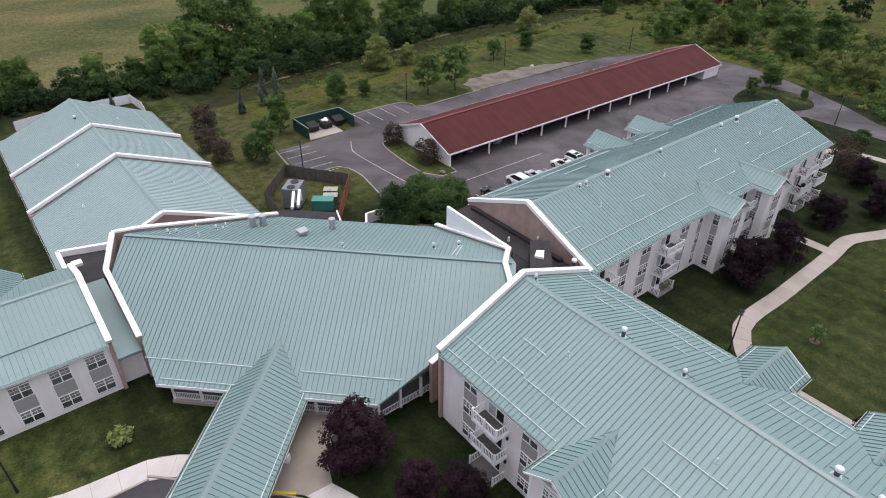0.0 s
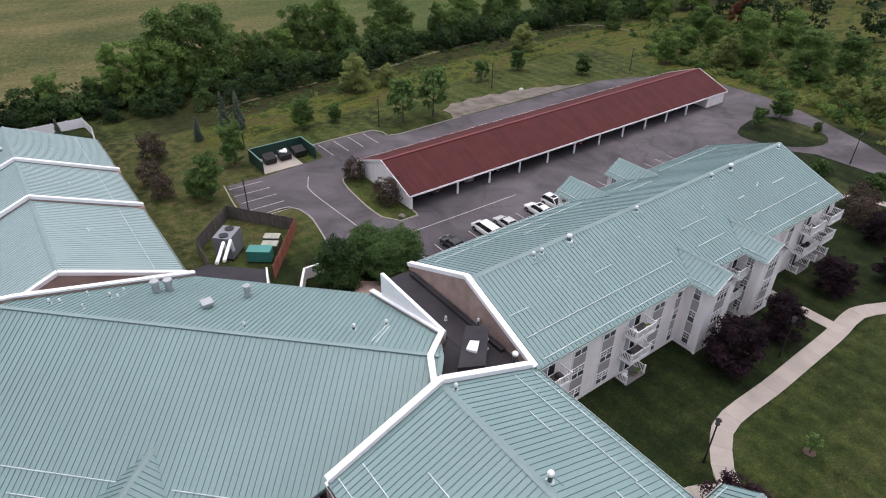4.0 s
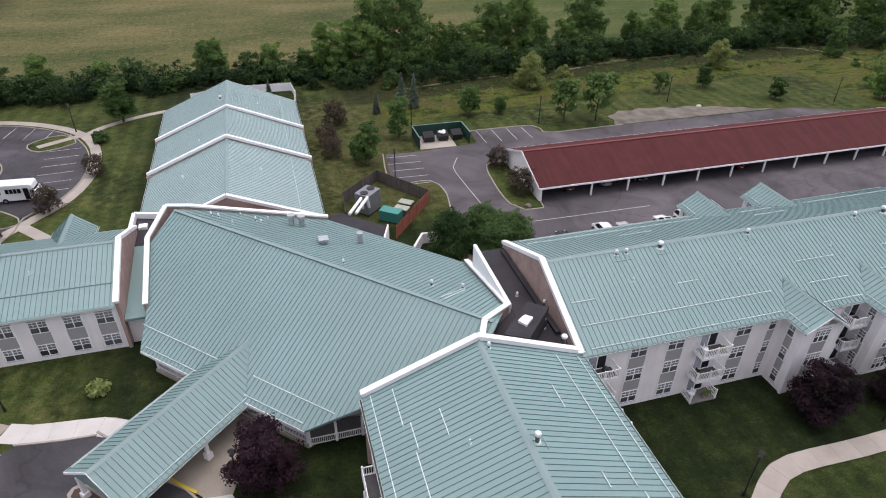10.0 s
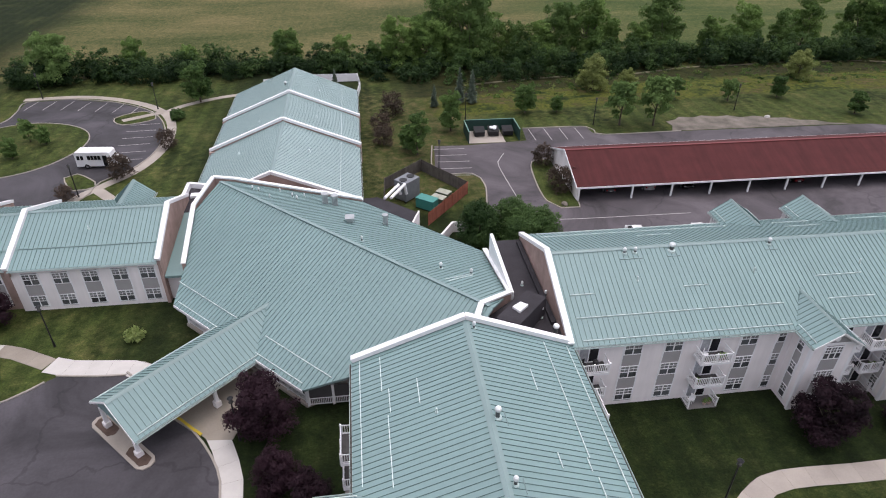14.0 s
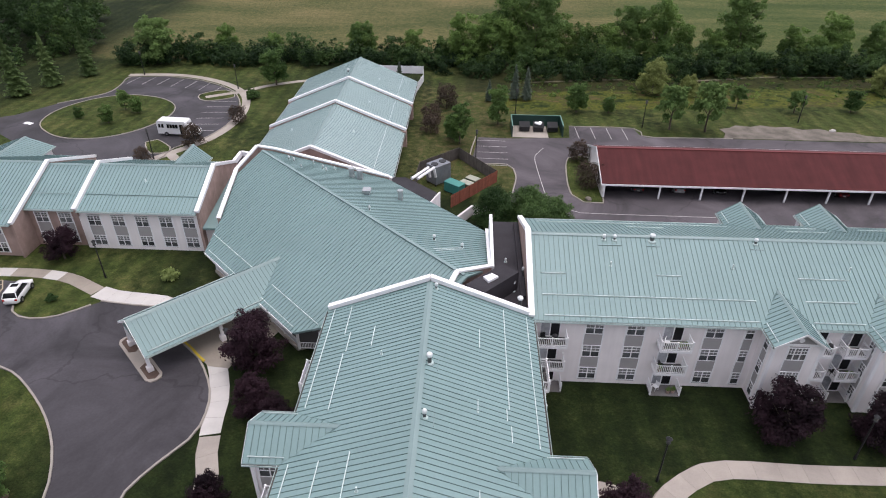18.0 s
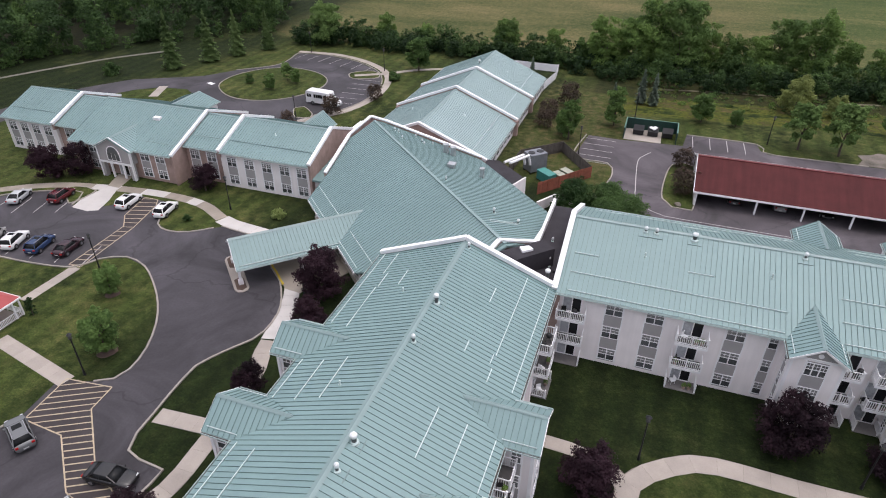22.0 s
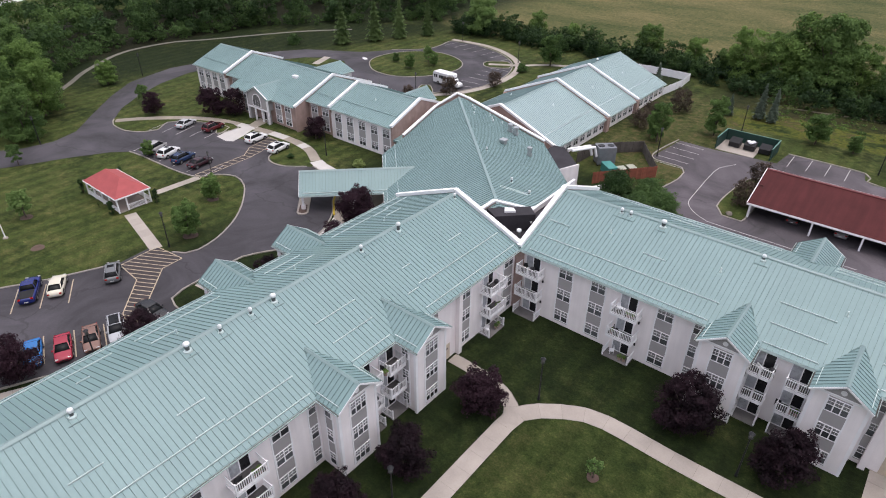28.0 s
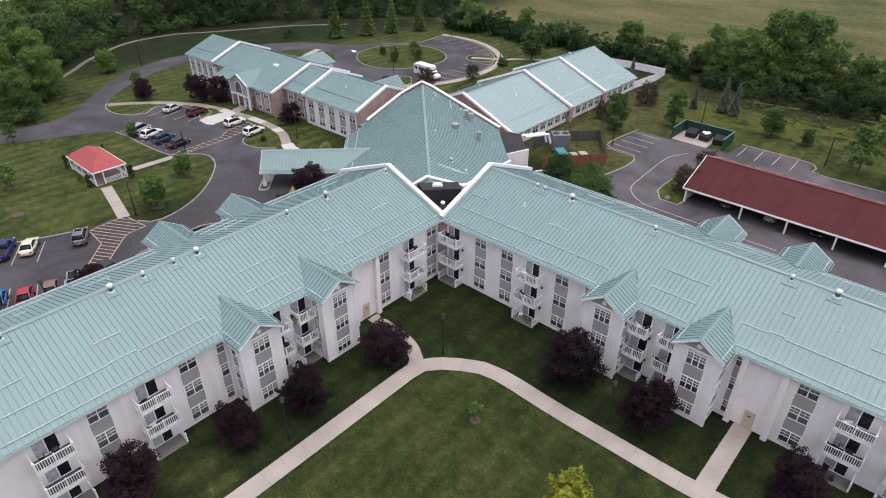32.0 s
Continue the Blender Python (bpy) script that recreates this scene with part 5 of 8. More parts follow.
for y, x0, x1 in ((33.52, 45.4, 66.0), (35.85, 45.4, 47.85), (35.95, 56.8, 59.3), (36.05, 70.7, 75.6), (33.62, 70.7, 75.6), (33.75, 79.9, 82.3), (34.0, 82.2, 83.5), (33.8, 83.5, 96.5), (36.33, 82.3, 83.5), (36.2, 89.6, 92.2),
                  (31.35, 45.5, 65.8), (31.45, 70.8, 75.6), (31.4, 80.4, 97.8), (48.0, 46, 68), (45.6, 56, 60), (45.6, 73.5, 78.0), (48.0, 73.6, 78.2), (48.0, 83, 96), (49.8, 46, 68)):
    snow_rail(wing_b, (x0, y, zb(y)), (x1, y, zb(y)))
for a, b in ((-46.3, -30.4), (-24.8, -11.4)):
    s = FRONT + 3.1
    snow_rail(hall, pt(s, a, hall_z((s + a) / 2, (s - a) / 2)), pt(s, b, hall_z((s + b) / 2, (s - b) / 2)))
for k in (-1, 1):
    a, b = cp0 + CD * 1.5 + CS * k * 3.45, cp1 - CD * 0.5 + CS * k * 3.45
    snow_rail(canopy, (*a, 5.3 - 3.45 * 0.64), (*b, 5.3 - 3.45 * 0.64))
for a, b in ((-43.2, -31.5), (-25.6, -14.6)):
    s = FRONT + 0.7
    snow_rail(hall, pt(s, a, hall_z((s + a) / 2, (s - a) / 2)), pt(s, b, hall_z((s + b) / 2, (s - b) / 2)))
for x0, x1, hz, k in ((-12.8, 2.6, 6.95, 2.6), (-19.8, -13.5, 6.9, 2.6), (-40.5, -36, 5.9, 2.4), (-27, -20.8, 5.9, 2.4), (-58.8, -47.6, 6.95, 2.6)):
    y = (53.0 + k) if x0 > -20 or x0 < -50 else (50.3 + 2.3)
    snow_rail(wing_w, (x0, y, hz), (x1, y, hz), M_SEAM)
for y0, y1 in ((72, 89.5), (91.5, 103), (105, 119)):
    snow_rail(wing_n, (23.2, y0, 7.8 - 9.2 * 0.416 + 0.02), (23.2, y1, 7.8 - 9.2 * 0.416 + 0.02))


M_CAP = mat("pale_grey_cap", (0.78, 0.80, 0.80), 0.5, 0.1, 0.1, 2, 20, 0.03)


def vent(wing, x, y, z, r=0.2, h=0.5, cap=True, name="roof_vent"):
    """A round metal flue through a flashing, with a pale domed cap."""
    if cap:
        r, h = r * 0.62, h * 1.1
    bm = bmesh.new()
    tube(bm, (x, y, z - 0.3), (x, y, z + h), r, r, 12)
    o = part(name, bm, M_FLUE if cap else M_SNOW, wing, "grey metal roof vent" if cap else "pale metal soil pipe")
    bm = bmesh.new()
    tube(bm, (x, y, z - 0.2), (x, y, z + 0.06), r * 2.1, r * 1.9, 14)
    tube(bm, (x, y, z + 0.06), (x, y, z + 0.12), r * 1.5, r * 1.1, 14)
    part("flashing", bm, M_GUTTER, o, "pale metal flashing collar")
    if cap:
        bm = bmesh.new()
        tube(bm, (x, y, z + h - 0.12), (x, y, z + h + 0.05), r * 1.3, r * 1.5, 14)
        tube(bm, (x, y, z + h + 0.05), (x, y, z + h + 0.16), r * 1.5, r * 1.25, 14)
        tube(bm, (x, y, z + h + 0.16), (x, y, z + h + 0.24), r * 1.25, r * 0.5, 14)
        part("cap", bm, M_CAP, o, "pale grey domed cap")
    return o


def cricket(wing, x, y, z, w, along):
    """A thin diverter strip of metal on the slope below a vent."""
    bm = bmesh.new()
    d = Vector((w / 2, 0, 0)) if along == "x" else Vector((0, w / 2, 0))
    bar(bm, Vector((x, y, z + 0.05)) - d, Vector((x, y, z + 0.05)) + d, 0.06, 0.07)
    part("diverter", bm, M_SEAM, wing, "green metal diverter strip")


M_FLUE = mat("dull_grey_flue", (0.10, 0.11, 0.11), 0.5, 0.3, 0.2, 2, 20, 0.03)
for y, r, h in ((30.4, 0.17, 0.45), (20.6, 0.27, 0.75), (15.0, 0.2, 0.55), (3.95, 0.3, 0.6), (1.45, 0.2, 0.5), (-1.65, 0.2, 0.5), (-4.75, 0.31, 0.6), (-14, 0.25, 0.5)):
    vent(wing_a, 35.2, y, za(35.2), r, h)
    if r > 0.17:
        cricket(wing_a, 35.85, y, za(35.85), 1.2, "y")
for x, r, h in ((52.1, 0.2, 0.4), (53.2, 0.2, 0.4), (57.05, 0.33, 0.6), (67.6, 0.22, 0.45), (81.6, 0.22, 0.45), (85.6, 0.33, 0.6), (96.8, 0.2, 0.4)):
    vent(wing_b, x, 40.0, zb(40.0), r, h)
    cricket(wing_b, x, 39.3, zb(39.3), 1.3, "x")
for x, y in ((52.45, 36.95), (64.6, 37.05), (76.1, 37.15), (87, 36.8)):
    vent(wing_b, x, y, zb(y), 0.07, 0.5, False, "soil_pipe")
for x, y in ((31.1, 22.6), (31.15, 9.5), (31.2, -3.6)):
    vent(wing_a, x, y, za(x), 0.07, 0.45, False, "soil_pipe")
for x, y, r, h in ((34.2, 44.3, 0.2, 0.5), (37.4, 43.9, 0.2, 0.4), (26.1, 49.6, 0.15, 0.4), (12.6, 63.9, 0.14, 0.35), (13.4, 63.5, 0.14, 0.35), (15.8, 64.8, 0.12, 0.3), (15.0, 61.2, 0.1, 0.3), (17.5, 63.1, 0.14, 0.4), (18.1, 62.5, 0.14, 0.3), (18.9, 64.1, 0.12, 0.3)):
    vent(hall, x, y, hall_z(x, y), r, h)
for x, y, w in ((24.75, 56.1, 0.55), (29.0, 57.1, 0.42), (21.6, 62.6, 0.5), (22.8, 62.5, 0.5)):
    z = hall_z(x, y)
    o = part("roof_fan", boxes((x - w * 0.7, y - w * 0.7, z - 0.4, x + w * 0.7, y + w * 0.7, z + 0.45)), M_STEEL, hall, "boxed metal kitchen exhaust fan")
    bm = bmesh.new()
    if w == 0.55:
        box(bm, x - w, y - w, z + 0.45, x + w, y + w, z + 0.75)
    else:
        tube(bm, (x, y, z + 0.45), (x, y, z + 1.2), w * 0.75, w * 0.75, 14)
        tube(bm, (x, y, z + 1.2), (x, y, z + 1.45), w * 1.0, w * 0.9, 14)
    part("cowl", bm, M_STEEL, o)
for x, y in ((9.5, 95.0), (18.5, 82.0), (19.0, 97.0), (19.0, 111.0), (7.5, 84.0)):
    vent(wing_n, x, y, 7.8 - abs(x - 14) * 0.416, 0.12, 0.35, False, "soil_pipe")
vent(wing_n, 12.8, 110.5, 7.3, 0.3, 0.5)
vent(wing_w, -5.5, 58.0, 7.9, 0.08, 0.4, False, "soil_pipe")
part("skylight", boxes((-28.9, 57.2, 7.3, -27.6, 58.0, 8.2)), M_WHITE, wing_w, "white boxed skylight")
# plant on the flat roofs
o = part("skylight", slab([(39.6, 34.7), (40.5, 35.3), (41.1, 34.8), (40.1, 33.9)], 10.1, 10.45), M_WHITE, hall, "white square skylight on the plant room")
vent(hall, 42.75, 35.75, 8.0, 0.22, 1.0)
vent(hall, 43.85, 38.2, 8.0, 0.16, 1.0)
vent(hall, 43.2, 32.5, 8.0, 0.32, 1.4)
vent(hall, 42.2, 41.0, 8.0, 0.14, 0.3)
part("duct", boxes((43.45, 34.5, 8.0, 43.95, 49.0, 8.35)), M_FLAT, hall)
part("roof_hatch", boxes((3.2, 69.2, 5.4, 4.2, 70.2, 5.75)), M_WHITE, hall, "white roof hatch")
for a, b in (((2.4, 68.6), (2.4, 72.7)), ((2.4, 72.7), (9.0, 70.6))):
    bm = bmesh.new()
    bar(bm, (*a, 5.75), (*b, 5.75), 0.45, 0.75)
    part("coping", bm, M_WHITE, hall, "white painted parapet")
bm = bmesh.new()
bar(bm, (32.3, 60.7, 2.0), (33.85, 64.9, 2.0), 0.2, 4.0)
part("wall", bm, M_SIDING, hall, "off-white kitchen wall")
part("white_garden_wall", strip([(36.5, 62.0), (38.6, 65.4), (41.5, 65.2)], 0.3, 0, 1.6), M_SIDING, hall, "low white garden wall")

# hall porch: deck, posts and white railing under the eaves
bm = bmesh.new()
prism(bm, [(5.9, 48.5), (20.0, 34.4), (22.8, 35.6), (7.6, 50.6)], -0.1, 0.35)
part("porch_floor", bm, M_CONC, hall)
NP = 7
for i in range(NP + 1):
    x, y = 6.2 + (20.0 - 6.2) * i / NP, 48.6 + (34.8 - 48.6) * i / NP
    part("column", boxes((x - 0.11, y - 0.11, 0.3, x + 0.11, y + 0.11, 2.85)), M_WHITE, hall)
    if i < NP and i not in (3,):
        rail(hall, Matrix.Translation((x, y, 0.35)) @ pose(0, 0, 0, 0, 0, -45), (20.0 - 6.2) / NP * Q, 0.9)
        bm = bmesh.new()
        bar(bm, (x + 0.14, y + 0.02, 1.6), (x + 1.97 - 0.1, y - 1.97 + 0.26, 1.6), 0.03, 2.1)
        part("screen", bm, M_SCREEN, hall, "grey insect screen between the porch columns")
for i in range(3):
    x = 20.2 + i * 2.4
    part("column", boxes((x - 0.11, 34.3, 0.3, x + 0.11, 34.52, 2.85)), M_WHITE, hall)
    rail(hall, pose(x, 34.4, 0.35), 2.4, 0.9)
    part("screen", boxes((x + 0.12, 34.5, 0.5, x + 2.28, 34.53, 2.7)), M_SCREEN, hall, "grey insect screen between the porch columns")
part("fascia", strip([(5.0, 48.6), (19.85, 33.75)], 0.06, 2.65, 3.0), M_WHITE, hall)

# canopy columns, soffit and its planted island
part("soffit", slab([tuple(cp0 + CS * 3.5 - CD * 2), tuple(cp1 + CS * 3.5 - CD * 0.3), tuple(cp1 - CS * 3.5 - CD * 0.3), tuple(cp0 - CS * 3.5 - CD * 2)], 2.6, 2.72), M_WHITE, canopy)
bm = bmesh.new()
v = [bm.verts.new((*(cp1 - CD * 0.25 + CS * k), z)) for k, z in ((-3.4, 2.7), (3.4, 2.7), (0, 5.05))]
bm.faces.new(v)
part("gable", bm, M_ROOF, canopy, "green metal gable end")
for q, w in ((0.35, 2.7), (8.2, 3.1), (14.5, 3.1)):
    for k in (-w, w):
        p = cp1 - CD * q + CS * k
        cpart = part("column", boxes((-0.16, -0.16, 0, 0.16, 0.16, 2.65)), M_WHITE, canopy, m=Matrix.Translation((*p, 0)) @ pose(0, 0, 0, 0, 0, 45))
        part("plinth", boxes((-0.3, -0.3, 0, 0.3, 0.3, 0.75)), M_SIDING, cpart, m=Matrix.Translation((*p, 0)) @ pose(0, 0, 0, 0, 0, 45))
ci = cp1 - CD * 0.25
pts = [tuple(ci + CS * a + CD * b) for a, b in ((-4.5, 0), (-4.3, 0.6), (-3.7, 0.9), (3.7, 0.9), (4.3, 0.6), (4.5, 0), (4.3, -0.6), (3.7, -0.9), (-3.7, -0.9), (-4.3, -0.6))]
tagged(part("canopy_island", slab(pts, 0, 0.16), M_CONC), "concrete island under the canopy with mulched beds", "kerb", kind="structure")
for k in (-2.7, 2.7):
    pts = [tuple(ci + CS * (k + a) + CD * b) for a, b in ((-1.45, 0.0), (-1.1, 0.6), (1.1, 0.6), (1.45, 0), (1.1, -0.6), (-1.1, -0.6))]
    tagged(part("mulch_bed", slab(pts, 0.1, 0.2), M_MULCH), "brown bark mulch bed round the canopy columns", "bed", kind="structure")
paved("entrance_walk", [(4.6, 38.6), (7.2, 35.1), (9.7, 32.9), (11.2, 31.5), (13.4, 31.3), (14.2, 33.5), (16.5, 36.2), (18.0, 39.5), (13.5, 43.0), (7.5, 41.0)], 0.07, M_TAN, "tan concrete walk under the canopy", "path")
yk = part("yellow_kerb", strip([(10.5, 32.2), (9.6, 32.95), (8.3, 34.2), (7.15, 35.1), (5.8, 36.8), (4.5, 38.5)], 0.26, 0.0, 0.18), mat("yellow_kerb_paint", (0.55, 0.40, 0.03), 0.7))
tagged(yk, "yellow painted kerb at the entrance", "kerb", kind="structure")
for k in (-1, 1):
    bm = bmesh.new()
    bar(bm, (*(cp1 + CD * 0.03 + CS * k * 3.8), 2.82), (*(cp1 + CD * 0.03), 5.25), 0.06, 0.2)
    part("bargeboard", bm, M_WHITE, canopy)

# corner of brick between the two wings
bm = bmesh.new()
prism(bm, [(43.2, 30.6), (44.2, 30.75), (44.9, 31.2), (45.0, 32.2), (43.2, 32.2)], -0.2, 8.1)
part("corner_wall", bm, M_BRICK, wing_b, "brown brick infill in the inner corner")
# entrance recesses on the court
for F, x in ((B_S, 83.4), (A_E, 18.2)):
    part("recess_panel", boxes((x - 1.55, -0.02, 0, x + 1.55, 0.05, 8.1)), M_SIDING, F[0], m=F[1])
    for k in (-1, 1):
        part("pier", boxes((x + k * 1.75 - 0.28, -0.55, -0.2, x + k * 1.75 + 0.28, 0.1, 8.1)), M_SIDING, F[0], "off-white wall pier", m=F[1])
    part("door", boxes((x - 0.5, -0.07, 0.05, x + 0.5, 0.0, 2.1)), mat("cream_door_paint", (0.56, 0.47, 0.37), 0.5), F[0], "cream exit door", m=F[1])
    part("door_window", boxes((x - 0.15, -0.085, 1.45, x + 0.15, -0.07, 1.6)), M_GLASS, F[0], m=F[1])


# ---------------------------------------------------------------- line paint
def lines(segs, w, z, material, label):
    bm = bmesh.new()
    for a, b in segs:
        a, b = Vector(a), Vector(b)
        d = (b - a).normalized()
        s = Vector((-d.y, d.x)) * w / 2
        bm.faces.new([bm.verts.new((*p, z)) for p in (a - s, b - s, b + s, a + s)])
    bmesh.ops.recalc_face_normals(bm, faces=bm.faces)
    return tagged(part("line_paint", bm, material), label, "marking", kind="structure")


segs = []
u, n = Vector((0.49, 0.87)), Vector((-0.87, 0.49))
p0 = Vector((-0.8, -8.9))
for i in range(-8, 3):
    a = p0 + u * 3.1 * i
    segs.append((a, a + n * 5.4))
q0 = Vector((9.4, -2.9)) + u * 0.2
for i in range(-9, 1):
    a = q0 + u * 3.1 * i
    segs.append((a, a + Vector((0.93, -0.36)) * 5.2))
lines(segs, 0.13, 0.04, M_PAINTY, "faded yellow bay lines")
segs = []
for i in range(5):
    a = Vector((-45.0 + 3.0 * i, 36.8 + 1.2 * i))
    segs.append((a, a + Vector((1.3, -4.8))))
for i in range(6):
    a = Vector((-36.2 + 3.9 * i, 24.9 + 0.35 * i))
    segs.append((a, a + Vector((-1.2, 5.0))))
for i in range(4):
    a = Vector((58.7 + 3.05 * i, 101.6))
    segs.append((a, a + Vector((0.1, -5.6))))
for i in range(5):
    a = Vector((39.3, 94.0 - 2.7 * i))
    segs.append((a, a + Vector((5.6, -0.2))))
for i in range(19):
    a = Vector((53.4 + 2.95 * i, 57.2))
    segs.append((a, a + Vector((0, 5.2))))
for i in range(8):
    a = Vector((-40.2 + 3.6 * i, 127.3 - 0.22 * i * i * 0.6))
    segs.append((a, a + Vector((-0.9, -5.2))))
for i in range(6):
    a = Vector((-12.2 + 0.2 * i, 112.0 - 3.3 * i))
    segs.append((a, a + Vector((-5.4, -0.4))))
bend = smooth_line([(51.6, 91.0), (50.2, 88.4), (49.6, 85.7), (50.1, 75.0), (50.5, 71.2), (52.0, 68.9), (54.4, 67.3), (57.3, 66.9), (75.0, 66.7)], 1.0)
segs += [(tuple(a)[:2], tuple(b)[:2]) for a, b in zip(bend, bend[1:])]
lines([((-49.6, 97.2), (-47.7, 96.5))], 1.0, 0.041, M_WHITE, "white painted panel on the turning circle")
lines(segs, 0.12, 0.04, M_PAINTW, "worn white bay lines")
# hatched crossings
segs = []
hq = [(-18.4, 26.6), (-16.5, 26.6), (-17.4, 37.2), (-18.9, 43.6), (-20.0, 45.3), (-22.5, 45.3), (-21.2, 39.6), (-19.0, 37.0)]
for i in range(8):
    segs.append((hq[i], hq[(i + 1) % 8]))
hp = [(-1.0, 4.6), (-1.6, 10.2), (3.7, 10.8), (4.0, 7.8), (9.7, 2.5), (14.6, 0.4), (14.1, -1.6), (9.3, -0.3), (3.9, 4.3)]
for i in range(9):
    segs.append((hp[i], hp[(i + 1) % 9]))


def inside(p, poly):
    c = False
    for i in range(len(poly)):
        (x0, y0), (x1, y1) = poly[i], poly[i - 1]
        if (y0 > p[1]) != (y1 > p[1]) and p[0] < (x1 - x0) * (p[1] - y0) / (y1 - y0) + x0:
            c = not c
    return c


for i in range(16):
    o = Vector((-19.5, 26.2 + 1.3 * i))
    d = Vector((0.95, 0.3))
    ts = [t for t in np.arange(-6, 8, 0.1) if inside(o + d * t, hq)]
    if len(ts) > 6:
        segs.append((tuple(o + d * ts[0]), tuple(o + d * ts[-1])))
for name, poly in (("sealed_crossing", hq), ("sealed_bay", hp)):
    paved(name, poly, 0.036, M_SEAL, "brown sealed asphalt under a hatched crossing", "road", 0.02)
for i in range(30):
    o = Vector((-4, 11.5)) + Vector((0.72, -0.69)) * 0.85 * i
    d = Vector((0.87, 0.49))
    ts = [t for t in np.arange(-10, 16, 0.1) if inside(o + d * t, hp)]
    if len(ts) > 6:
        segs.append((tuple(o + d * ts[0]), tuple(o + d * ts[-1])))
lines(segs, 0.13, 0.042, M_PAINTY, "faded yellow hatched crossing")


# ---------------------------------------------------------------- vegetation
def leaf_mat(name, dark, light, rough=0.7):
    m = bpy.data.materials.new(name)
    m.use_nodes = True
    nt = m.node_tree
    b = nt.nodes["Principled BSDF"]
    b.inputs["Roughness"].default_value = rough
    b.inputs["Specular IOR Level"].default_value = 0.2
    g = nt.nodes.new("ShaderNodeNewGeometry")
    oi = nt.nodes.new("ShaderNodeObjectInfo")
    n = nt.nodes.new("ShaderNodeTexNoise")
    n.inputs["Scale"].default_value = 0.35
    n.inputs["Detail"].default_value = 3
    nt.links.new(g.outputs["Position"], n.inputs["Vector"])
    a = nt.nodes.new("ShaderNodeMath")
    a.operation = "MULTIPLY_ADD"
    a.inputs[1].default_value = 0.3
    a.inputs[2].default_value = 0.07
    nt.links.new(g.outputs["Random Per Island"], a.inputs[0])
    nt.links.new(n.outputs["Fac"], a.inputs[2])
    wide = nt.nodes.new("ShaderNodeTexNoise")
    wide.inputs["Scale"].default_value = 0.11
    wide.inputs["Detail"].default_value = 1
    nt.links.new(g.outputs["Position"], wide.inputs["Vector"])
    d = nt.nodes.new("ShaderNodeMath")
    d.operation = "MULTIPLY_ADD"
    d.inputs[1].default_value = 0.7
    d.inputs[2].default_value = -0.35
    nt.links.new(wide.outputs["Fac"], d.inputs[0])
    e = nt.nodes.new("ShaderNodeMath")
    e.operation = "ADD"
    nt.links.new(a.outputs[0], e.inputs[0])
    nt.links.new(d.outputs[0], e.inputs[1])
    a = e
    c = nt.nodes.new("ShaderNodeMath")
    c.operation = "MULTIPLY_ADD"
    c.inputs[1].default_value = 0.35
    nt.links.new(oi.outputs["Random"], c.inputs[0])
    nt.links.new(a.outputs[0], c.inputs[2])
    r = nt.nodes.new("ShaderNodeValToRGB")
    r.color_ramp.elements[0].position, r.color_ramp.elements[0].color = 0.5, (*dark, 1)
    r.color_ramp.elements[1].position, r.color_ramp.elements[1].color = 1.0, (*light, 1)
    nt.links.new(c.outputs[0], r.inputs[0])
    nt.links.new(r.outputs[0], b.inputs["Base Color"])
    tr = nt.nodes.new("ShaderNodeBsdfTranslucent")
    nt.links.new(r.outputs[0], tr.inputs["Color"])
    mx = nt.nodes.new("ShaderNodeMixShader")
    mx.inputs[0].default_value = 0.35
    nt.links.new(b.outputs[0], mx.inputs[1])
    nt.links.new(tr.outputs[0], mx.inputs[2])
    nt.links.new(mx.outputs[0], nt.nodes["Material Output"].inputs["Surface"])
    return m


L_GREEN = leaf_mat("green_leaves", (0.046, 0.094, 0.022), (0.165, 0.262, 0.066))
L_LIGHT = leaf_mat("light_green_leaves", (0.062, 0.120, 0.032), (0.165, 0.255, 0.078))
L_GREEN2 = leaf_mat("mid_green_leaves", (0.035, 0.076, 0.020), (0.124, 0.205, 0.056))
L_DEEP = leaf_mat("deep_green_leaves", (0.024, 0.055, 0.016), (0.086, 0.150, 0.045))
# darker leaf green that carries the shade inside the woods and undergrowth
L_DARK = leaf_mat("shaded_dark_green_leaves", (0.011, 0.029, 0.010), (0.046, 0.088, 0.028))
L_PLUM = leaf_mat("purple_leaves", (0.011, 0.006, 0.009), (0.040, 0.018, 0.027))
L_LIME = leaf_mat("yellow_green_leaves", (0.16, 0.19, 0.02), (0.40, 0.40, 0.05))
L_PALE = leaf_mat("pale_grey_green_leaves", (0.10, 0.135, 0.038), (0.24, 0.28, 0.09))
L_SPRUCE = leaf_mat("blue_green_needles", (0.055, 0.080, 0.058), (0.15, 0.19, 0.14))
L_BROWN = leaf_mat("dull_purple_brown_leaves", (0.042, 0.034, 0.025), (0.10, 0.072, 0.054))


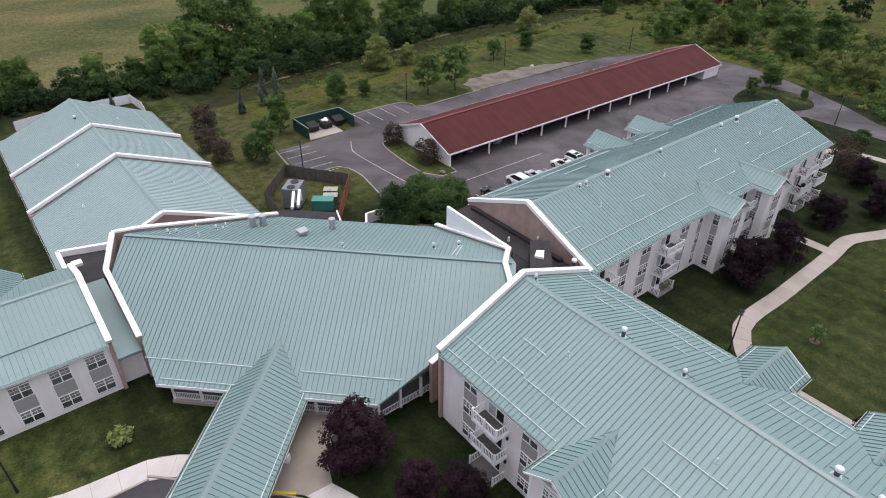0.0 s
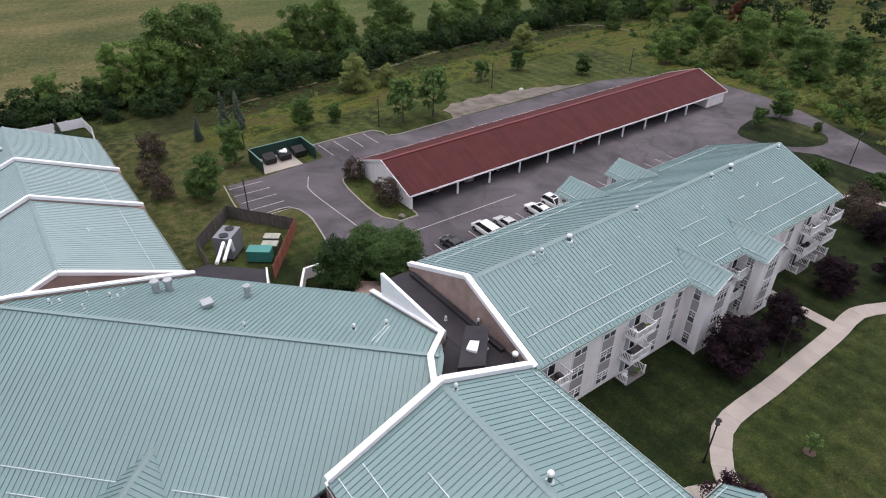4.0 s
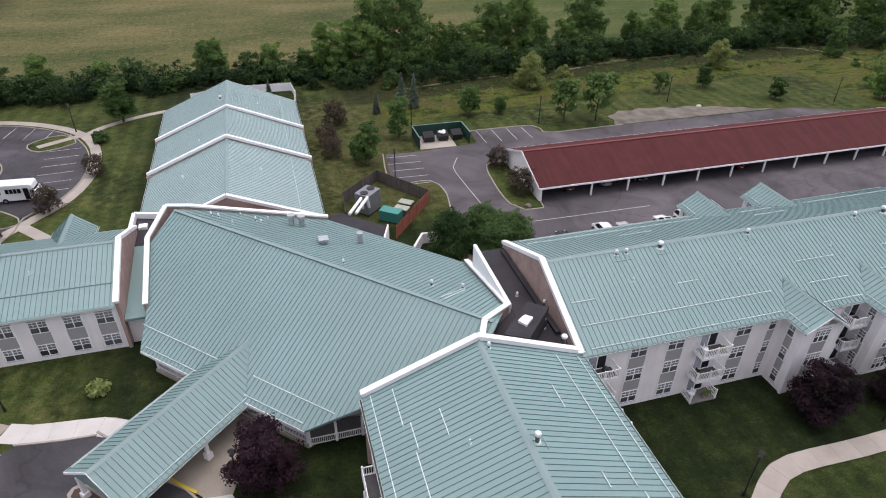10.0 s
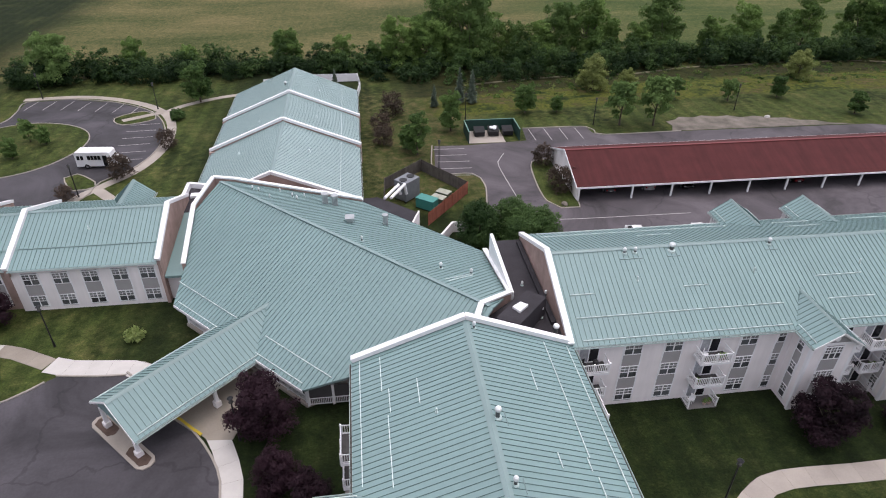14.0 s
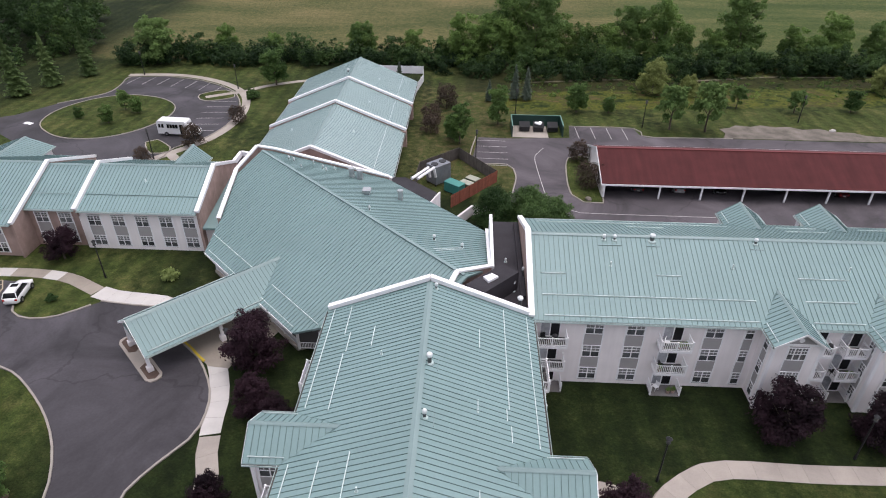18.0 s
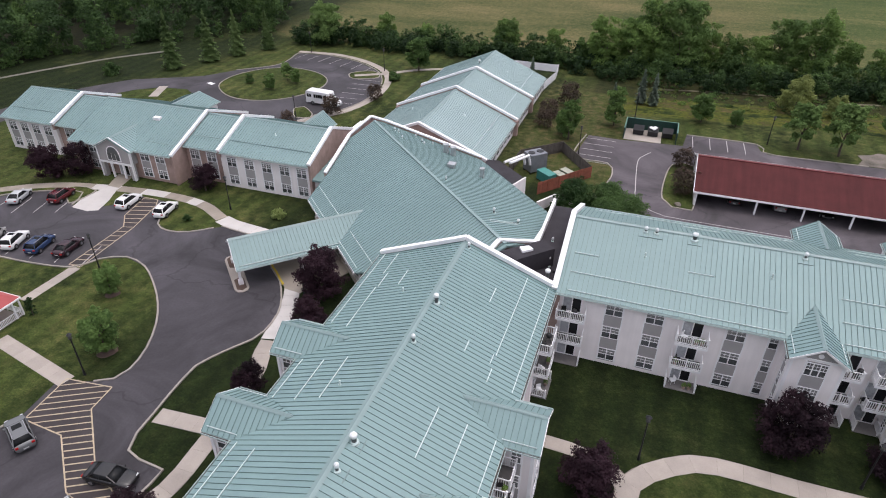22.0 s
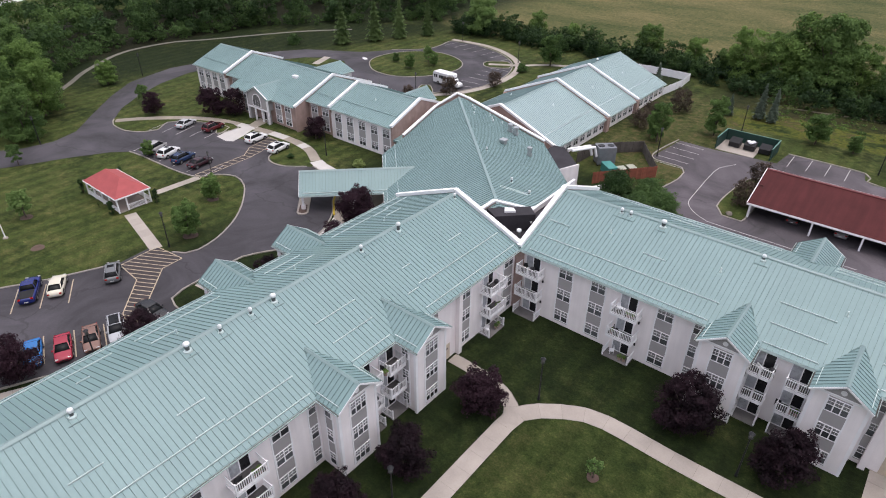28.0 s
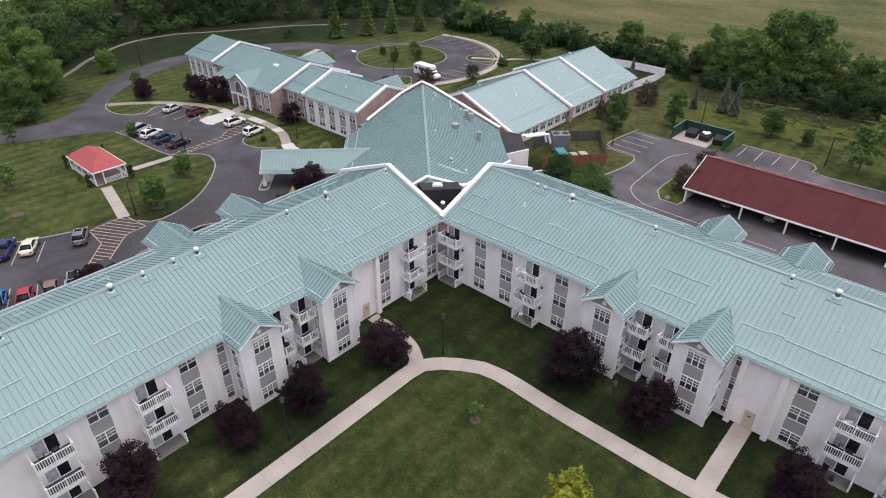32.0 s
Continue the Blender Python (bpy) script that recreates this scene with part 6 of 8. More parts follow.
def leaf_arrays(blobs, n, size, rng, droop=0.0):
    """n leaf clumps spread over the shells of some ellipsoids (x, y, z, rx, ry, rz)."""
    b = np.array(blobs, float)
    w = (b[:, 3] * b[:, 4]) ** 0.9
    k = rng.choice(len(b), n, p=w / w.sum())
    d = rng.normal(size=(n, 3))
    d /= np.linalg.norm(d, axis=1)[:, None]
    d[:, 2] = np.where(d[:, 2] < -0.4, -d[:, 2], d[:, 2])
    r = rng.uniform(0.2, 1.0, n) ** 0.4 * rng.choice([1.0, 1.0, 1.08, 1.22], n)
    c = b[k, :3] + d * b[k, 3:] * r[:, None]
    nrm = d + rng.normal(scale=0.38, size=(n, 3)) + np.array([0, 0, 0.3])
    nrm /= np.linalg.norm(nrm, axis=1)[:, None]
    t = np.cross(nrm, rng.normal(size=(n, 3)))
    t /= np.linalg.norm(t, axis=1)[:, None]
    s = np.cross(nrm, t)
    sz = size * rng.uniform(0.6, 1.35, n)[:, None]
    v = np.stack([c - t * sz * 0.5 - s * sz * 0.45, c - t * sz * 0.5 + s * sz * 0.45, c + t * sz * 0.7 - nrm * sz * 0.1], 1)
    return v.reshape(-1, 3)


def leaf_mesh(name, v, material, k=3):
    """Loose leaves of k corners each as one mesh."""
    me = bpy.data.meshes.new(name)
    n = len(v) // k
    me.vertices.add(len(v))
    me.vertices.foreach_set("co", v.astype(np.float32).ravel())
    me.loops.add(len(v))
    me.loops.foreach_set("vertex_index", np.arange(len(v), dtype=np.int32))
    me.polygons.add(n)
    me.polygons.foreach_set("loop_start", np.arange(0, len(v), k, dtype=np.int32))
    me.update(calc_edges=True)
    me.materials.append(material)
    return me


def crown_blobs(rng, r, h, z0, n=26):
    """Boughs with smaller lumps on them, which make up one uneven crown of radius r between z0 and z0 + h."""
    out = []
    for i in range(n):
        a = rng.uniform(0, 2 * math.pi)
        u = rng.uniform(0.05, 0.92)
        z = z0 + h * u
        wide = math.sin(math.pi * (0.16 + 0.76 * u ** 0.85)) ** 0.6
        reach = r * 0.78 * wide * rng.uniform(0.12, 1.0) ** 0.5
        q = r * rng.uniform(0.16, 0.34)
        x, y = reach * math.cos(a), reach * math.sin(a)
        out.append((x, y, z, q, q, q * rng.uniform(0.6, 0.95)))
        for j in range(2):
            d = rng.normal(size=3)
            d /= np.linalg.norm(d)
            k = q * rng.uniform(0.35, 0.6)
            out.append((x + d[0] * q, y + d[1] * q, z + abs(d[2]) * q * 0.9, k, k, k * 0.8))
    out.append((0, 0, z0 + h * 0.46, r * 0.55, r * 0.55, h * 0.36))
    return out


def trunk_mesh(rng, h, r, reach, top):
    bm = bmesh.new()
    p = Vector((0, 0, -0.15))
    for i in range(4):
        q = Vector((rng.normal() * 0.05 * h * 0.3, rng.normal() * 0.05 * h * 0.3, h * (i + 1) / 4))
        tube(bm, p, q, r * (1 - 0.2 * i), r * (1 - 0.2 * (i + 1)), 7)
        p = q
    for i in range(6):
        a = 2 * math.pi * i / 6 + rng.uniform(-0.4, 0.4)
        z = h * rng.uniform(0.45, 1.0)
        tube(bm, (0, 0, z), (reach * math.cos(a), reach * math.sin(a), z + (top - z) * rng.uniform(0.3, 0.7)), r * 0.4, r * 0.1, 5)
    return data_of("trunk", bm, M_BARK)


def tree_kind(name, label, category, leaf, r, h, z0, n, size, seed, group="", lumps=40):
    """One tree at the origin: a tapered trunk with limbs, and a crown of leaf clumps."""
    rng = np.random.default_rng(seed)
    t = thing(name, label, category, group)
    part("trunk", trunk_mesh(rng, z0 + h * 0.45, 0.045 * r + 0.05, r * 0.6, z0 + h), None, t)
    part("crown", leaf_mesh("crown", leaf_arrays(crown_blobs(rng, r, h, z0, lumps), n, size, rng), leaf), None, t)
    return t


def plant(proto, spots, seed=1, spread=0.16):
    """The first spot takes the tree itself, the others take copies."""
    rng = random.Random(seed)
    for i, s in enumerate(spots):
        k = (s[2] if len(s) > 2 else 1.0) * rng.uniform(1 - spread, 1 + spread)
        m = pose(s[0], s[1], 0, 0, 0, rng.uniform(0, 360)) @ Matrix.Diagonal((k, k, k * rng.uniform(0.92, 1.08), 1))
        o = proto if i == 0 else copy_thing(proto, Matrix())
        o.matrix_basis = m


plum = tree_kind("plum_tree", "dark purple-leaved tree on the lawn", "tree", L_PLUM, 2.6, 4.6, 0.3, 14000, 0.15, 11, "purple-leaved trees", 55)
plum2 = tree_kind("plum_tree", "dark purple-leaved tree on the lawn", "tree", L_PLUM, 2.8, 5.0, 0.3, 15000, 0.15, 12, "purple-leaved trees", 55)
plant(plum, [(50.9, 14.8, 0.95), (48.9, -1.9), (76.2, 24.8), (89.4, 25.6), (17.6, 14.6, 0.75), (-42.0, 45.6, 1.0), (-15.0, 50.6, 0.95), (21.0, 22.8, 1.0)], 2)
plant(plum2, [(50.3, 4.5, 1.0), (67.7, 25.3, 1.12), (106, 27.6), (47.4, -11), (16.2, 31.6, 1.05), (18.2, 25.4, 0.85), (19.0, -2.0, 0.98), (-51.6, 37.8, 0.95), (-38.2, 48.4, 1.0), (11.9, -12.6, 0.9), (98, 22, 0.9)], 3)
maple = tree_kind("maple_tree", "young green tree in the mown grass", "tree", L_GREEN2, 2.3, 5.0, 0.8, 9000, 0.21, 21, "young green trees")
maple2 = tree_kind("ash_tree", "young light green tree in the mown grass", "tree", L_LIGHT, 2.2, 5.2, 1.0, 7000, 0.21, 22, "young green trees")
plant(maple, [(-0.9, 14.9, 1.05), (-8.2, 23.4, 0.85), (60.1, 110.3, 0.95), (118, 114), (128.6, 102.8, 1.0), (-6.7, 123.6, 1.25), (-31.9, 25.7, 0.5), (66.7, 110, 0.6), (-33, 97.8, 0.6), (-40, 100, 0.45), (-29.8, 103.6, 0.6), (140.2, 60.2, 0.95), (138.6, 52.0, 0.35)], 4)
plant(maple2, [(77.2, 101.8, 1.4), (83.8, 100.9, 1.4), (94.5, 114.7, 0.95), (105.8, 112.7, 0.85), (-33, 105, 0.75), (-24.5, 2.0, 0.8), (-45.6, 8.9, 0.7), (-60.4, 40.2, 0.8), (131.2, 59.9, 0.75)], 5)
pine = tree_kind("pine_tree", "dark green pine in the mown grass", "tree", L_GREEN2, 2.1, 6.6, 0.5, 8000, 0.2, 31, "dark pines")
plant(pine, [(36.2, 92.0, 1.1), (43.6, 102.4, 1.25), (34.5, 94.5, 0.75)], 6)
willow = tree_kind("willow_tree", "rounded pale green willow in the meadow", "tree", L_PALE, 3.2, 5.6, 0.2, 12000, 0.19, 41)
plant(willow, [(78.9, 123.6, 1.3), (86.4, 122.4, 0.9), (131.0, 126.4, 1.35), (161.2, 86.3, 1.35), (155.7, 50.5, 1.0), (156.2, 46.0, 0.9), (159.0, 57.0, 0.8), (166, 50, 1.1)], 7)
lime = tree_kind("golden_tree", "bright yellow-green young tree in the courtyard", "tree", L_LIME, 1.6, 2.9, 0.9, 1800, 0.24, 51)
plant(lime, [(76.2, 10.8, 1.5)], 8, 0.0)
sapling = tree_kind("sapling", "thin young tree with sparse leaves in a mulch ring", "tree", L_LIGHT, 0.9, 1.7, 0.6, 260, 0.2, 52)
plant(sapling, [(63.6, 14.6)], 9, 0.0)
bronze = tree_kind("bronze_shrub", "dull purple-brown shrub in the grass", "shrub", L_BROWN, 2.9, 4.2, 0.2, 2400, 0.24, 61, "brown shrubs", 60)
plant(bronze, [(33.0, 111.4), (30.6, 97.0, 0.85), (30.4, 102.8, 0.8), (57.0, 85.6, 0.8), (57.3, 76.0, 0.75), (109, 31, 0.9), (113, 33, 0.9), (-7.8, 99.9, 0.7), (-12.3, 88.3, 0.75), (-18.4, 81.0, 0.7)], 10)
shrub = tree_kind("round_shrub", "rounded dark green evergreen shrub", "shrub", L_DEEP, 3.2, 5.2, 0.0, 20000, 0.17, 71, "big evergreen shrubs", 90)
plant(shrub, [(41.9, 62.0, 1.0), (46.6, 63.0, 1.0), (49.8, 60.2, 1.0), (47.2, 59.6, 0.95)], 11, 0.05)
bush = tree_kind("low_bush", "low rounded green bush beside the path", "shrub", L_DEEP, 1.4, 1.6, 0.0, 2200, 0.2, 72, "low bushes")
plant(bush, [(-9.2, 113.9, 1.2), (-75.5, 94.5, 1.9), (-95, 36, 1.6), (-11.5, 41.6, 0.5), (41.0, 66.0, 0.6), (52.5, 57.5, 0.7), (121.4, 43.0, 1.7), (124.6, 35.0, 1.5), (104, 36, 1.1)], 12)
pale_bush = tree_kind("pale_bush", "pale yellow-green leafy bush in the lawn", "shrub", leaf_mat("yellowish_leaves", (0.14, 0.20, 0.05), (0.30, 0.36, 0.13)), 1.0, 0.9, 0.0, 800, 0.2, 73)
plant(pale_bush, [(0.8, 46.8, 1.2)], 13, 0.0)


def conifer(seed, h, r, leaf, n):
    rng = np.random.default_rng(seed)
    t = thing("spruce_tree", "tall pointed spruce with drooping tiers", "tree", "spruces")
    bm = bmesh.new()
    tube(bm, (0, 0, -0.1), (0, 0, h * 0.97), 0.16, 0.02, 7)
    part("trunk", data_of("trunk", bm, M_BARK), None, t)
    z = h * (1 - np.sqrt(rng.uniform(0.0, 0.95, n)))
    tier = 0.75 + 0.25 * np.cos(z * 2 * np.pi / (h / 11))
    rr = r * (1 - z / h) ** 0.85 * tier * rng.uniform(0.35, 1.05, n)
    a = rng.uniform(0, 2 * np.pi, n)
    lobe = 0.8 + 0.2 * np.sin(a * 5 + z * 3)
    c = np.stack([rr * lobe * np.cos(a), rr * lobe * np.sin(a), 0.3 + z - rr * 0.22], 1)
    t1 = np.stack([np.cos(a), np.sin(a), np.full(n, -0.35)], 1)
    s1 = np.stack([-np.sin(a), np.cos(a), rng.normal(scale=0.4, size=n)], 1)
    sz = 0.36 * rng.uniform(0.6, 1.3, n)[:, None]
    v = np.stack([c - t1 * sz * 0.7, c - s1 * sz * 0.4, c + t1 * sz * 0.7, c + s1 * sz * 0.4], 1).reshape(-1, 3)
    part("crown", leaf_mesh("crown", v, leaf, 4), None, t)
    return t


L_FIR = leaf_mat("fresh_green_needles", (0.050, 0.092, 0.028), (0.150, 0.220, 0.075))
plant(conifer(81, 13.0, 3.3, L_FIR, 6500), [(-64.8, 103.7, 1.05), (-60.3, 112.6, 1.0), (-57.0, 119.8, 0.9), (-52.6, 127.6, 0.8)], 14, 0.03)
lone = tree_kind("meadow_ash", "tall light green tree with an open crown at the field edge", "tree", L_LIGHT, 5.2, 9.0, 1.6, 12000, 0.3, 96)
plant(lone, [(-40.2, 138.5, 1.0)], 17, 0.0)
plant(conifer(82, 6.6, 1.6, L_SPRUCE, 2000), [(47.6, 117.6), (42.0, 115.8, 0.8), (50.2, 117.2, 0.95), (21.5, 126.5, 0.75)], 15, 0.08)

# field hedgerow: separate trees along the field edge
hedge = [tree_kind("hedgerow_tree", "broad leafy tree at the field and lawn edge", "tree", (L_GREEN, L_GREEN2)[i % 3 == 2], 5.0, 10.5 + 0.9 * i, 0.1, 19000, 0.29, 91 + i, "hedgerow trees", 55) for i in range(4)]
R = random.Random(21)
spots = [[] for _ in hedge]
for i, (x, y, k) in enumerate(((9.6, 148, 0.85), (23, 145, 0.75), (31, 144, 0.6), (36, 142, 0.9), (43, 144, 1.1), (48, 147, 1.45), (54, 144, 1.3), (60, 147, 0.9), (66, 148, 0.8), (72, 146, 0.95), (77, 148, 1.2), (84, 145, 1.1), (92, 150, 0.8), (99, 148, 0.75), (107, 152, 1.3), (118, 146, 0.7), (125, 148, 0.75), (131, 152, 1.0), (141, 150, 0.85), (150, 154, 0.95), (163, 150, 1.2), (172, 145, 1.3), (184, 150, 1.2), (196, 144, 1.3),
                               (-13, 146, 0.5), (-26, 148, 0.6), (168, 127.5, 0.55), (188, 126, 1.0), (182, 108, 0.8), (167.5, 84.3, 1.05), (168.6, 70.1, 1.1), (152.4, 97, 0.55), (163.5, 99.2, 0.6), (190, 86, 0.9), (178.4, 65.4, 0.8), (176, 100, 0.55), (186, 40, 0.9), (206, 48, 1.1), (204, 20, 1.0), (178, 18, 0.7), (210, 130, 1.3), (-68.0, 22.6, 0.95), (-56.5, 14.5, 0.9), (-64, 15, 1.0), (-78.8, 41.1, 0.5), (-74, 24, 1.05), (-82.2, 24.5, 1.1))):
    spots[i % 4].append((x, y, k))
for i, h in enumerate(hedge):
    plant(h, spots[i], 30 + i, 0.1)


def thicket(name, label, spots, leaf, n, size, seed):
    """Many crowns too close to count, as one mass of leaf clumps."""
    rng = np.random.default_rng(seed)
    arr = []
    for x, y, r, h in spots:
        v = leaf_arrays(crown_blobs(rng, r, h, -0.3 if h < 5 else 0.2, 16), max(60, int(n * r * r / 16)), size, rng)
        arr.append(v + np.array([x, y, 0]))
    return tagged(part(name, leaf_mesh(name, np.concatenate(arr), leaf), None), label, "trees" if "wood" in name else "shrubs", kind="stuff")


FOOT_X = [-60, -20, 20, 34, 48, 70, 91, 108, 125, 160, 180, 200]
FOOT_Y = [136, 136, 140, 134, 129, 129, 133.5, 136.5, 137, 138.5, 133, 130]
sp = []
for i in range(330):
    x = -50 + 250 * (i + R.uniform(-0.5, 0.5)) / 330
    foot = np.interp(x, FOOT_X, FOOT_Y)
    y = foot + R.uniform(0.0, max(5.0, 146 - foot))
    sp.append((x, y, R.uniform(2.0, 3.6), R.uniform(2.4, 5.8)))
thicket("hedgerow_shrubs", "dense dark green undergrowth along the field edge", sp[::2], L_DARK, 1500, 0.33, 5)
thicket("hedgerow_shrubs", "dense leafy green undergrowth along the field edge", [(x, y + 1.0, r, h * 1.2) for x, y, r, h in sp[1::2]], L_DEEP, 1500, 0.33, 15)
sp = []
for i in range(420):
    x = R.uniform(48, 190)
    y = 121 + R.uniform(-2, 15) + 0.05 * (x - 60)
    sp.append((x, y, R.uniform(0.5, 1.5), R.uniform(0.3, 0.9)))
thicket("meadow_shrubs", "tall weeds and low scrub in the rough meadow", sp[::3], L_GREEN, 900, 0.22, 6)
thicket("meadow_shrubs", "tall dark weeds in the rough meadow", sp[1::3], L_DEEP, 900, 0.22, 16)
thicket("meadow_shrubs", "yellow-green weeds in the rough meadow", sp[2::3], L_PALE, 500, 0.2, 26)


def wood_spots(n, inside_fn, x0, x1, y0, y1, r, h, seed, gap=3.0):
    q = random.Random(seed)
    out = []
    tries = 0
    while len(out) < n and tries < 60000:
        tries += 1
        x, y = q.uniform(x0, x1), q.uniform(y0, y1)
        if inside_fn(x, y) and all((x - a) ** 2 + (y - b) ** 2 > gap * gap for a, b, *_ in out):
            out.append((x, y, q.uniform(*r), q.uniform(*h)))
    return out


EDGE_Y = [-60, 8, 20, 34, 48, 62, 99, 118, 133, 146, 165, 190]
EDGE_X = [-62, -64, -70, -90, -101, -107, -100, -84, -72, -61, -70, -80]


def west_wood(x, y):
    """Beyond the footpath on the west and north-west."""
    return x < np.interp(y, EDGE_Y, EDGE_X) - 2.0


wood_a = wood_spots(250, west_wood, -185, -40, -50, 185, (4.2, 6.6), (9, 17), 51, 6.6)
wood_a = [q for q in wood_a if not (q[0] < -150 and 38 < q[1] < 76)]
near = [q for q in wood_a if q[1] < 62]
far = [q for q in wood_a if q[1] >= 62]
thicket("west_woods", "deep green mixed woodland beyond the lawns", near[::2] + far[::8], L_GREEN2, 1100, 0.48, 7)
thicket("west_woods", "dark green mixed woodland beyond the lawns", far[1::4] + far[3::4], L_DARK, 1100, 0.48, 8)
thicket("west_woods", "leafy green mixed woodland beyond the lawns", near[1::2] + far[2::4] + far[4::8], L_DEEP, 1100, 0.48, 18)
edge_sh = wood_spots(130, lambda x, y: west_wood(x + 0.5, y) and not west_wood(x + 8, y), -150, -40, -50, 185, (1.6, 3.0), (2.5, 5.0), 52, 2.4)
thicket("woodland_edge_shrubs", "leafy undergrowth at the edge of the wood", edge_sh, L_DEEP, 1200, 0.36, 9)
wood_e = wood_spots(110, lambda x, y: x > 203 or (y < 30 and x > 158), 150, 300, -50, 190, (3.6, 6.0), (8, 15), 53, 6.4)
thicket("east_woods", "dark mixed woodland beyond the scrub", wood_e, L_DARK, 750, 0.58, 10)


def east_scrub(x, y):
    """Overgrown ground outside the bend of the drive."""
    return x > np.interp(y, [30, 41, 46, 54, 60, 70, 78, 85, 100, 118], [137, 141.5, 144.5, 148, 150, 154, 155.5, 157, 154, 166]) and x < 206


scrub = wood_spots(430, east_scrub, 136, 206, 24, 124, (1.1, 2.8), (0.8, 3.0), 54, 2.0)
thicket("east_shrubs", "lush green scrub outside the bend of the drive", scrub[::3], L_GREEN, 1800, 0.28, 11)
thicket("east_shrubs", "pale grey-green scrub outside the bend of the drive", scrub[1::3], L_PALE, 1600, 0.26, 12)
thicket("east_shrubs", "dark green scrub outside the bend of the drive", scrub[2::3], L_GREEN2, 1800, 0.28, 13)
rust = tree_kind("dead_tree", "dying tree with rust-brown leaves at the wood edge", "tree", leaf_mat("rust_brown_leaves", (0.06, 0.02, 0.012), (0.17, 0.06, 0.035)), 3.4, 8.0, 1.0, 5000, 0.34, 95)
plant(rust, [(203.0, 109.0)], 16, 0.0)
# flat pale strip added for the lip of the bank at the hedgerow foot
track = [(50.4, 129.0), (60, 131.0), (70.4, 132.6), (84.7, 134.3), (92.1, 133.6), (108.9, 137.4), (122, 138.2), (137.4, 139.4), (147.8, 139.0), (156.2, 138.6), (164, 136.4), (168.5, 132.0), (171.3, 121.0)]
tagged(part("dirt_track", strip(smooth_line(track, 1.5), 0.9, -0.05, 0.05), M_BANK), "pale strip for the bank lip along the hedgerow", "track", kind="structure")
far_lane = [(-206, 40), (-200, 50), (-200, 62), (-206, 76), (-225, 76), (-225, 40)]
paved("far_lane", far_lane, 0.06, M_NEW, "pale concrete lane beyond the wood", "road", 0.1)
rng = np.random.default_rng(77)
bm = bmesh.new()
bmesh.ops.create_icosphere(bm, subdivisions=2, radius=0.5)
for v in bm.verts:
    v.co = Vector((v.co.x * 1.5, v.co.y, max(-0.1, v.co.z * 0.7))) * float(rng.uniform(0.85, 1.15))
tagged(part("stone", bm, M_NEW, m=pose(109.1, 102.9, 0.05, 0, 0, 20)), "pale boulder in the grass beside the gravel", "stone")
# ---------------------------------------------------------------- lamps
def street_lamp():
    t = thing("street_lamp", "dark green lamp post with a lantern head", "street lamp", "lamp posts of the grounds")
    bm = bmesh.new()
    tube(bm, (0, 0, 0), (0, 0, 0.7), 0.14, 0.11, 10)
    tube(bm, (0, 0, 0.7), (0, 0, 4.9), 0.085, 0.065, 10)
    part("pole", bm, M_DARK, t)
    bm = bmesh.new()
    tube(bm, (0, 0, 4.9), (0, 0, 4.96), 0.2, 0.22, 10)
    part("lantern_base", bm, M_DARK, t)
    bm = bmesh.new()
    tube(bm, (0, 0, 5.4), (0, 0, 5.62), 0.28, 0.04, 10)
    part("lantern_cap", bm, M_DARK, t)
    bm = bmesh.new()
    tube(bm, (0, 0, 4.96), (0, 0, 5.4), 0.14, 0.19, 10)
    part("lantern_glass", bm, mat("smoked_lamp_glass", (0.12, 0.12, 0.115), 0.2, 0, 0.05), t)
    return t


lamp = street_lamp()
for i, (x, y) in enumerate(((54.9, 19.6), (52.3, 1.0), (73.3, 22.9), (-7.5, 46.6), (-17.0, 82.0), (-14.5, 120.2), (47.3, 107.6), (72.0, 102.4), (104.4, 107.4), (39.2, 85.3), (139.8, 97.8), (129.6, 41.6), (14.1, 31.2), (-13.6, 27.0), (-0.3, 11.3), (-79.2, 49.9), (-52.4, 15.2), (-40, 128.9), (16.9, -6.6))):
    o = lamp if i == 0 else copy_thing(lamp, Matrix())
    o.matrix_basis = pose(x, y, 0)


# ---------------------------------------------------------------- vehicles
M_TYRE = mat("tyre_rubber", (0.015, 0.015, 0.016), 0.85, 0, 0.2, 3, 30, 0.1)
M_RIM = mat("alloy_rim", (0.35, 0.35, 0.36), 0.35, 0.8, 0.1, 3, 30, 0)
M_LAMPW = mat("headlamp_lens", (0.6, 0.6, 0.6), 0.15, 0, 0.05, 3, 30, 0)
M_LAMPR = mat("tail_lamp_lens", (0.35, 0.01, 0.01), 0.2, 0, 0.05, 3, 30, 0)
# length, half width, heights of the nose, bonnet, belt, boot and tail; cabin: rear foot, rear top, front top, front foot, roof height
SHAPES = {
    "sedan": (4.6, 0.90, 0.62, 0.88, 0.94, 0.98, 0.72, (-1.80, -0.95, 0.30, 1.15), 1.44),
    "suv": (4.55, 0.92, 0.70, 1.00, 1.06, 1.08, 0.85, (-2.12, -1.72, 0.25, 1.10), 1.68),
    "van": (4.95, 0.96, 0.70, 0.98, 1.08, 1.10, 0.85, (-2.34, -2.05, 0.75, 1.75), 1.76),
    "pickup": (5.4, 0.96, 0.80, 1.06, 1.10, 1.10, 0.95, (-0.75, -0.45, 0.55, 1.25), 1.74),
}
M_ARCH = mat("black_wheel_arch", (0.01, 0.01, 0.011), 0.8, 0, 0.2, 3, 30, 0)


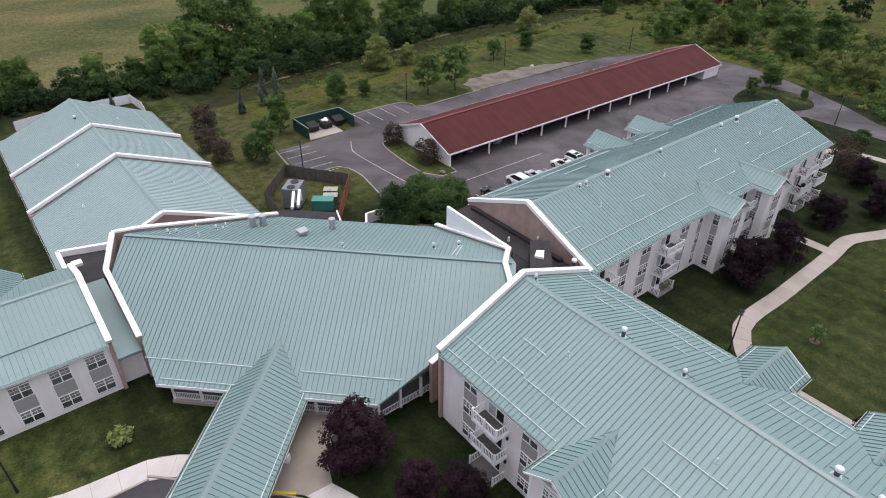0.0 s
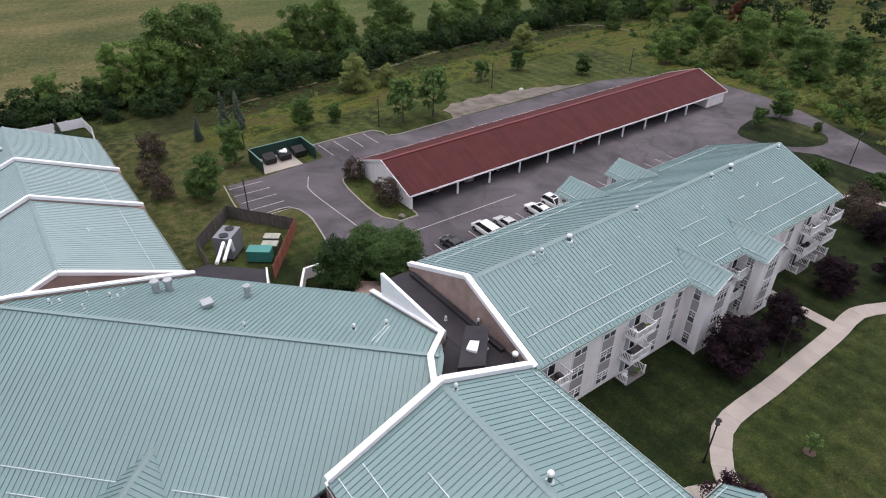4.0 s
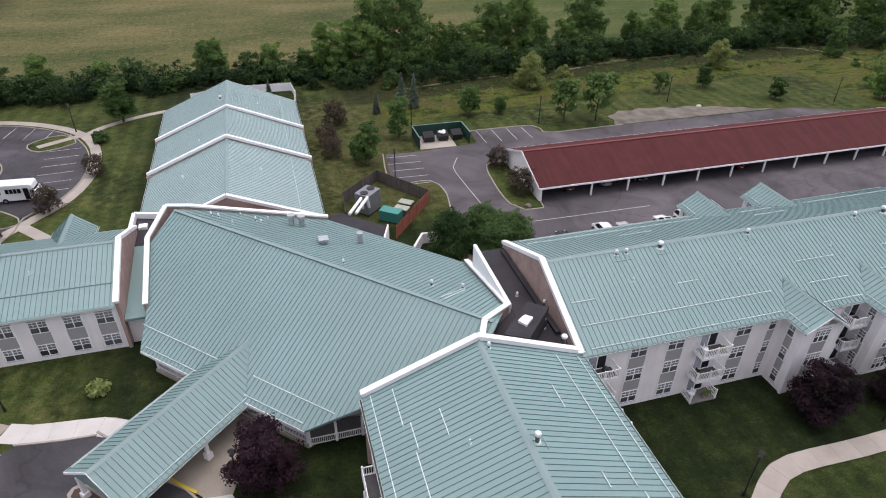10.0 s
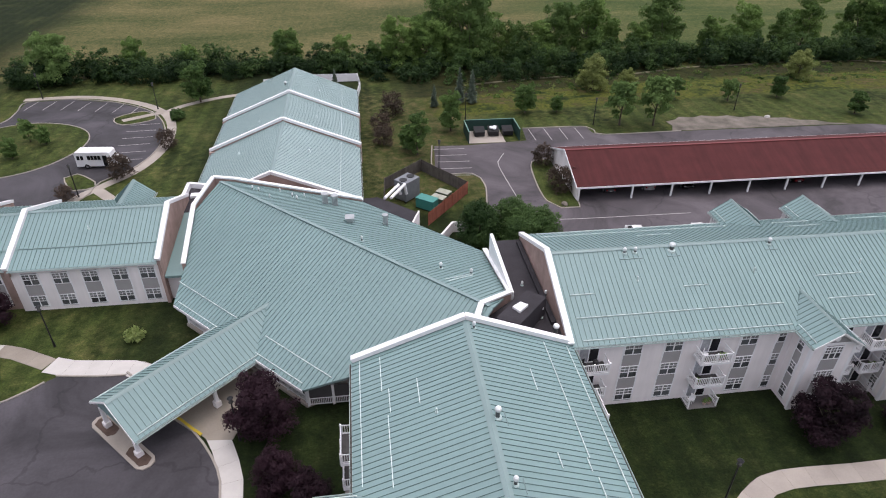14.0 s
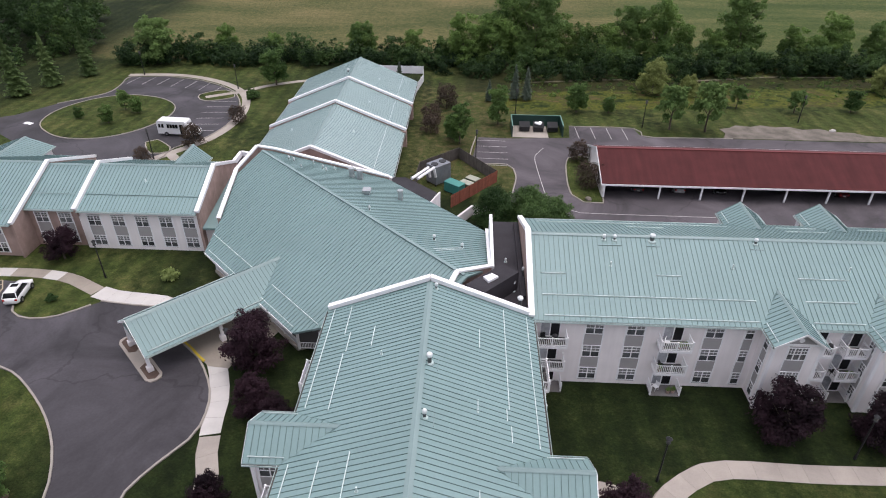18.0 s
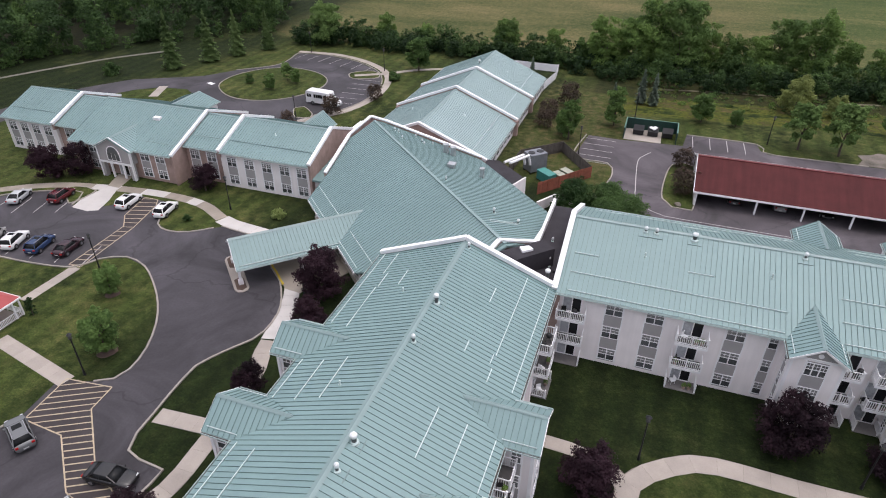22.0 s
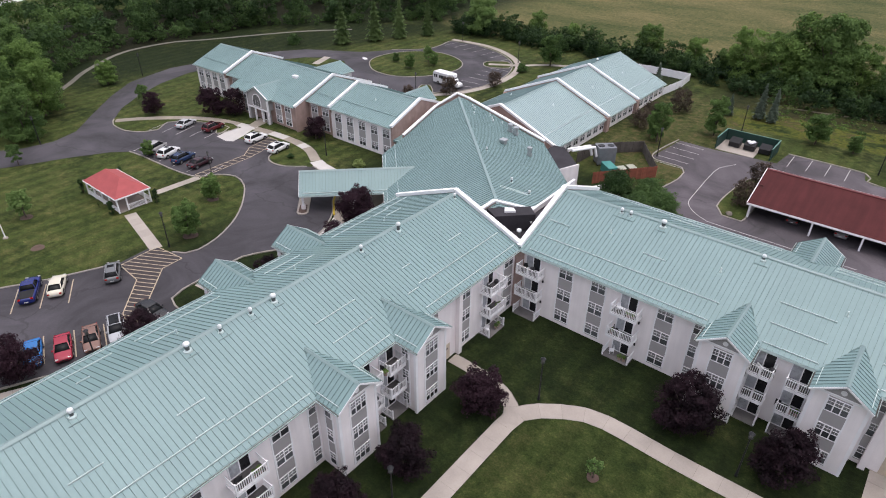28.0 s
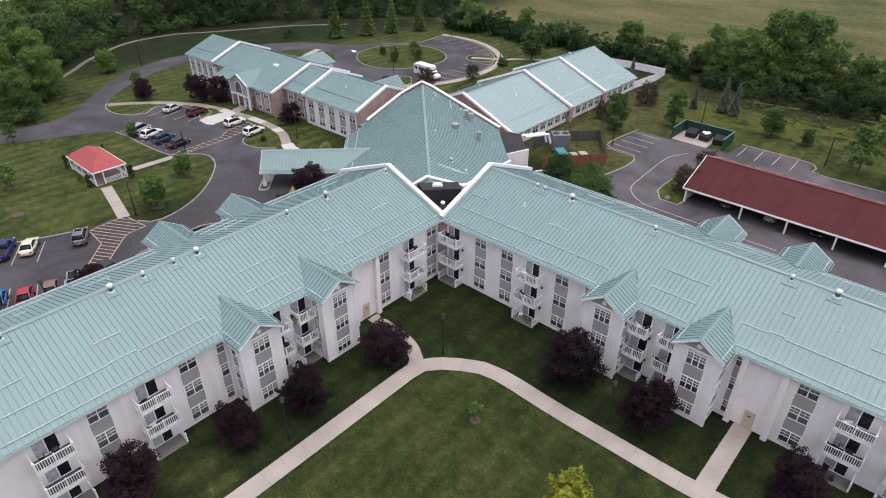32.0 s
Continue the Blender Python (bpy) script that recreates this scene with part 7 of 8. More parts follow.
def car(kind, paint_name, colour, label, category, at, rz):
    """A car: a rounded lower body, a glazed cabin with pillars and roof, wheels and lamps."""
    length, half, nose, bonnet, belt, boot, tail, (xr, xa, xb, xf), top = SHAPES[kind]
    paint = mat(paint_name, colour, 0.22, 0.0, 0.05, 0.8, 10, 0.0, spec=0.6)
    t = thing({"suv": "suv", "van": "minivan"}.get(kind, kind if kind != "sedan" else "car"), label, category, "parked cars", at, rz)
    W = WORLD[t.name]
    h = length / 2
    keys = [(-h, tail), (-h + 0.14, boot - 0.04), (xr - 0.02, boot), (0.0, belt), (xf, bonnet + 0.03), (h - 0.35, bonnet - 0.08), (h - 0.08, nose + 0.08), (h, nose)]
    bm = bmesh.new()
    rows = []
    for x in [-h, -h + 0.05, -h + 0.16, -h + 0.4, -h + 0.8, -0.9, 0.0, 0.9, h - 0.85, h - 0.5, h - 0.22, h - 0.07, h]:
        u = abs(x) / h
        hw = half * (1 - 0.07 * u ** 4 - 0.13 * u ** 16)
        z = float(np.interp(x, [k[0] for k in keys], [k[1] for k in keys]))
        lo = 0.25 + 0.12 * u ** 12
        sec = [(0.86 * hw, lo), (0.985 * hw, lo + 0.12), (hw, 0.58), (0.975 * hw, z - 0.1), (0.89 * hw, z - 0.015), (0.45 * hw, z + 0.015)]
        rows.append([bm.verts.new((x, k * y, zz)) for k, ring in ((1, sec), (-1, sec[::-1])) for y, zz in ring])
    n = len(rows[0])
    for a, b in zip(rows, rows[1:]):
        for i in range(n):
            bm.faces.new((a[i], b[i], b[(i + 1) % n], a[(i + 1) % n]))
    bm.faces.new(rows[0])
    bm.faces.new(rows[-1][::-1])
    bmesh.ops.recalc_face_normals(bm, faces=bm.faces)
    body = part("body", bm, paint, t, m=W, smooth=True)
    hb, ht, zb = half * 0.93, half * 0.70, belt - 0.03
    foot = {(k, e): Vector((x, k * hb * (0.93 if e else 0.97), zb)) for k in (-1, 1) for e, x in ((0, xr), (1, xf))}
    head = {(k, e): Vector((x, k * ht, top - 0.05)) for k in (-1, 1) for e, x in ((0, xa), (1, xb))}

    def pane(name, quad, parent):
        b2 = bmesh.new()
        nrm = (quad[1] - quad[0]).cross(quad[2] - quad[0]).normalized()
        mid = sum(quad, Vector()) / 4
        if nrm.dot(mid - Vector((0, 0, 0.9))) < 0:
            nrm = -nrm
        out = [b2.verts.new(p) for p in quad]
        inn = [b2.verts.new(p - nrm * 0.03) for p in quad]
        c = b2.verts.new(mid + nrm * 0.035)
        for i in range(4):
            b2.faces.new((out[i], out[(i + 1) % 4], c))
            b2.faces.new((out[i], inn[i], inn[(i + 1) % 4], out[(i + 1) % 4]))
        bmesh.ops.recalc_face_normals(b2, faces=b2.faces)
        part(name, b2, M_CARGLASS, parent, m=W, smooth=True)

    pane("windscreen", [foot[-1, 1], foot[1, 1], head[1, 1], head[-1, 1]], body)
    pane("rear_window", [foot[1, 0], foot[-1, 0], head[-1, 0], head[1, 0]], body)
    # roof skin, a little domed
    bm = bmesh.new()
    grid = []
    for i in range(7):
        u = -1 + i / 3
        x = xa - 0.06 + (xb - xa + 0.12) * i / 6
        grid.append([bm.verts.new((x, v * ht * 1.04, top - 0.06 + 0.07 * (1 - v * v * 0.8) * (1 - 0.75 * u ** 4))) for v in (-1, -0.85, -0.4, 0, 0.4, 0.85, 1)])
    for a, b in zip(grid, grid[1:]):
        for i in range(6):
            bm.faces.new((a[i], b[i], b[i + 1], a[i + 1]))
    bmesh.ops.recalc_face_normals(bm, faces=bm.faces)
    for f in bm.faces:
        if f.normal.z < 0:
            f.normal_flip()
    roof = part("roof", bm, paint, body, m=W, smooth=True)
    if "glass roof" in label:
        part("glass_roof", boxes((xa + 0.15, -ht * 0.8, top - 0.04, xb - 0.05, ht * 0.8, top + 0.02)), M_CARGLASS, body, "black glass roof", m=W)
    elif kind == "suv":
        part("sunroof", boxes((xb - 0.85, -ht * 0.62, top - 0.03, xb - 0.2, ht * 0.62, top + 0.018)), M_CARGLASS, body, "dark sunroof", m=W)
    for k in (-1, 1):
        pane("side_window", [foot[k, 0] + Vector((0.12, 0, 0)), foot[k, 1] - Vector((0.12, 0, 0)), head[k, 1], head[k, 0]], body)
        for e in (0, 1):
            b2 = bmesh.new()
            bar(b2, foot[k, e] + Vector((0, k * 0.01, 0)), head[k, e] + Vector((0, k * 0.01, 0)), 0.09, 0.08)
            part("pillar", b2, paint, body, m=W)
        b2 = bmesh.new()
        xm = (xa + xb) / 2 - 0.05
        bar(b2, Vector((xm - 0.05, k * hb * 0.965, zb)), Vector((xm, k * (ht + 0.015), top - 0.06)), 0.05, 0.09)
        part("pillar", b2, M_ARCH, body, m=W)
        if kind == "suv":
            b2 = bmesh.new()
            bar(b2, (xa + 0.1, k * ht * 0.95, top + 0.02), (xb - 0.1, k * ht * 0.95, top + 0.02), 0.035, 0.04)
            part("roof_rail", b2, M_RIM, body, m=W)
        for x in (-length * 0.30, length * 0.305):
            b2 = bmesh.new()
            tube(b2, (x, k * (half - 0.25), 0.36), (x, k * (half + 0.004), 0.36), 0.40, 0.40, 16)
            part("wheel_arch", b2, M_ARCH, body, m=W)
            b2 = bmesh.new()
            tube(b2, (x, k * (half - 0.2), 0.33), (x, k * (half + 0.02), 0.33), 0.33, 0.32, 16)
            wh = part("wheel", b2, M_TYRE, t, m=W)
            b2 = bmesh.new()
            tube(b2, (x, k * (half - 0.05), 0.33), (x, k * (half + 0.035), 0.33), 0.22, 0.2, 12)
            part("rim", b2, M_RIM, wh, m=W)
        part("headlight", boxes((h - 0.30, k * half * 0.68 - 0.16, nose - 0.02, h - 0.06, k * half * 0.68 + 0.14, nose + 0.1)), M_LAMPW, body, m=W)
        part("tail_light", boxes((-h - 0.005, k * half * 0.72 - 0.14, tail - 0.06, -h + 0.14, k * half * 0.72 + 0.12, tail + 0.12)), M_LAMPR, body, m=W)
        part("mirror", boxes((xf - 0.42, k * (half + 0.03) - 0.1, belt - 0.02, xf - 0.27, k * (half + 0.03) + 0.08, belt + 0.13)), paint, body, m=W)
    part("grille", boxes((h - 0.05, -half * 0.45, 0.42, h + 0.012, half * 0.45, nose - 0.06)), M_ARCH, body, m=W)
    part("number_plate", boxes((-h - 0.012, -0.22, 0.5, -h + 0.05, 0.22, 0.62)), M_LAMPW, body, m=W)
    if kind == "pickup":
        part("load_bed", boxes((-h + 0.15, -half * 0.8, boot - 0.06, xr - 0.1, half * 0.8, boot + 0.03)), M_ARCH, body, "dark lined load bed", m=W)
    return t


Z = 0.03
for kind, pn, c, lab, cat, x, y, a in (
        ("sedan", "silver_paint", (0.45, 0.46, 0.47), "silver saloon car in a marked bay", "car", -40.2, 38.2, 109),
        ("suv", "dark_red_paint", (0.085, 0.009, 0.014), "dark red sport utility car in a marked bay", "car", -34.2, 40.6, 100),
        ("suv", "white_paint_gloss", (0.75, 0.75, 0.74), "white sport utility car beside the hatched crossing", "car", -23.0, 42.6, 96),
        ("suv", "white_paint_gloss", (0.75, 0.75, 0.74), "white sport utility car in the end bay", "car", -15.9, 42.4, 100),
        ("van", "grey_silver_paint", (0.36, 0.35, 0.34), "grey minivan parked by the lawn", "car", -33.2, 27.6, 111),
        ("suv", "white_paint_gloss", (0.72, 0.72, 0.71), "white sport utility car parked by the lawn", "car", -29.4, 28.2, 109),
        ("suv", "navy_paint", (0.02, 0.04, 0.10), "dark blue sport utility car parked by the lawn", "car", -25.3, 28.6, 104),
        ("sedan", "maroon_paint", (0.032, 0.008, 0.014), "maroon saloon car parked by the lawn", "car", -21.2, 29.4, 98),
        ("pickup", "deep_blue_paint", (0.01, 0.018, 0.12), "deep blue pickup truck in a marked bay", "pickup truck", -3.2, -5.6, 150),
        ("sedan", "cream_paint", (0.62, 0.58, 0.47), "cream coupe in a marked bay", "car", -1.7, -3.0, 150),
        ("suv", "gunmetal_paint", (0.14, 0.145, 0.15), "gunmetal grey sport utility car in a marked bay", "car", 0.7, 2.9, 152),
        ("sedan", "bright_blue_paint", (0.02, 0.14, 0.38), "bright blue hatchback in a marked bay", "car", 9.4, -10.2, -22),
        ("sedan", "crimson_paint", (0.30, 0.02, 0.04), "crimson saloon car in a marked bay", "car", 10.9, -7.7, -22),
        ("sedan", "copper_paint", (0.19, 0.105, 0.08), "copper brown saloon car in a marked bay", "car", 11.7, -5.0, -22),
        ("suv", "bright_silver_paint", (0.42, 0.43, 0.45), "silver sport utility car with a black glass roof", "car", 12.5, -2.5, -22),
        ("sedan", "black_paint", (0.015, 0.015, 0.016), "black hatchback beside the hatched bay", "car", 12.1, 2.0, 6),
        ("sedan", "black_paint", (0.015, 0.015, 0.016), "black saloon car behind the wing", "car", 57.9, 60.2, 90),
        ("van", "white_paint_gloss", (0.72, 0.72, 0.71), "white van behind the wing", "car", 63.9, 60.6, 90),
        ("sedan", "silver_paint", (0.45, 0.46, 0.47), "silver saloon car behind the wing", "car", 67.4, 60.2, 90),
        ("suv", "white_paint_gloss", (0.72, 0.72, 0.71), "white sport utility car behind the wing", "car", 73.6, 60.4, 90),
        ("suv", "white_paint_gloss", (0.72, 0.72, 0.71), "white sport utility car behind the wing", "car", 77.0, 60.4, -90),
        ("sedan", "dark_grey_paint", (0.07, 0.07, 0.075), "dark grey saloon car under the carport", "car", 65.0, 76.0, 90),
        ("suv", "grey_silver_paint", (0.3, 0.3, 0.3), "grey sport utility car under the carport", "car", 71.5, 76.0, 90),
        ("sedan", "black_paint", (0.015, 0.015, 0.016), "black saloon car under the carport", "car", 78.0, 76.0, -90),
        ("sedan", "wine_paint", (0.08, 0.01, 0.015), "wine red saloon car under the carport", "car", 97.0, 76.0, 90)):
    car(kind, pn, c, lab, cat, (x, y, Z), a)


def shuttle_bus(at, rz):
    t = thing("shuttle_bus", "white shuttle bus standing in the turning circle", "bus", "", at, rz)
    W = WORLD[t.name]
    white = mat("white_bus_paint", (0.78, 0.78, 0.78), 0.35, 0, 0.05, 0.8, 10, 0.0)
    bm = bmesh.new()
    prof = [(-3.9, 0.45), (-3.9, 2.7), (-3.7, 2.95), (1.5, 2.95), (1.8, 2.75), (1.85, 2.1), (2.3, 1.75), (2.6, 1.25), (3.5, 1.1), (3.75, 0.9), (3.75, 0.45)]
    A = [bm.verts.new((x, -1.15 if x < 2.2 else -1.0, z)) for x, z in prof]
    B = [bm.verts.new((x, 1.15 if x < 2.2 else 1.0, z)) for x, z in prof]
    bm.faces.new(A)
    bm.faces.new(B[::-1])
    for i in range(len(prof)):
        bm.faces.new((A[i], B[i], B[(i + 1) % len(prof)], A[(i + 1) % len(prof)]))
    bmesh.ops.recalc_face_normals(bm, faces=bm.faces)
    body = part("body", bm, white, t, m=W)
    for k in (-1, 1):
        y0, y1 = (k * 1.16 - 0.015, k * 1.16 + 0.015)
        for x0, x1 in ((-3.6, -3.15), (-3.0, -2.55), (-1.9, -1.45), (-1.35, -0.9), (-0.8, -0.35), (-0.25, 0.2)):
            part("side_window", boxes((x0, y0, 1.65, x1, y1, 2.35)), M_CARGLASS, body, m=W)
        part("cab_window", boxes((1.45, y0, 1.55, 2.0, y1, 2.1)), M_CARGLASS, body, m=W)
        for x in (-2.3, 2.7):
            b2 = bmesh.new()
            tube(b2, (x, k * 0.8, 0.42), (x, k * 1.17, 0.42), 0.42, 0.42, 16)
            wh = part("wheel", b2, M_TYRE, t, m=W)
            b2 = bmesh.new()
            tube(b2, (x, k * 1.1, 0.42), (x, k * 1.19, 0.42), 0.24, 0.2, 12)
            part("rim", b2, M_RIM, wh, m=W)
        part("headlight", boxes((3.65, k * 0.75 - 0.15, 0.75, 3.78, k * 0.75 + 0.15, 0.95)), M_LAMPW, body, m=W)
    part("door", boxes((0.55, -1.185, 0.55, 1.25, -1.14, 2.4)), M_CARGLASS, body, "dark glazed folding door", m=W)
    bm = bmesh.new()
    q = [bm.verts.new(p) for p in ((1.87, -0.95, 2.1), (1.87, 0.95, 2.1), (2.58, 0.9, 1.32), (2.58, -0.9, 1.32))]
    for v in q:
        v.co += Vector((0.03, 0, 0.02))
    bm.faces.new(q)
    part("windscreen", bm, M_CARGLASS, body, m=W)
    part("bumper", boxes((3.7, -1.0, 0.4, 3.9, 1.0, 0.62)), M_STEEL, body, m=W)


shuttle_bus((-16.6, 93.2, 0.03), -4)

# ---------------------------------------------------------------- garden pavilion
gz = thing("garden_pavilion", "white open pavilion with a red hipped roof", "gazebo", "", (-20.2, 14.5, 0))
GX0, GX1, GY0, GY1 = -25.0, -14.5, 11.3, 16.9
bm = bmesh.new()
c = [bm.verts.new(p) for p in ((GX0, GY0, 2.55), (GX1, GY0, 2.55), (GX1, GY1, 2.55), (GX0, GY1, 2.55), (-22.2, 14.1, 4.45), (-17.6, 14.1, 4.45))]
for f in ((0, 1, 5, 4), (1, 2, 5), (2, 3, 4, 5), (3, 0, 4), (3, 2, 1, 0)):
    bm.faces.new([c[i] for i in f])
groof = part("roof", bm, M_REDLIT, gz, "coral red metal roof")
for a, b in (((GX0, GY0), (GX1, GY0)), ((GX1, GY0), (GX1, GY1)), ((GX1, GY1), (GX0, GY1)), ((GX0, GY1), (GX0, GY0))):
    bm = bmesh.new()
    bar(bm, (*a, 2.47), (*b, 2.47), 0.1, 0.2)
    part("fascia", bm, M_WHITE, groof)
part("floor", boxes((GX0 + 0.35, GY0 + 0.35, -0.1, GX1 - 0.35, GY1 - 0.35, 0.12)), M_CONC, gz)
px = [GX0 + 0.25 + (GX1 - GX0 - 0.5) * i / 4 for i in range(5)]
py = [GY0 + 0.25, 13.0, 15.8, GY1 - 0.25]
for x in px:
    for y in (py[0], py[-1]):
        part("post", boxes((x - 0.09, y - 0.09, 0.1, x + 0.09, y + 0.09, 2.5)), M_WHITE, gz)
for y in py[1:3]:
    for x in (px[0], px[-1]):
        part("post", boxes((x - 0.09, y - 0.09, 0.1, x + 0.09, y + 0.09, 2.5)), M_WHITE, gz)
for i in range(4):
    for y in (py[0], py[-1]):
        rail(gz, pose(px[i], y, 0.12), px[1] - px[0], 0.9)
for i in range(3):
    rail(gz, pose(px[0], py[i], 0.12, 0, 0, 90), py[i + 1] - py[i], 0.9)
    if i != 0:
        rail(gz, pose(px[-1], py[i], 0.12, 0, 0, 90), py[i + 1] - py[i], 0.9)
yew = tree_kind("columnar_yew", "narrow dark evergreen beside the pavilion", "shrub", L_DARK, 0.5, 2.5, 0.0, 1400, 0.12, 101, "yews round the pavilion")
plant(yew, [(-15.4, 10.7, 1.1), (-13.7, 17.0, 1.1), (-26.0, 11.2, 1.1), (-25.9, 17.5, 1.05), (-19.6, 10.6, 0.35), (-22.5, 17.6, 0.35)], 40, 0.1)

# ---------------------------------------------------------------- flagpole
fp = thing("flagpole", "white flagpole on the lawn", "flagpole", "", (-20.3, -2.4, 0))
bm = bmesh.new()
tube(bm, (-20.3, -2.4, 0), (-20.3, -2.4, 9.0), 0.09, 0.04, 10)
pole = part("pole", bm, M_WHITE, fp)
bm = bmesh.new()
tube(bm, (-20.3, -2.4, 0), (-20.3, -2.4, 0.15), 0.35, 0.3, 12)
part("base", bm, M_CONC, fp)

# ---------------------------------------------------------------- service yard
fence = thing("yard_fence", "tall boarded fence of grey and red-brown wood round the service yard", "fence", "", (36, 77, 0))


def boards(a, b, h, material):
    a, b = Vector(a), Vector(b)
    L = (b - a).length
    n = int(L / 0.3)
    d = (b - a) / n
    ang = math.degrees(math.atan2(d.y, d.x))
    bm = boxes((0.01, -0.02, 0, d.length - 0.01, 0.02, h))
    me = data_of("board", bm, material)
    rr = random.Random(int(a.x * 7))
    for i in range(n):
        p = a + d * i
        part("board", me, None, fence, m=pose(p.x, p.y, rr.uniform(-0.05, 0.03), 0, 0, ang))
    for z in (0.4, h - 0.4):
        bm = bmesh.new()
        bar(bm, (*a, z), (*b, z), 0.1, 0.1)
        part("fence_rail", bm, material, fence)
    for i in range(int(L / 2.4) + 1):
        p = a + (b - a) * min(1, i * 2.4 / L)
        part("post", boxes((p.x - 0.06, p.y - 0.06, 0, p.x + 0.06, p.y + 0.06, h + 0.05)), material, fence)


boards((29.4, 73.0), (29.8, 79.2), 2.1, M_WOOD)
boards((29.8, 79.2), (36.2, 85.6), 2.1, M_WOOD)
boards((36.2, 85.6), (42.6, 76.6), 2.1, M_WOOD)
boards((42.6, 76.6), (35.4, 67.4), 2.1, M_WOODRED)
chill = thing("chiller_unit", "large galvanised grey chiller box in the service yard", "machine", "", (33.1, 76.2, 0))
CW = pose(33.1, 76.2, 0, 0, 0, 45)
part("casing", boxes((-1.6, -1.2, 0.35, 1.6, 1.2, 3.4)), mat("grey_chiller_steel", (0.22, 0.23, 0.25), 0.5, 0.4, 0.15, 1.5, 12, 0.1), chill, m=CW)
for x in (-1.5, 1.5):
    for y in (-1.0, 1.0):
        part("leg", boxes((x - 0.1, y - 0.1, 0, x + 0.1, y + 0.1, 0.36)), M_DARK, chill, m=CW)
for x in (-0.85, 0.85):
    bm = bmesh.new()
    tube(bm, (x, 0, 3.4), (x, 0, 3.5), 0.6, 0.6, 18)
    part("fan_ring", bm, M_DARK, chill, m=CW)
for k in (0.0, 0.9):
    bm = bmesh.new()
    tube(bm, (29.4 + k, 69.0, 4.0), (31.6 + k, 72.9, 4.0), 0.22, 0.22, 10)
    tube(bm, (31.6 + k, 72.9, 4.1), (31.9 + k, 73.4, 2.2), 0.22, 0.22, 10)
    part("duct_pipe", bm, M_WHITE, chill, "white insulated pipe")
gen = thing("generator", "teal green generator box in the service yard", "machine", "", (35.9, 72.6, 0))
GW = pose(35.8, 72.6, 0, 0, 0, -38)
M_TEAL = mat("teal_green_steel", (0.05, 0.24, 0.21), 0.5, 0.1, 0.1, 1.5, 12, 0.05)
part("casing", boxes((-1.5, -0.8, 0.2, 1.5, 0.8, 1.7)), M_TEAL, gen, m=GW)
part("skid", boxes((-1.6, -0.7, 0, 1.6, 0.7, 0.22)), M_DARK, gen, m=GW)
part("hood", boxes((-1.55, -0.85, 1.7, 1.55, 0.85, 1.78)), M_TEAL, gen, m=GW)
M_OLIVE, M_LID = mat("olive_steel", (0.10, 0.12, 0.08), 0.6, 0.1, 0.15, 1.5, 12, 0.05), mat("pale_lid_plastic", (0.34, 0.35, 0.28), 0.6)
for bx, by in ((37.7, 73.9), (38.7, 75.5)):
    skip = thing("skip_bin", "olive green steel bin with pale lids", "bin", "bins in the yard", (bx, by, 0))
    BW = pose(bx, by, 0, 0, 0, -38)
    part("tub", boxes((-1.1, -0.65, 0, 1.1, 0.65, 1.15)), M_OLIVE, skip, m=BW)
    for x in (-0.55, 0.55):
        part("lid", boxes((x - 0.52, -0.68, 1.15, x + 0.52, 0.68, 1.22)), M_LID, skip, m=BW)

# green screened bay for waste
pen = thing("waste_enclosure", "dark green screen walls round a concrete waste bay", "enclosure", "", (51, 99, 0))
M_PEN = mat("dark_green_screen", (0.012, 0.045, 0.035), 0.6, 0, 0.2, 1.0, 10, 0.05)
M_PENTOP = mat("green_screen_trim", (0.10, 0.22, 0.18), 0.5)
for d in ((46.0, 96.0, 46.15, 102.0), (46.15, 101.85, 55.6, 102.0), (55.6, 96.4, 55.75, 102.0)):
    s = part("screen", boxes((d[0], d[1], 0, d[2], d[3], 2.2)), M_PEN, pen)
    part("top_rail", boxes((d[0] - 0.03, d[1] - 0.03, 2.2, d[2] + 0.03, d[3] + 0.03, 2.28)), M_PENTOP, s)
part("pad", boxes((46.15, 95.9, -0.1, 53.0, 101.85, 0.06)), M_CONC, pen, "stained concrete pad")
for x, lab in ((48.6, "black steel waste bin on wheels"), (51.3, "dark steel waste bin heaped with white bags"), (54.0, "black steel waste bin on wheels")):
    b = thing("waste_bin", lab, "bin", "bins in the enclosure", (x, 99.4, 0.06))
    part("tub", prism(bmesh.new(), [(x - 0.95, 98.6), (x + 0.95, 98.6), (x + 0.95, 100.3), (x - 0.95, 100.3)], 0.2, [1.0, 1.0, 1.5, 1.5]), M_DARK, b)
    part("lid", prism(bmesh.new(), [(x - 1.0, 98.5), (x + 1.0, 98.5), (x + 1.0, 100.35), (x - 1.0, 100.35)], [1.01, 1.01, 1.51, 1.51], [1.07, 1.07, 1.57, 1.57]), M_TYRE, b)
    for k in (-0.8, 0.8):
        bm = bmesh.new()
        tube(bm, (x + k - 0.06, 98.9, 0.19), (x + k + 0.06, 98.9, 0.19), 0.13, 0.13, 10)
        part("wheel", bm, M_TYRE, b)
    if x == 51.3:
        for i, (dx, dy) in enumerate(((-0.4, 0.2), (0.3, 0.5), (0.1, -0.2))):
            bm = bmesh.new()
            bmesh.ops.create_icosphere(bm, subdivisions=2, radius=0.42)
            for v in bm.verts:
                v.co *= 1 + 0.25 * noise.noise(v.co * 3 + Vector((i * 5, 0, 0)))
                v.co.z *= 0.6
            part("rubbish_bag", bm, M_WHITE, b, "white rubbish bag", m=pose(x + dx, 99.4 + dy, 1.5))

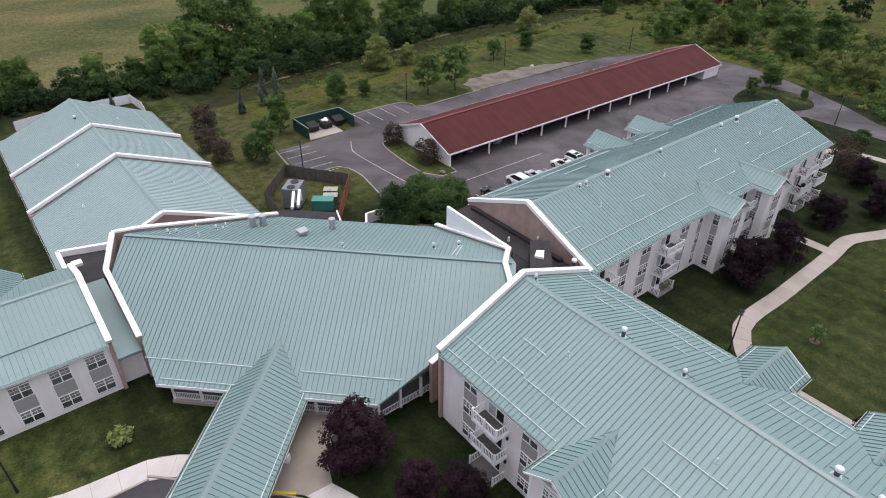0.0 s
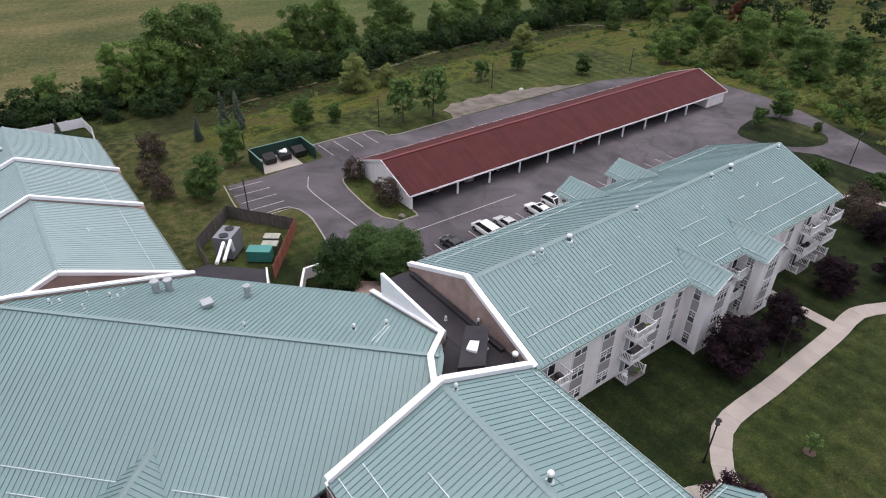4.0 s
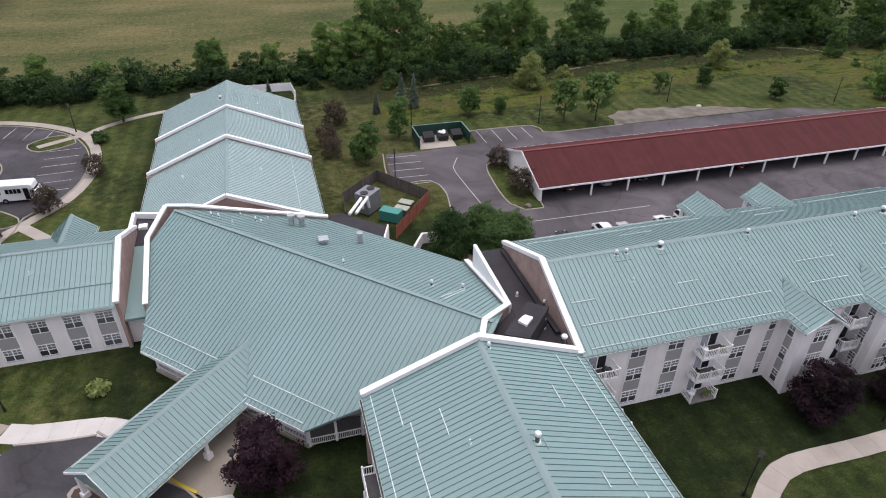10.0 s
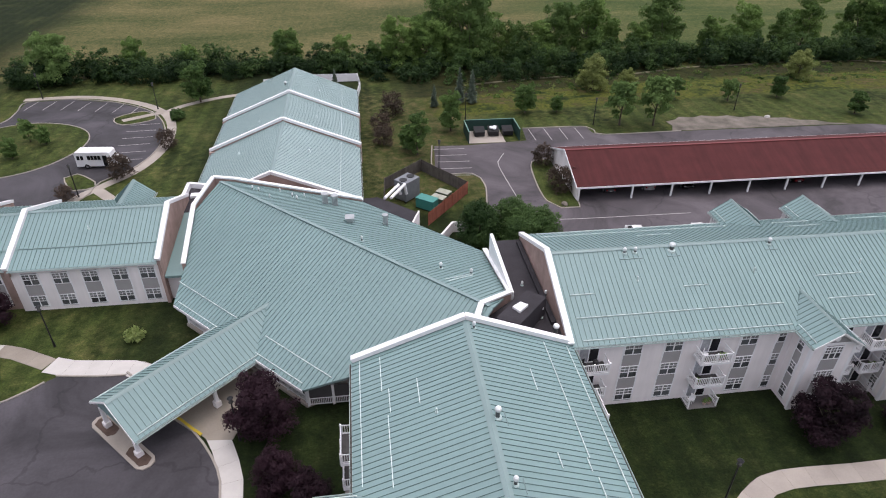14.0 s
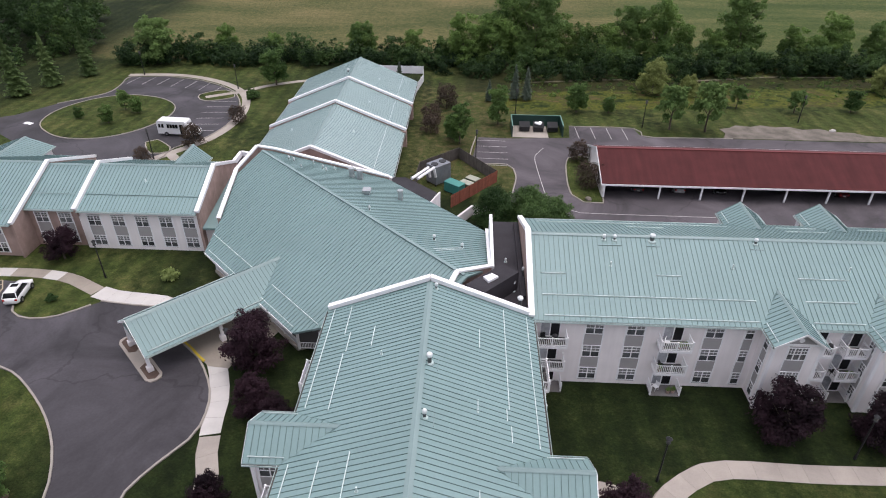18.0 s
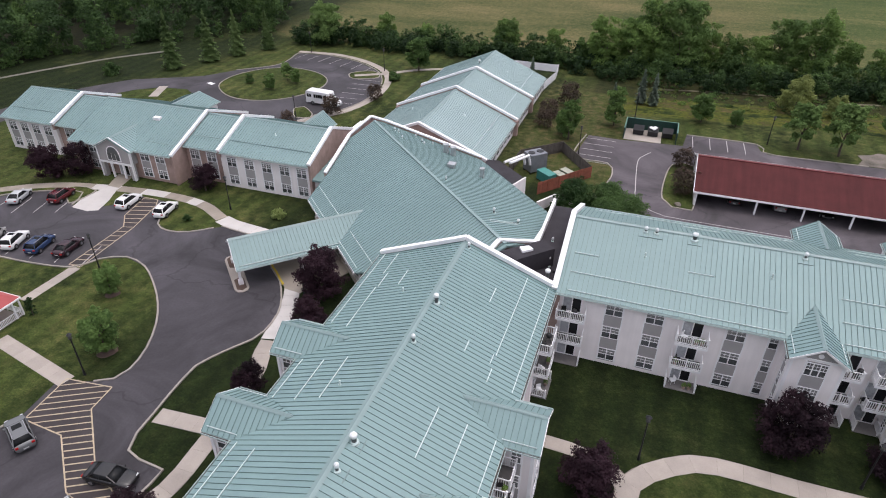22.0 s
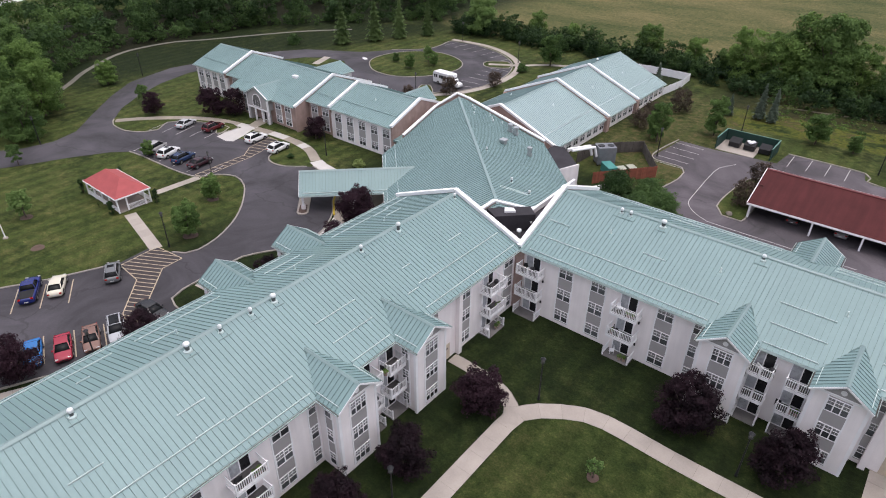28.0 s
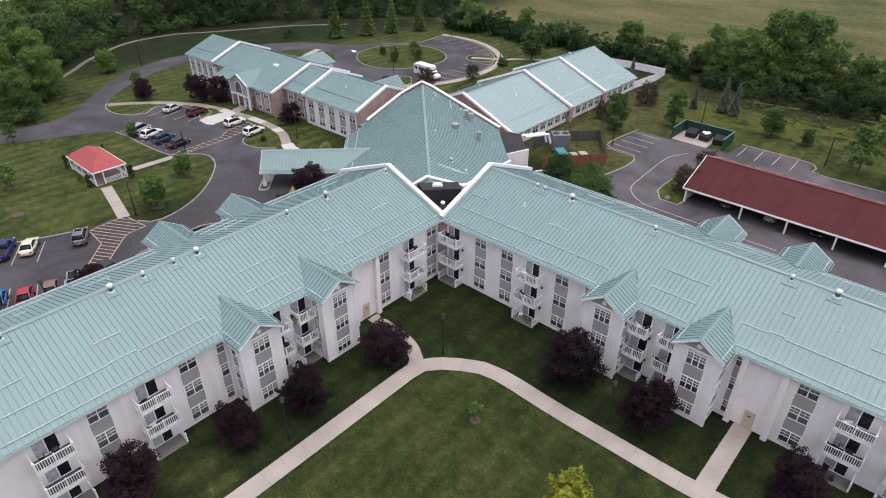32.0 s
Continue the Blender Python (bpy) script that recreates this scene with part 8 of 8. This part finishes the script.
# white fence round the yard north of the north wing
wf = thing("vinyl_fence", "tall white vinyl panel fence round a small yard", "fence", "", (14, 128, 0))
pts = [(25.8, 119.4), (26.9, 128.5), (26.4, 134.4), (16.0, 134.6), (5.5, 132.0)]
for a, b in zip(pts, pts[1:]):
    a, b = Vector(a), Vector(b)
    n = max(1, int((b - a).length / 2.4))
    for i in range(n):
        p, q = a + (b - a) * i / n, a + (b - a) * (i + 1) / n
        bm = bmesh.new()
        bar(bm, (*p, 0.95), (*q, 0.95), 0.05, 1.8)
        part("panel", bm, M_WHITE, wf)
        part("post", boxes((p.x - 0.08, p.y - 0.08, 0, p.x + 0.08, p.y + 0.08, 1.95)), M_WHITE, wf)

# mulch rings, bare patches and small stones
for x, y, r in ((63.6, 14.6, 0.55), (-0.9, 14.9, 1.1), (-8.2, 23.4, 0.9), (-14.05, -0.6, 0.9), (-24.5, 2.0, 0.9)):
    pts = [(x + r * math.cos(a) * (1 + 0.12 * math.sin(3 * a)), y + r * math.sin(a)) for a in np.linspace(0, 2 * math.pi, 14)[:-1]]
    tagged(part("mulch_ring", slab(pts, -0.05, 0.03), M_MULCH), "brown mulch ring round a tree", "bed", kind="structure")
rock = thing("boulder", "pale boulder at the end of the carport bed", "rock", "", (56.8, 71.2, 0.1))
bm = bmesh.new()
bmesh.ops.create_icosphere(bm, subdivisions=3, radius=0.5)
for v in bm.verts:
    v.co *= 1 + 0.3 * noise.noise(v.co * 2.2)
    v.co.z = v.co.z * 0.6 + 0.15
part("stone", bm, M_GRAVEL, rock, m=pose(56.8, 71.2, 0.1))


# ---------------------------------------------------------------- things on the balconies
def patio_chair(m, colour):
    t = thing("patio_chair", "moulded patio chair on a balcony", "chair", "patio chairs")
    t.matrix_basis = m
    WORLD[t.name] = m
    part("seat", boxes((-0.25, -0.24, 0.38, 0.25, 0.24, 0.43)), colour, t, m=m)
    part("backrest", boxes((-0.25, 0.2, 0.43, 0.25, 0.25, 0.88)), colour, t, m=m)
    for x in (-0.22, 0.22):
        for y in (-0.2, 0.2):
            part("leg", boxes((x - 0.02, y - 0.02, 0, x + 0.02, y + 0.02, 0.38)), colour, t, m=m)


def planter(m, leaf):
    t = thing("potted_plant", "leafy potted plant on a balcony", "plant", "potted plants")
    t.matrix_basis = m
    WORLD[t.name] = m
    bm = bmesh.new()
    tube(bm, (0, 0, 0), (0, 0, 0.32), 0.15, 0.2, 12)
    part("pot", bm, M_BRICK, t, m=m)
    rng = np.random.default_rng(int(abs(m.translation.x * 10)))
    part("foliage", leaf_mesh("foliage", leaf_arrays([(0, 0, 0.5, 0.25, 0.25, 0.25)], 70, 0.14, rng), leaf), None, t, m=m)


def kettle_grill(m):
    t = thing("kettle_grill", "black kettle barbecue on a balcony", "grill", "barbecues")
    t.matrix_basis = m
    WORLD[t.name] = m
    bm = bmesh.new()
    bmesh.ops.create_uvsphere(bm, u_segments=14, v_segments=9, radius=0.3)
    part("bowl", bm, M_DARK, t, m=m @ pose(0, 0, 0.75))
    for a in (0, 120, 240):
        bm = bmesh.new()
        tube(bm, (0.15 * math.cos(radians(a)), 0.15 * math.sin(radians(a)), 0.6), (0.28 * math.cos(radians(a)), 0.28 * math.sin(radians(a)), 0), 0.02, 0.02, 6)
        part("leg", bm, M_DARK, t, m=m)


for F, spots in ((B_S[1], ((46.3, 5.9), (58.1, 5.9), (58.1, 2.95), (72.2, 5.9), (74.6, 2.95), (91.1, 5.9), (91.1, 2.95), (58.1, 0.06), (91.1, 0.06))), (A_E[1], ((25.5, 5.9), (25.5, 2.95), (8.9, 5.9), (6.4, 2.95), (-6.9, 5.9), (-6.9, 2.95), (-15.1, 5.9), (25.5, 0.06)))):
    for i, (x, z) in enumerate(spots):
        z += 0.02 if z > 1 else 0.0
        patio_chair(F @ pose(x - 0.75, -0.7, z, 0, 0, 20 + 40 * i), M_WHITE if i % 2 else M_DARK)
        if i % 3 == 0:
            kettle_grill(F @ pose(x + 0.3, -0.9, z))
        elif i % 3 == 1:
            planter(F @ pose(x + 0.9, -1.1, z), L_GREEN)
            planter(F @ pose(x + 0.4, -1.15, z), L_LIGHT)
        else:
            planter(F @ pose(x - 1.0 if abs(x - 73.4) > 2 else x - 0.8, -1.15, z), L_GREEN)
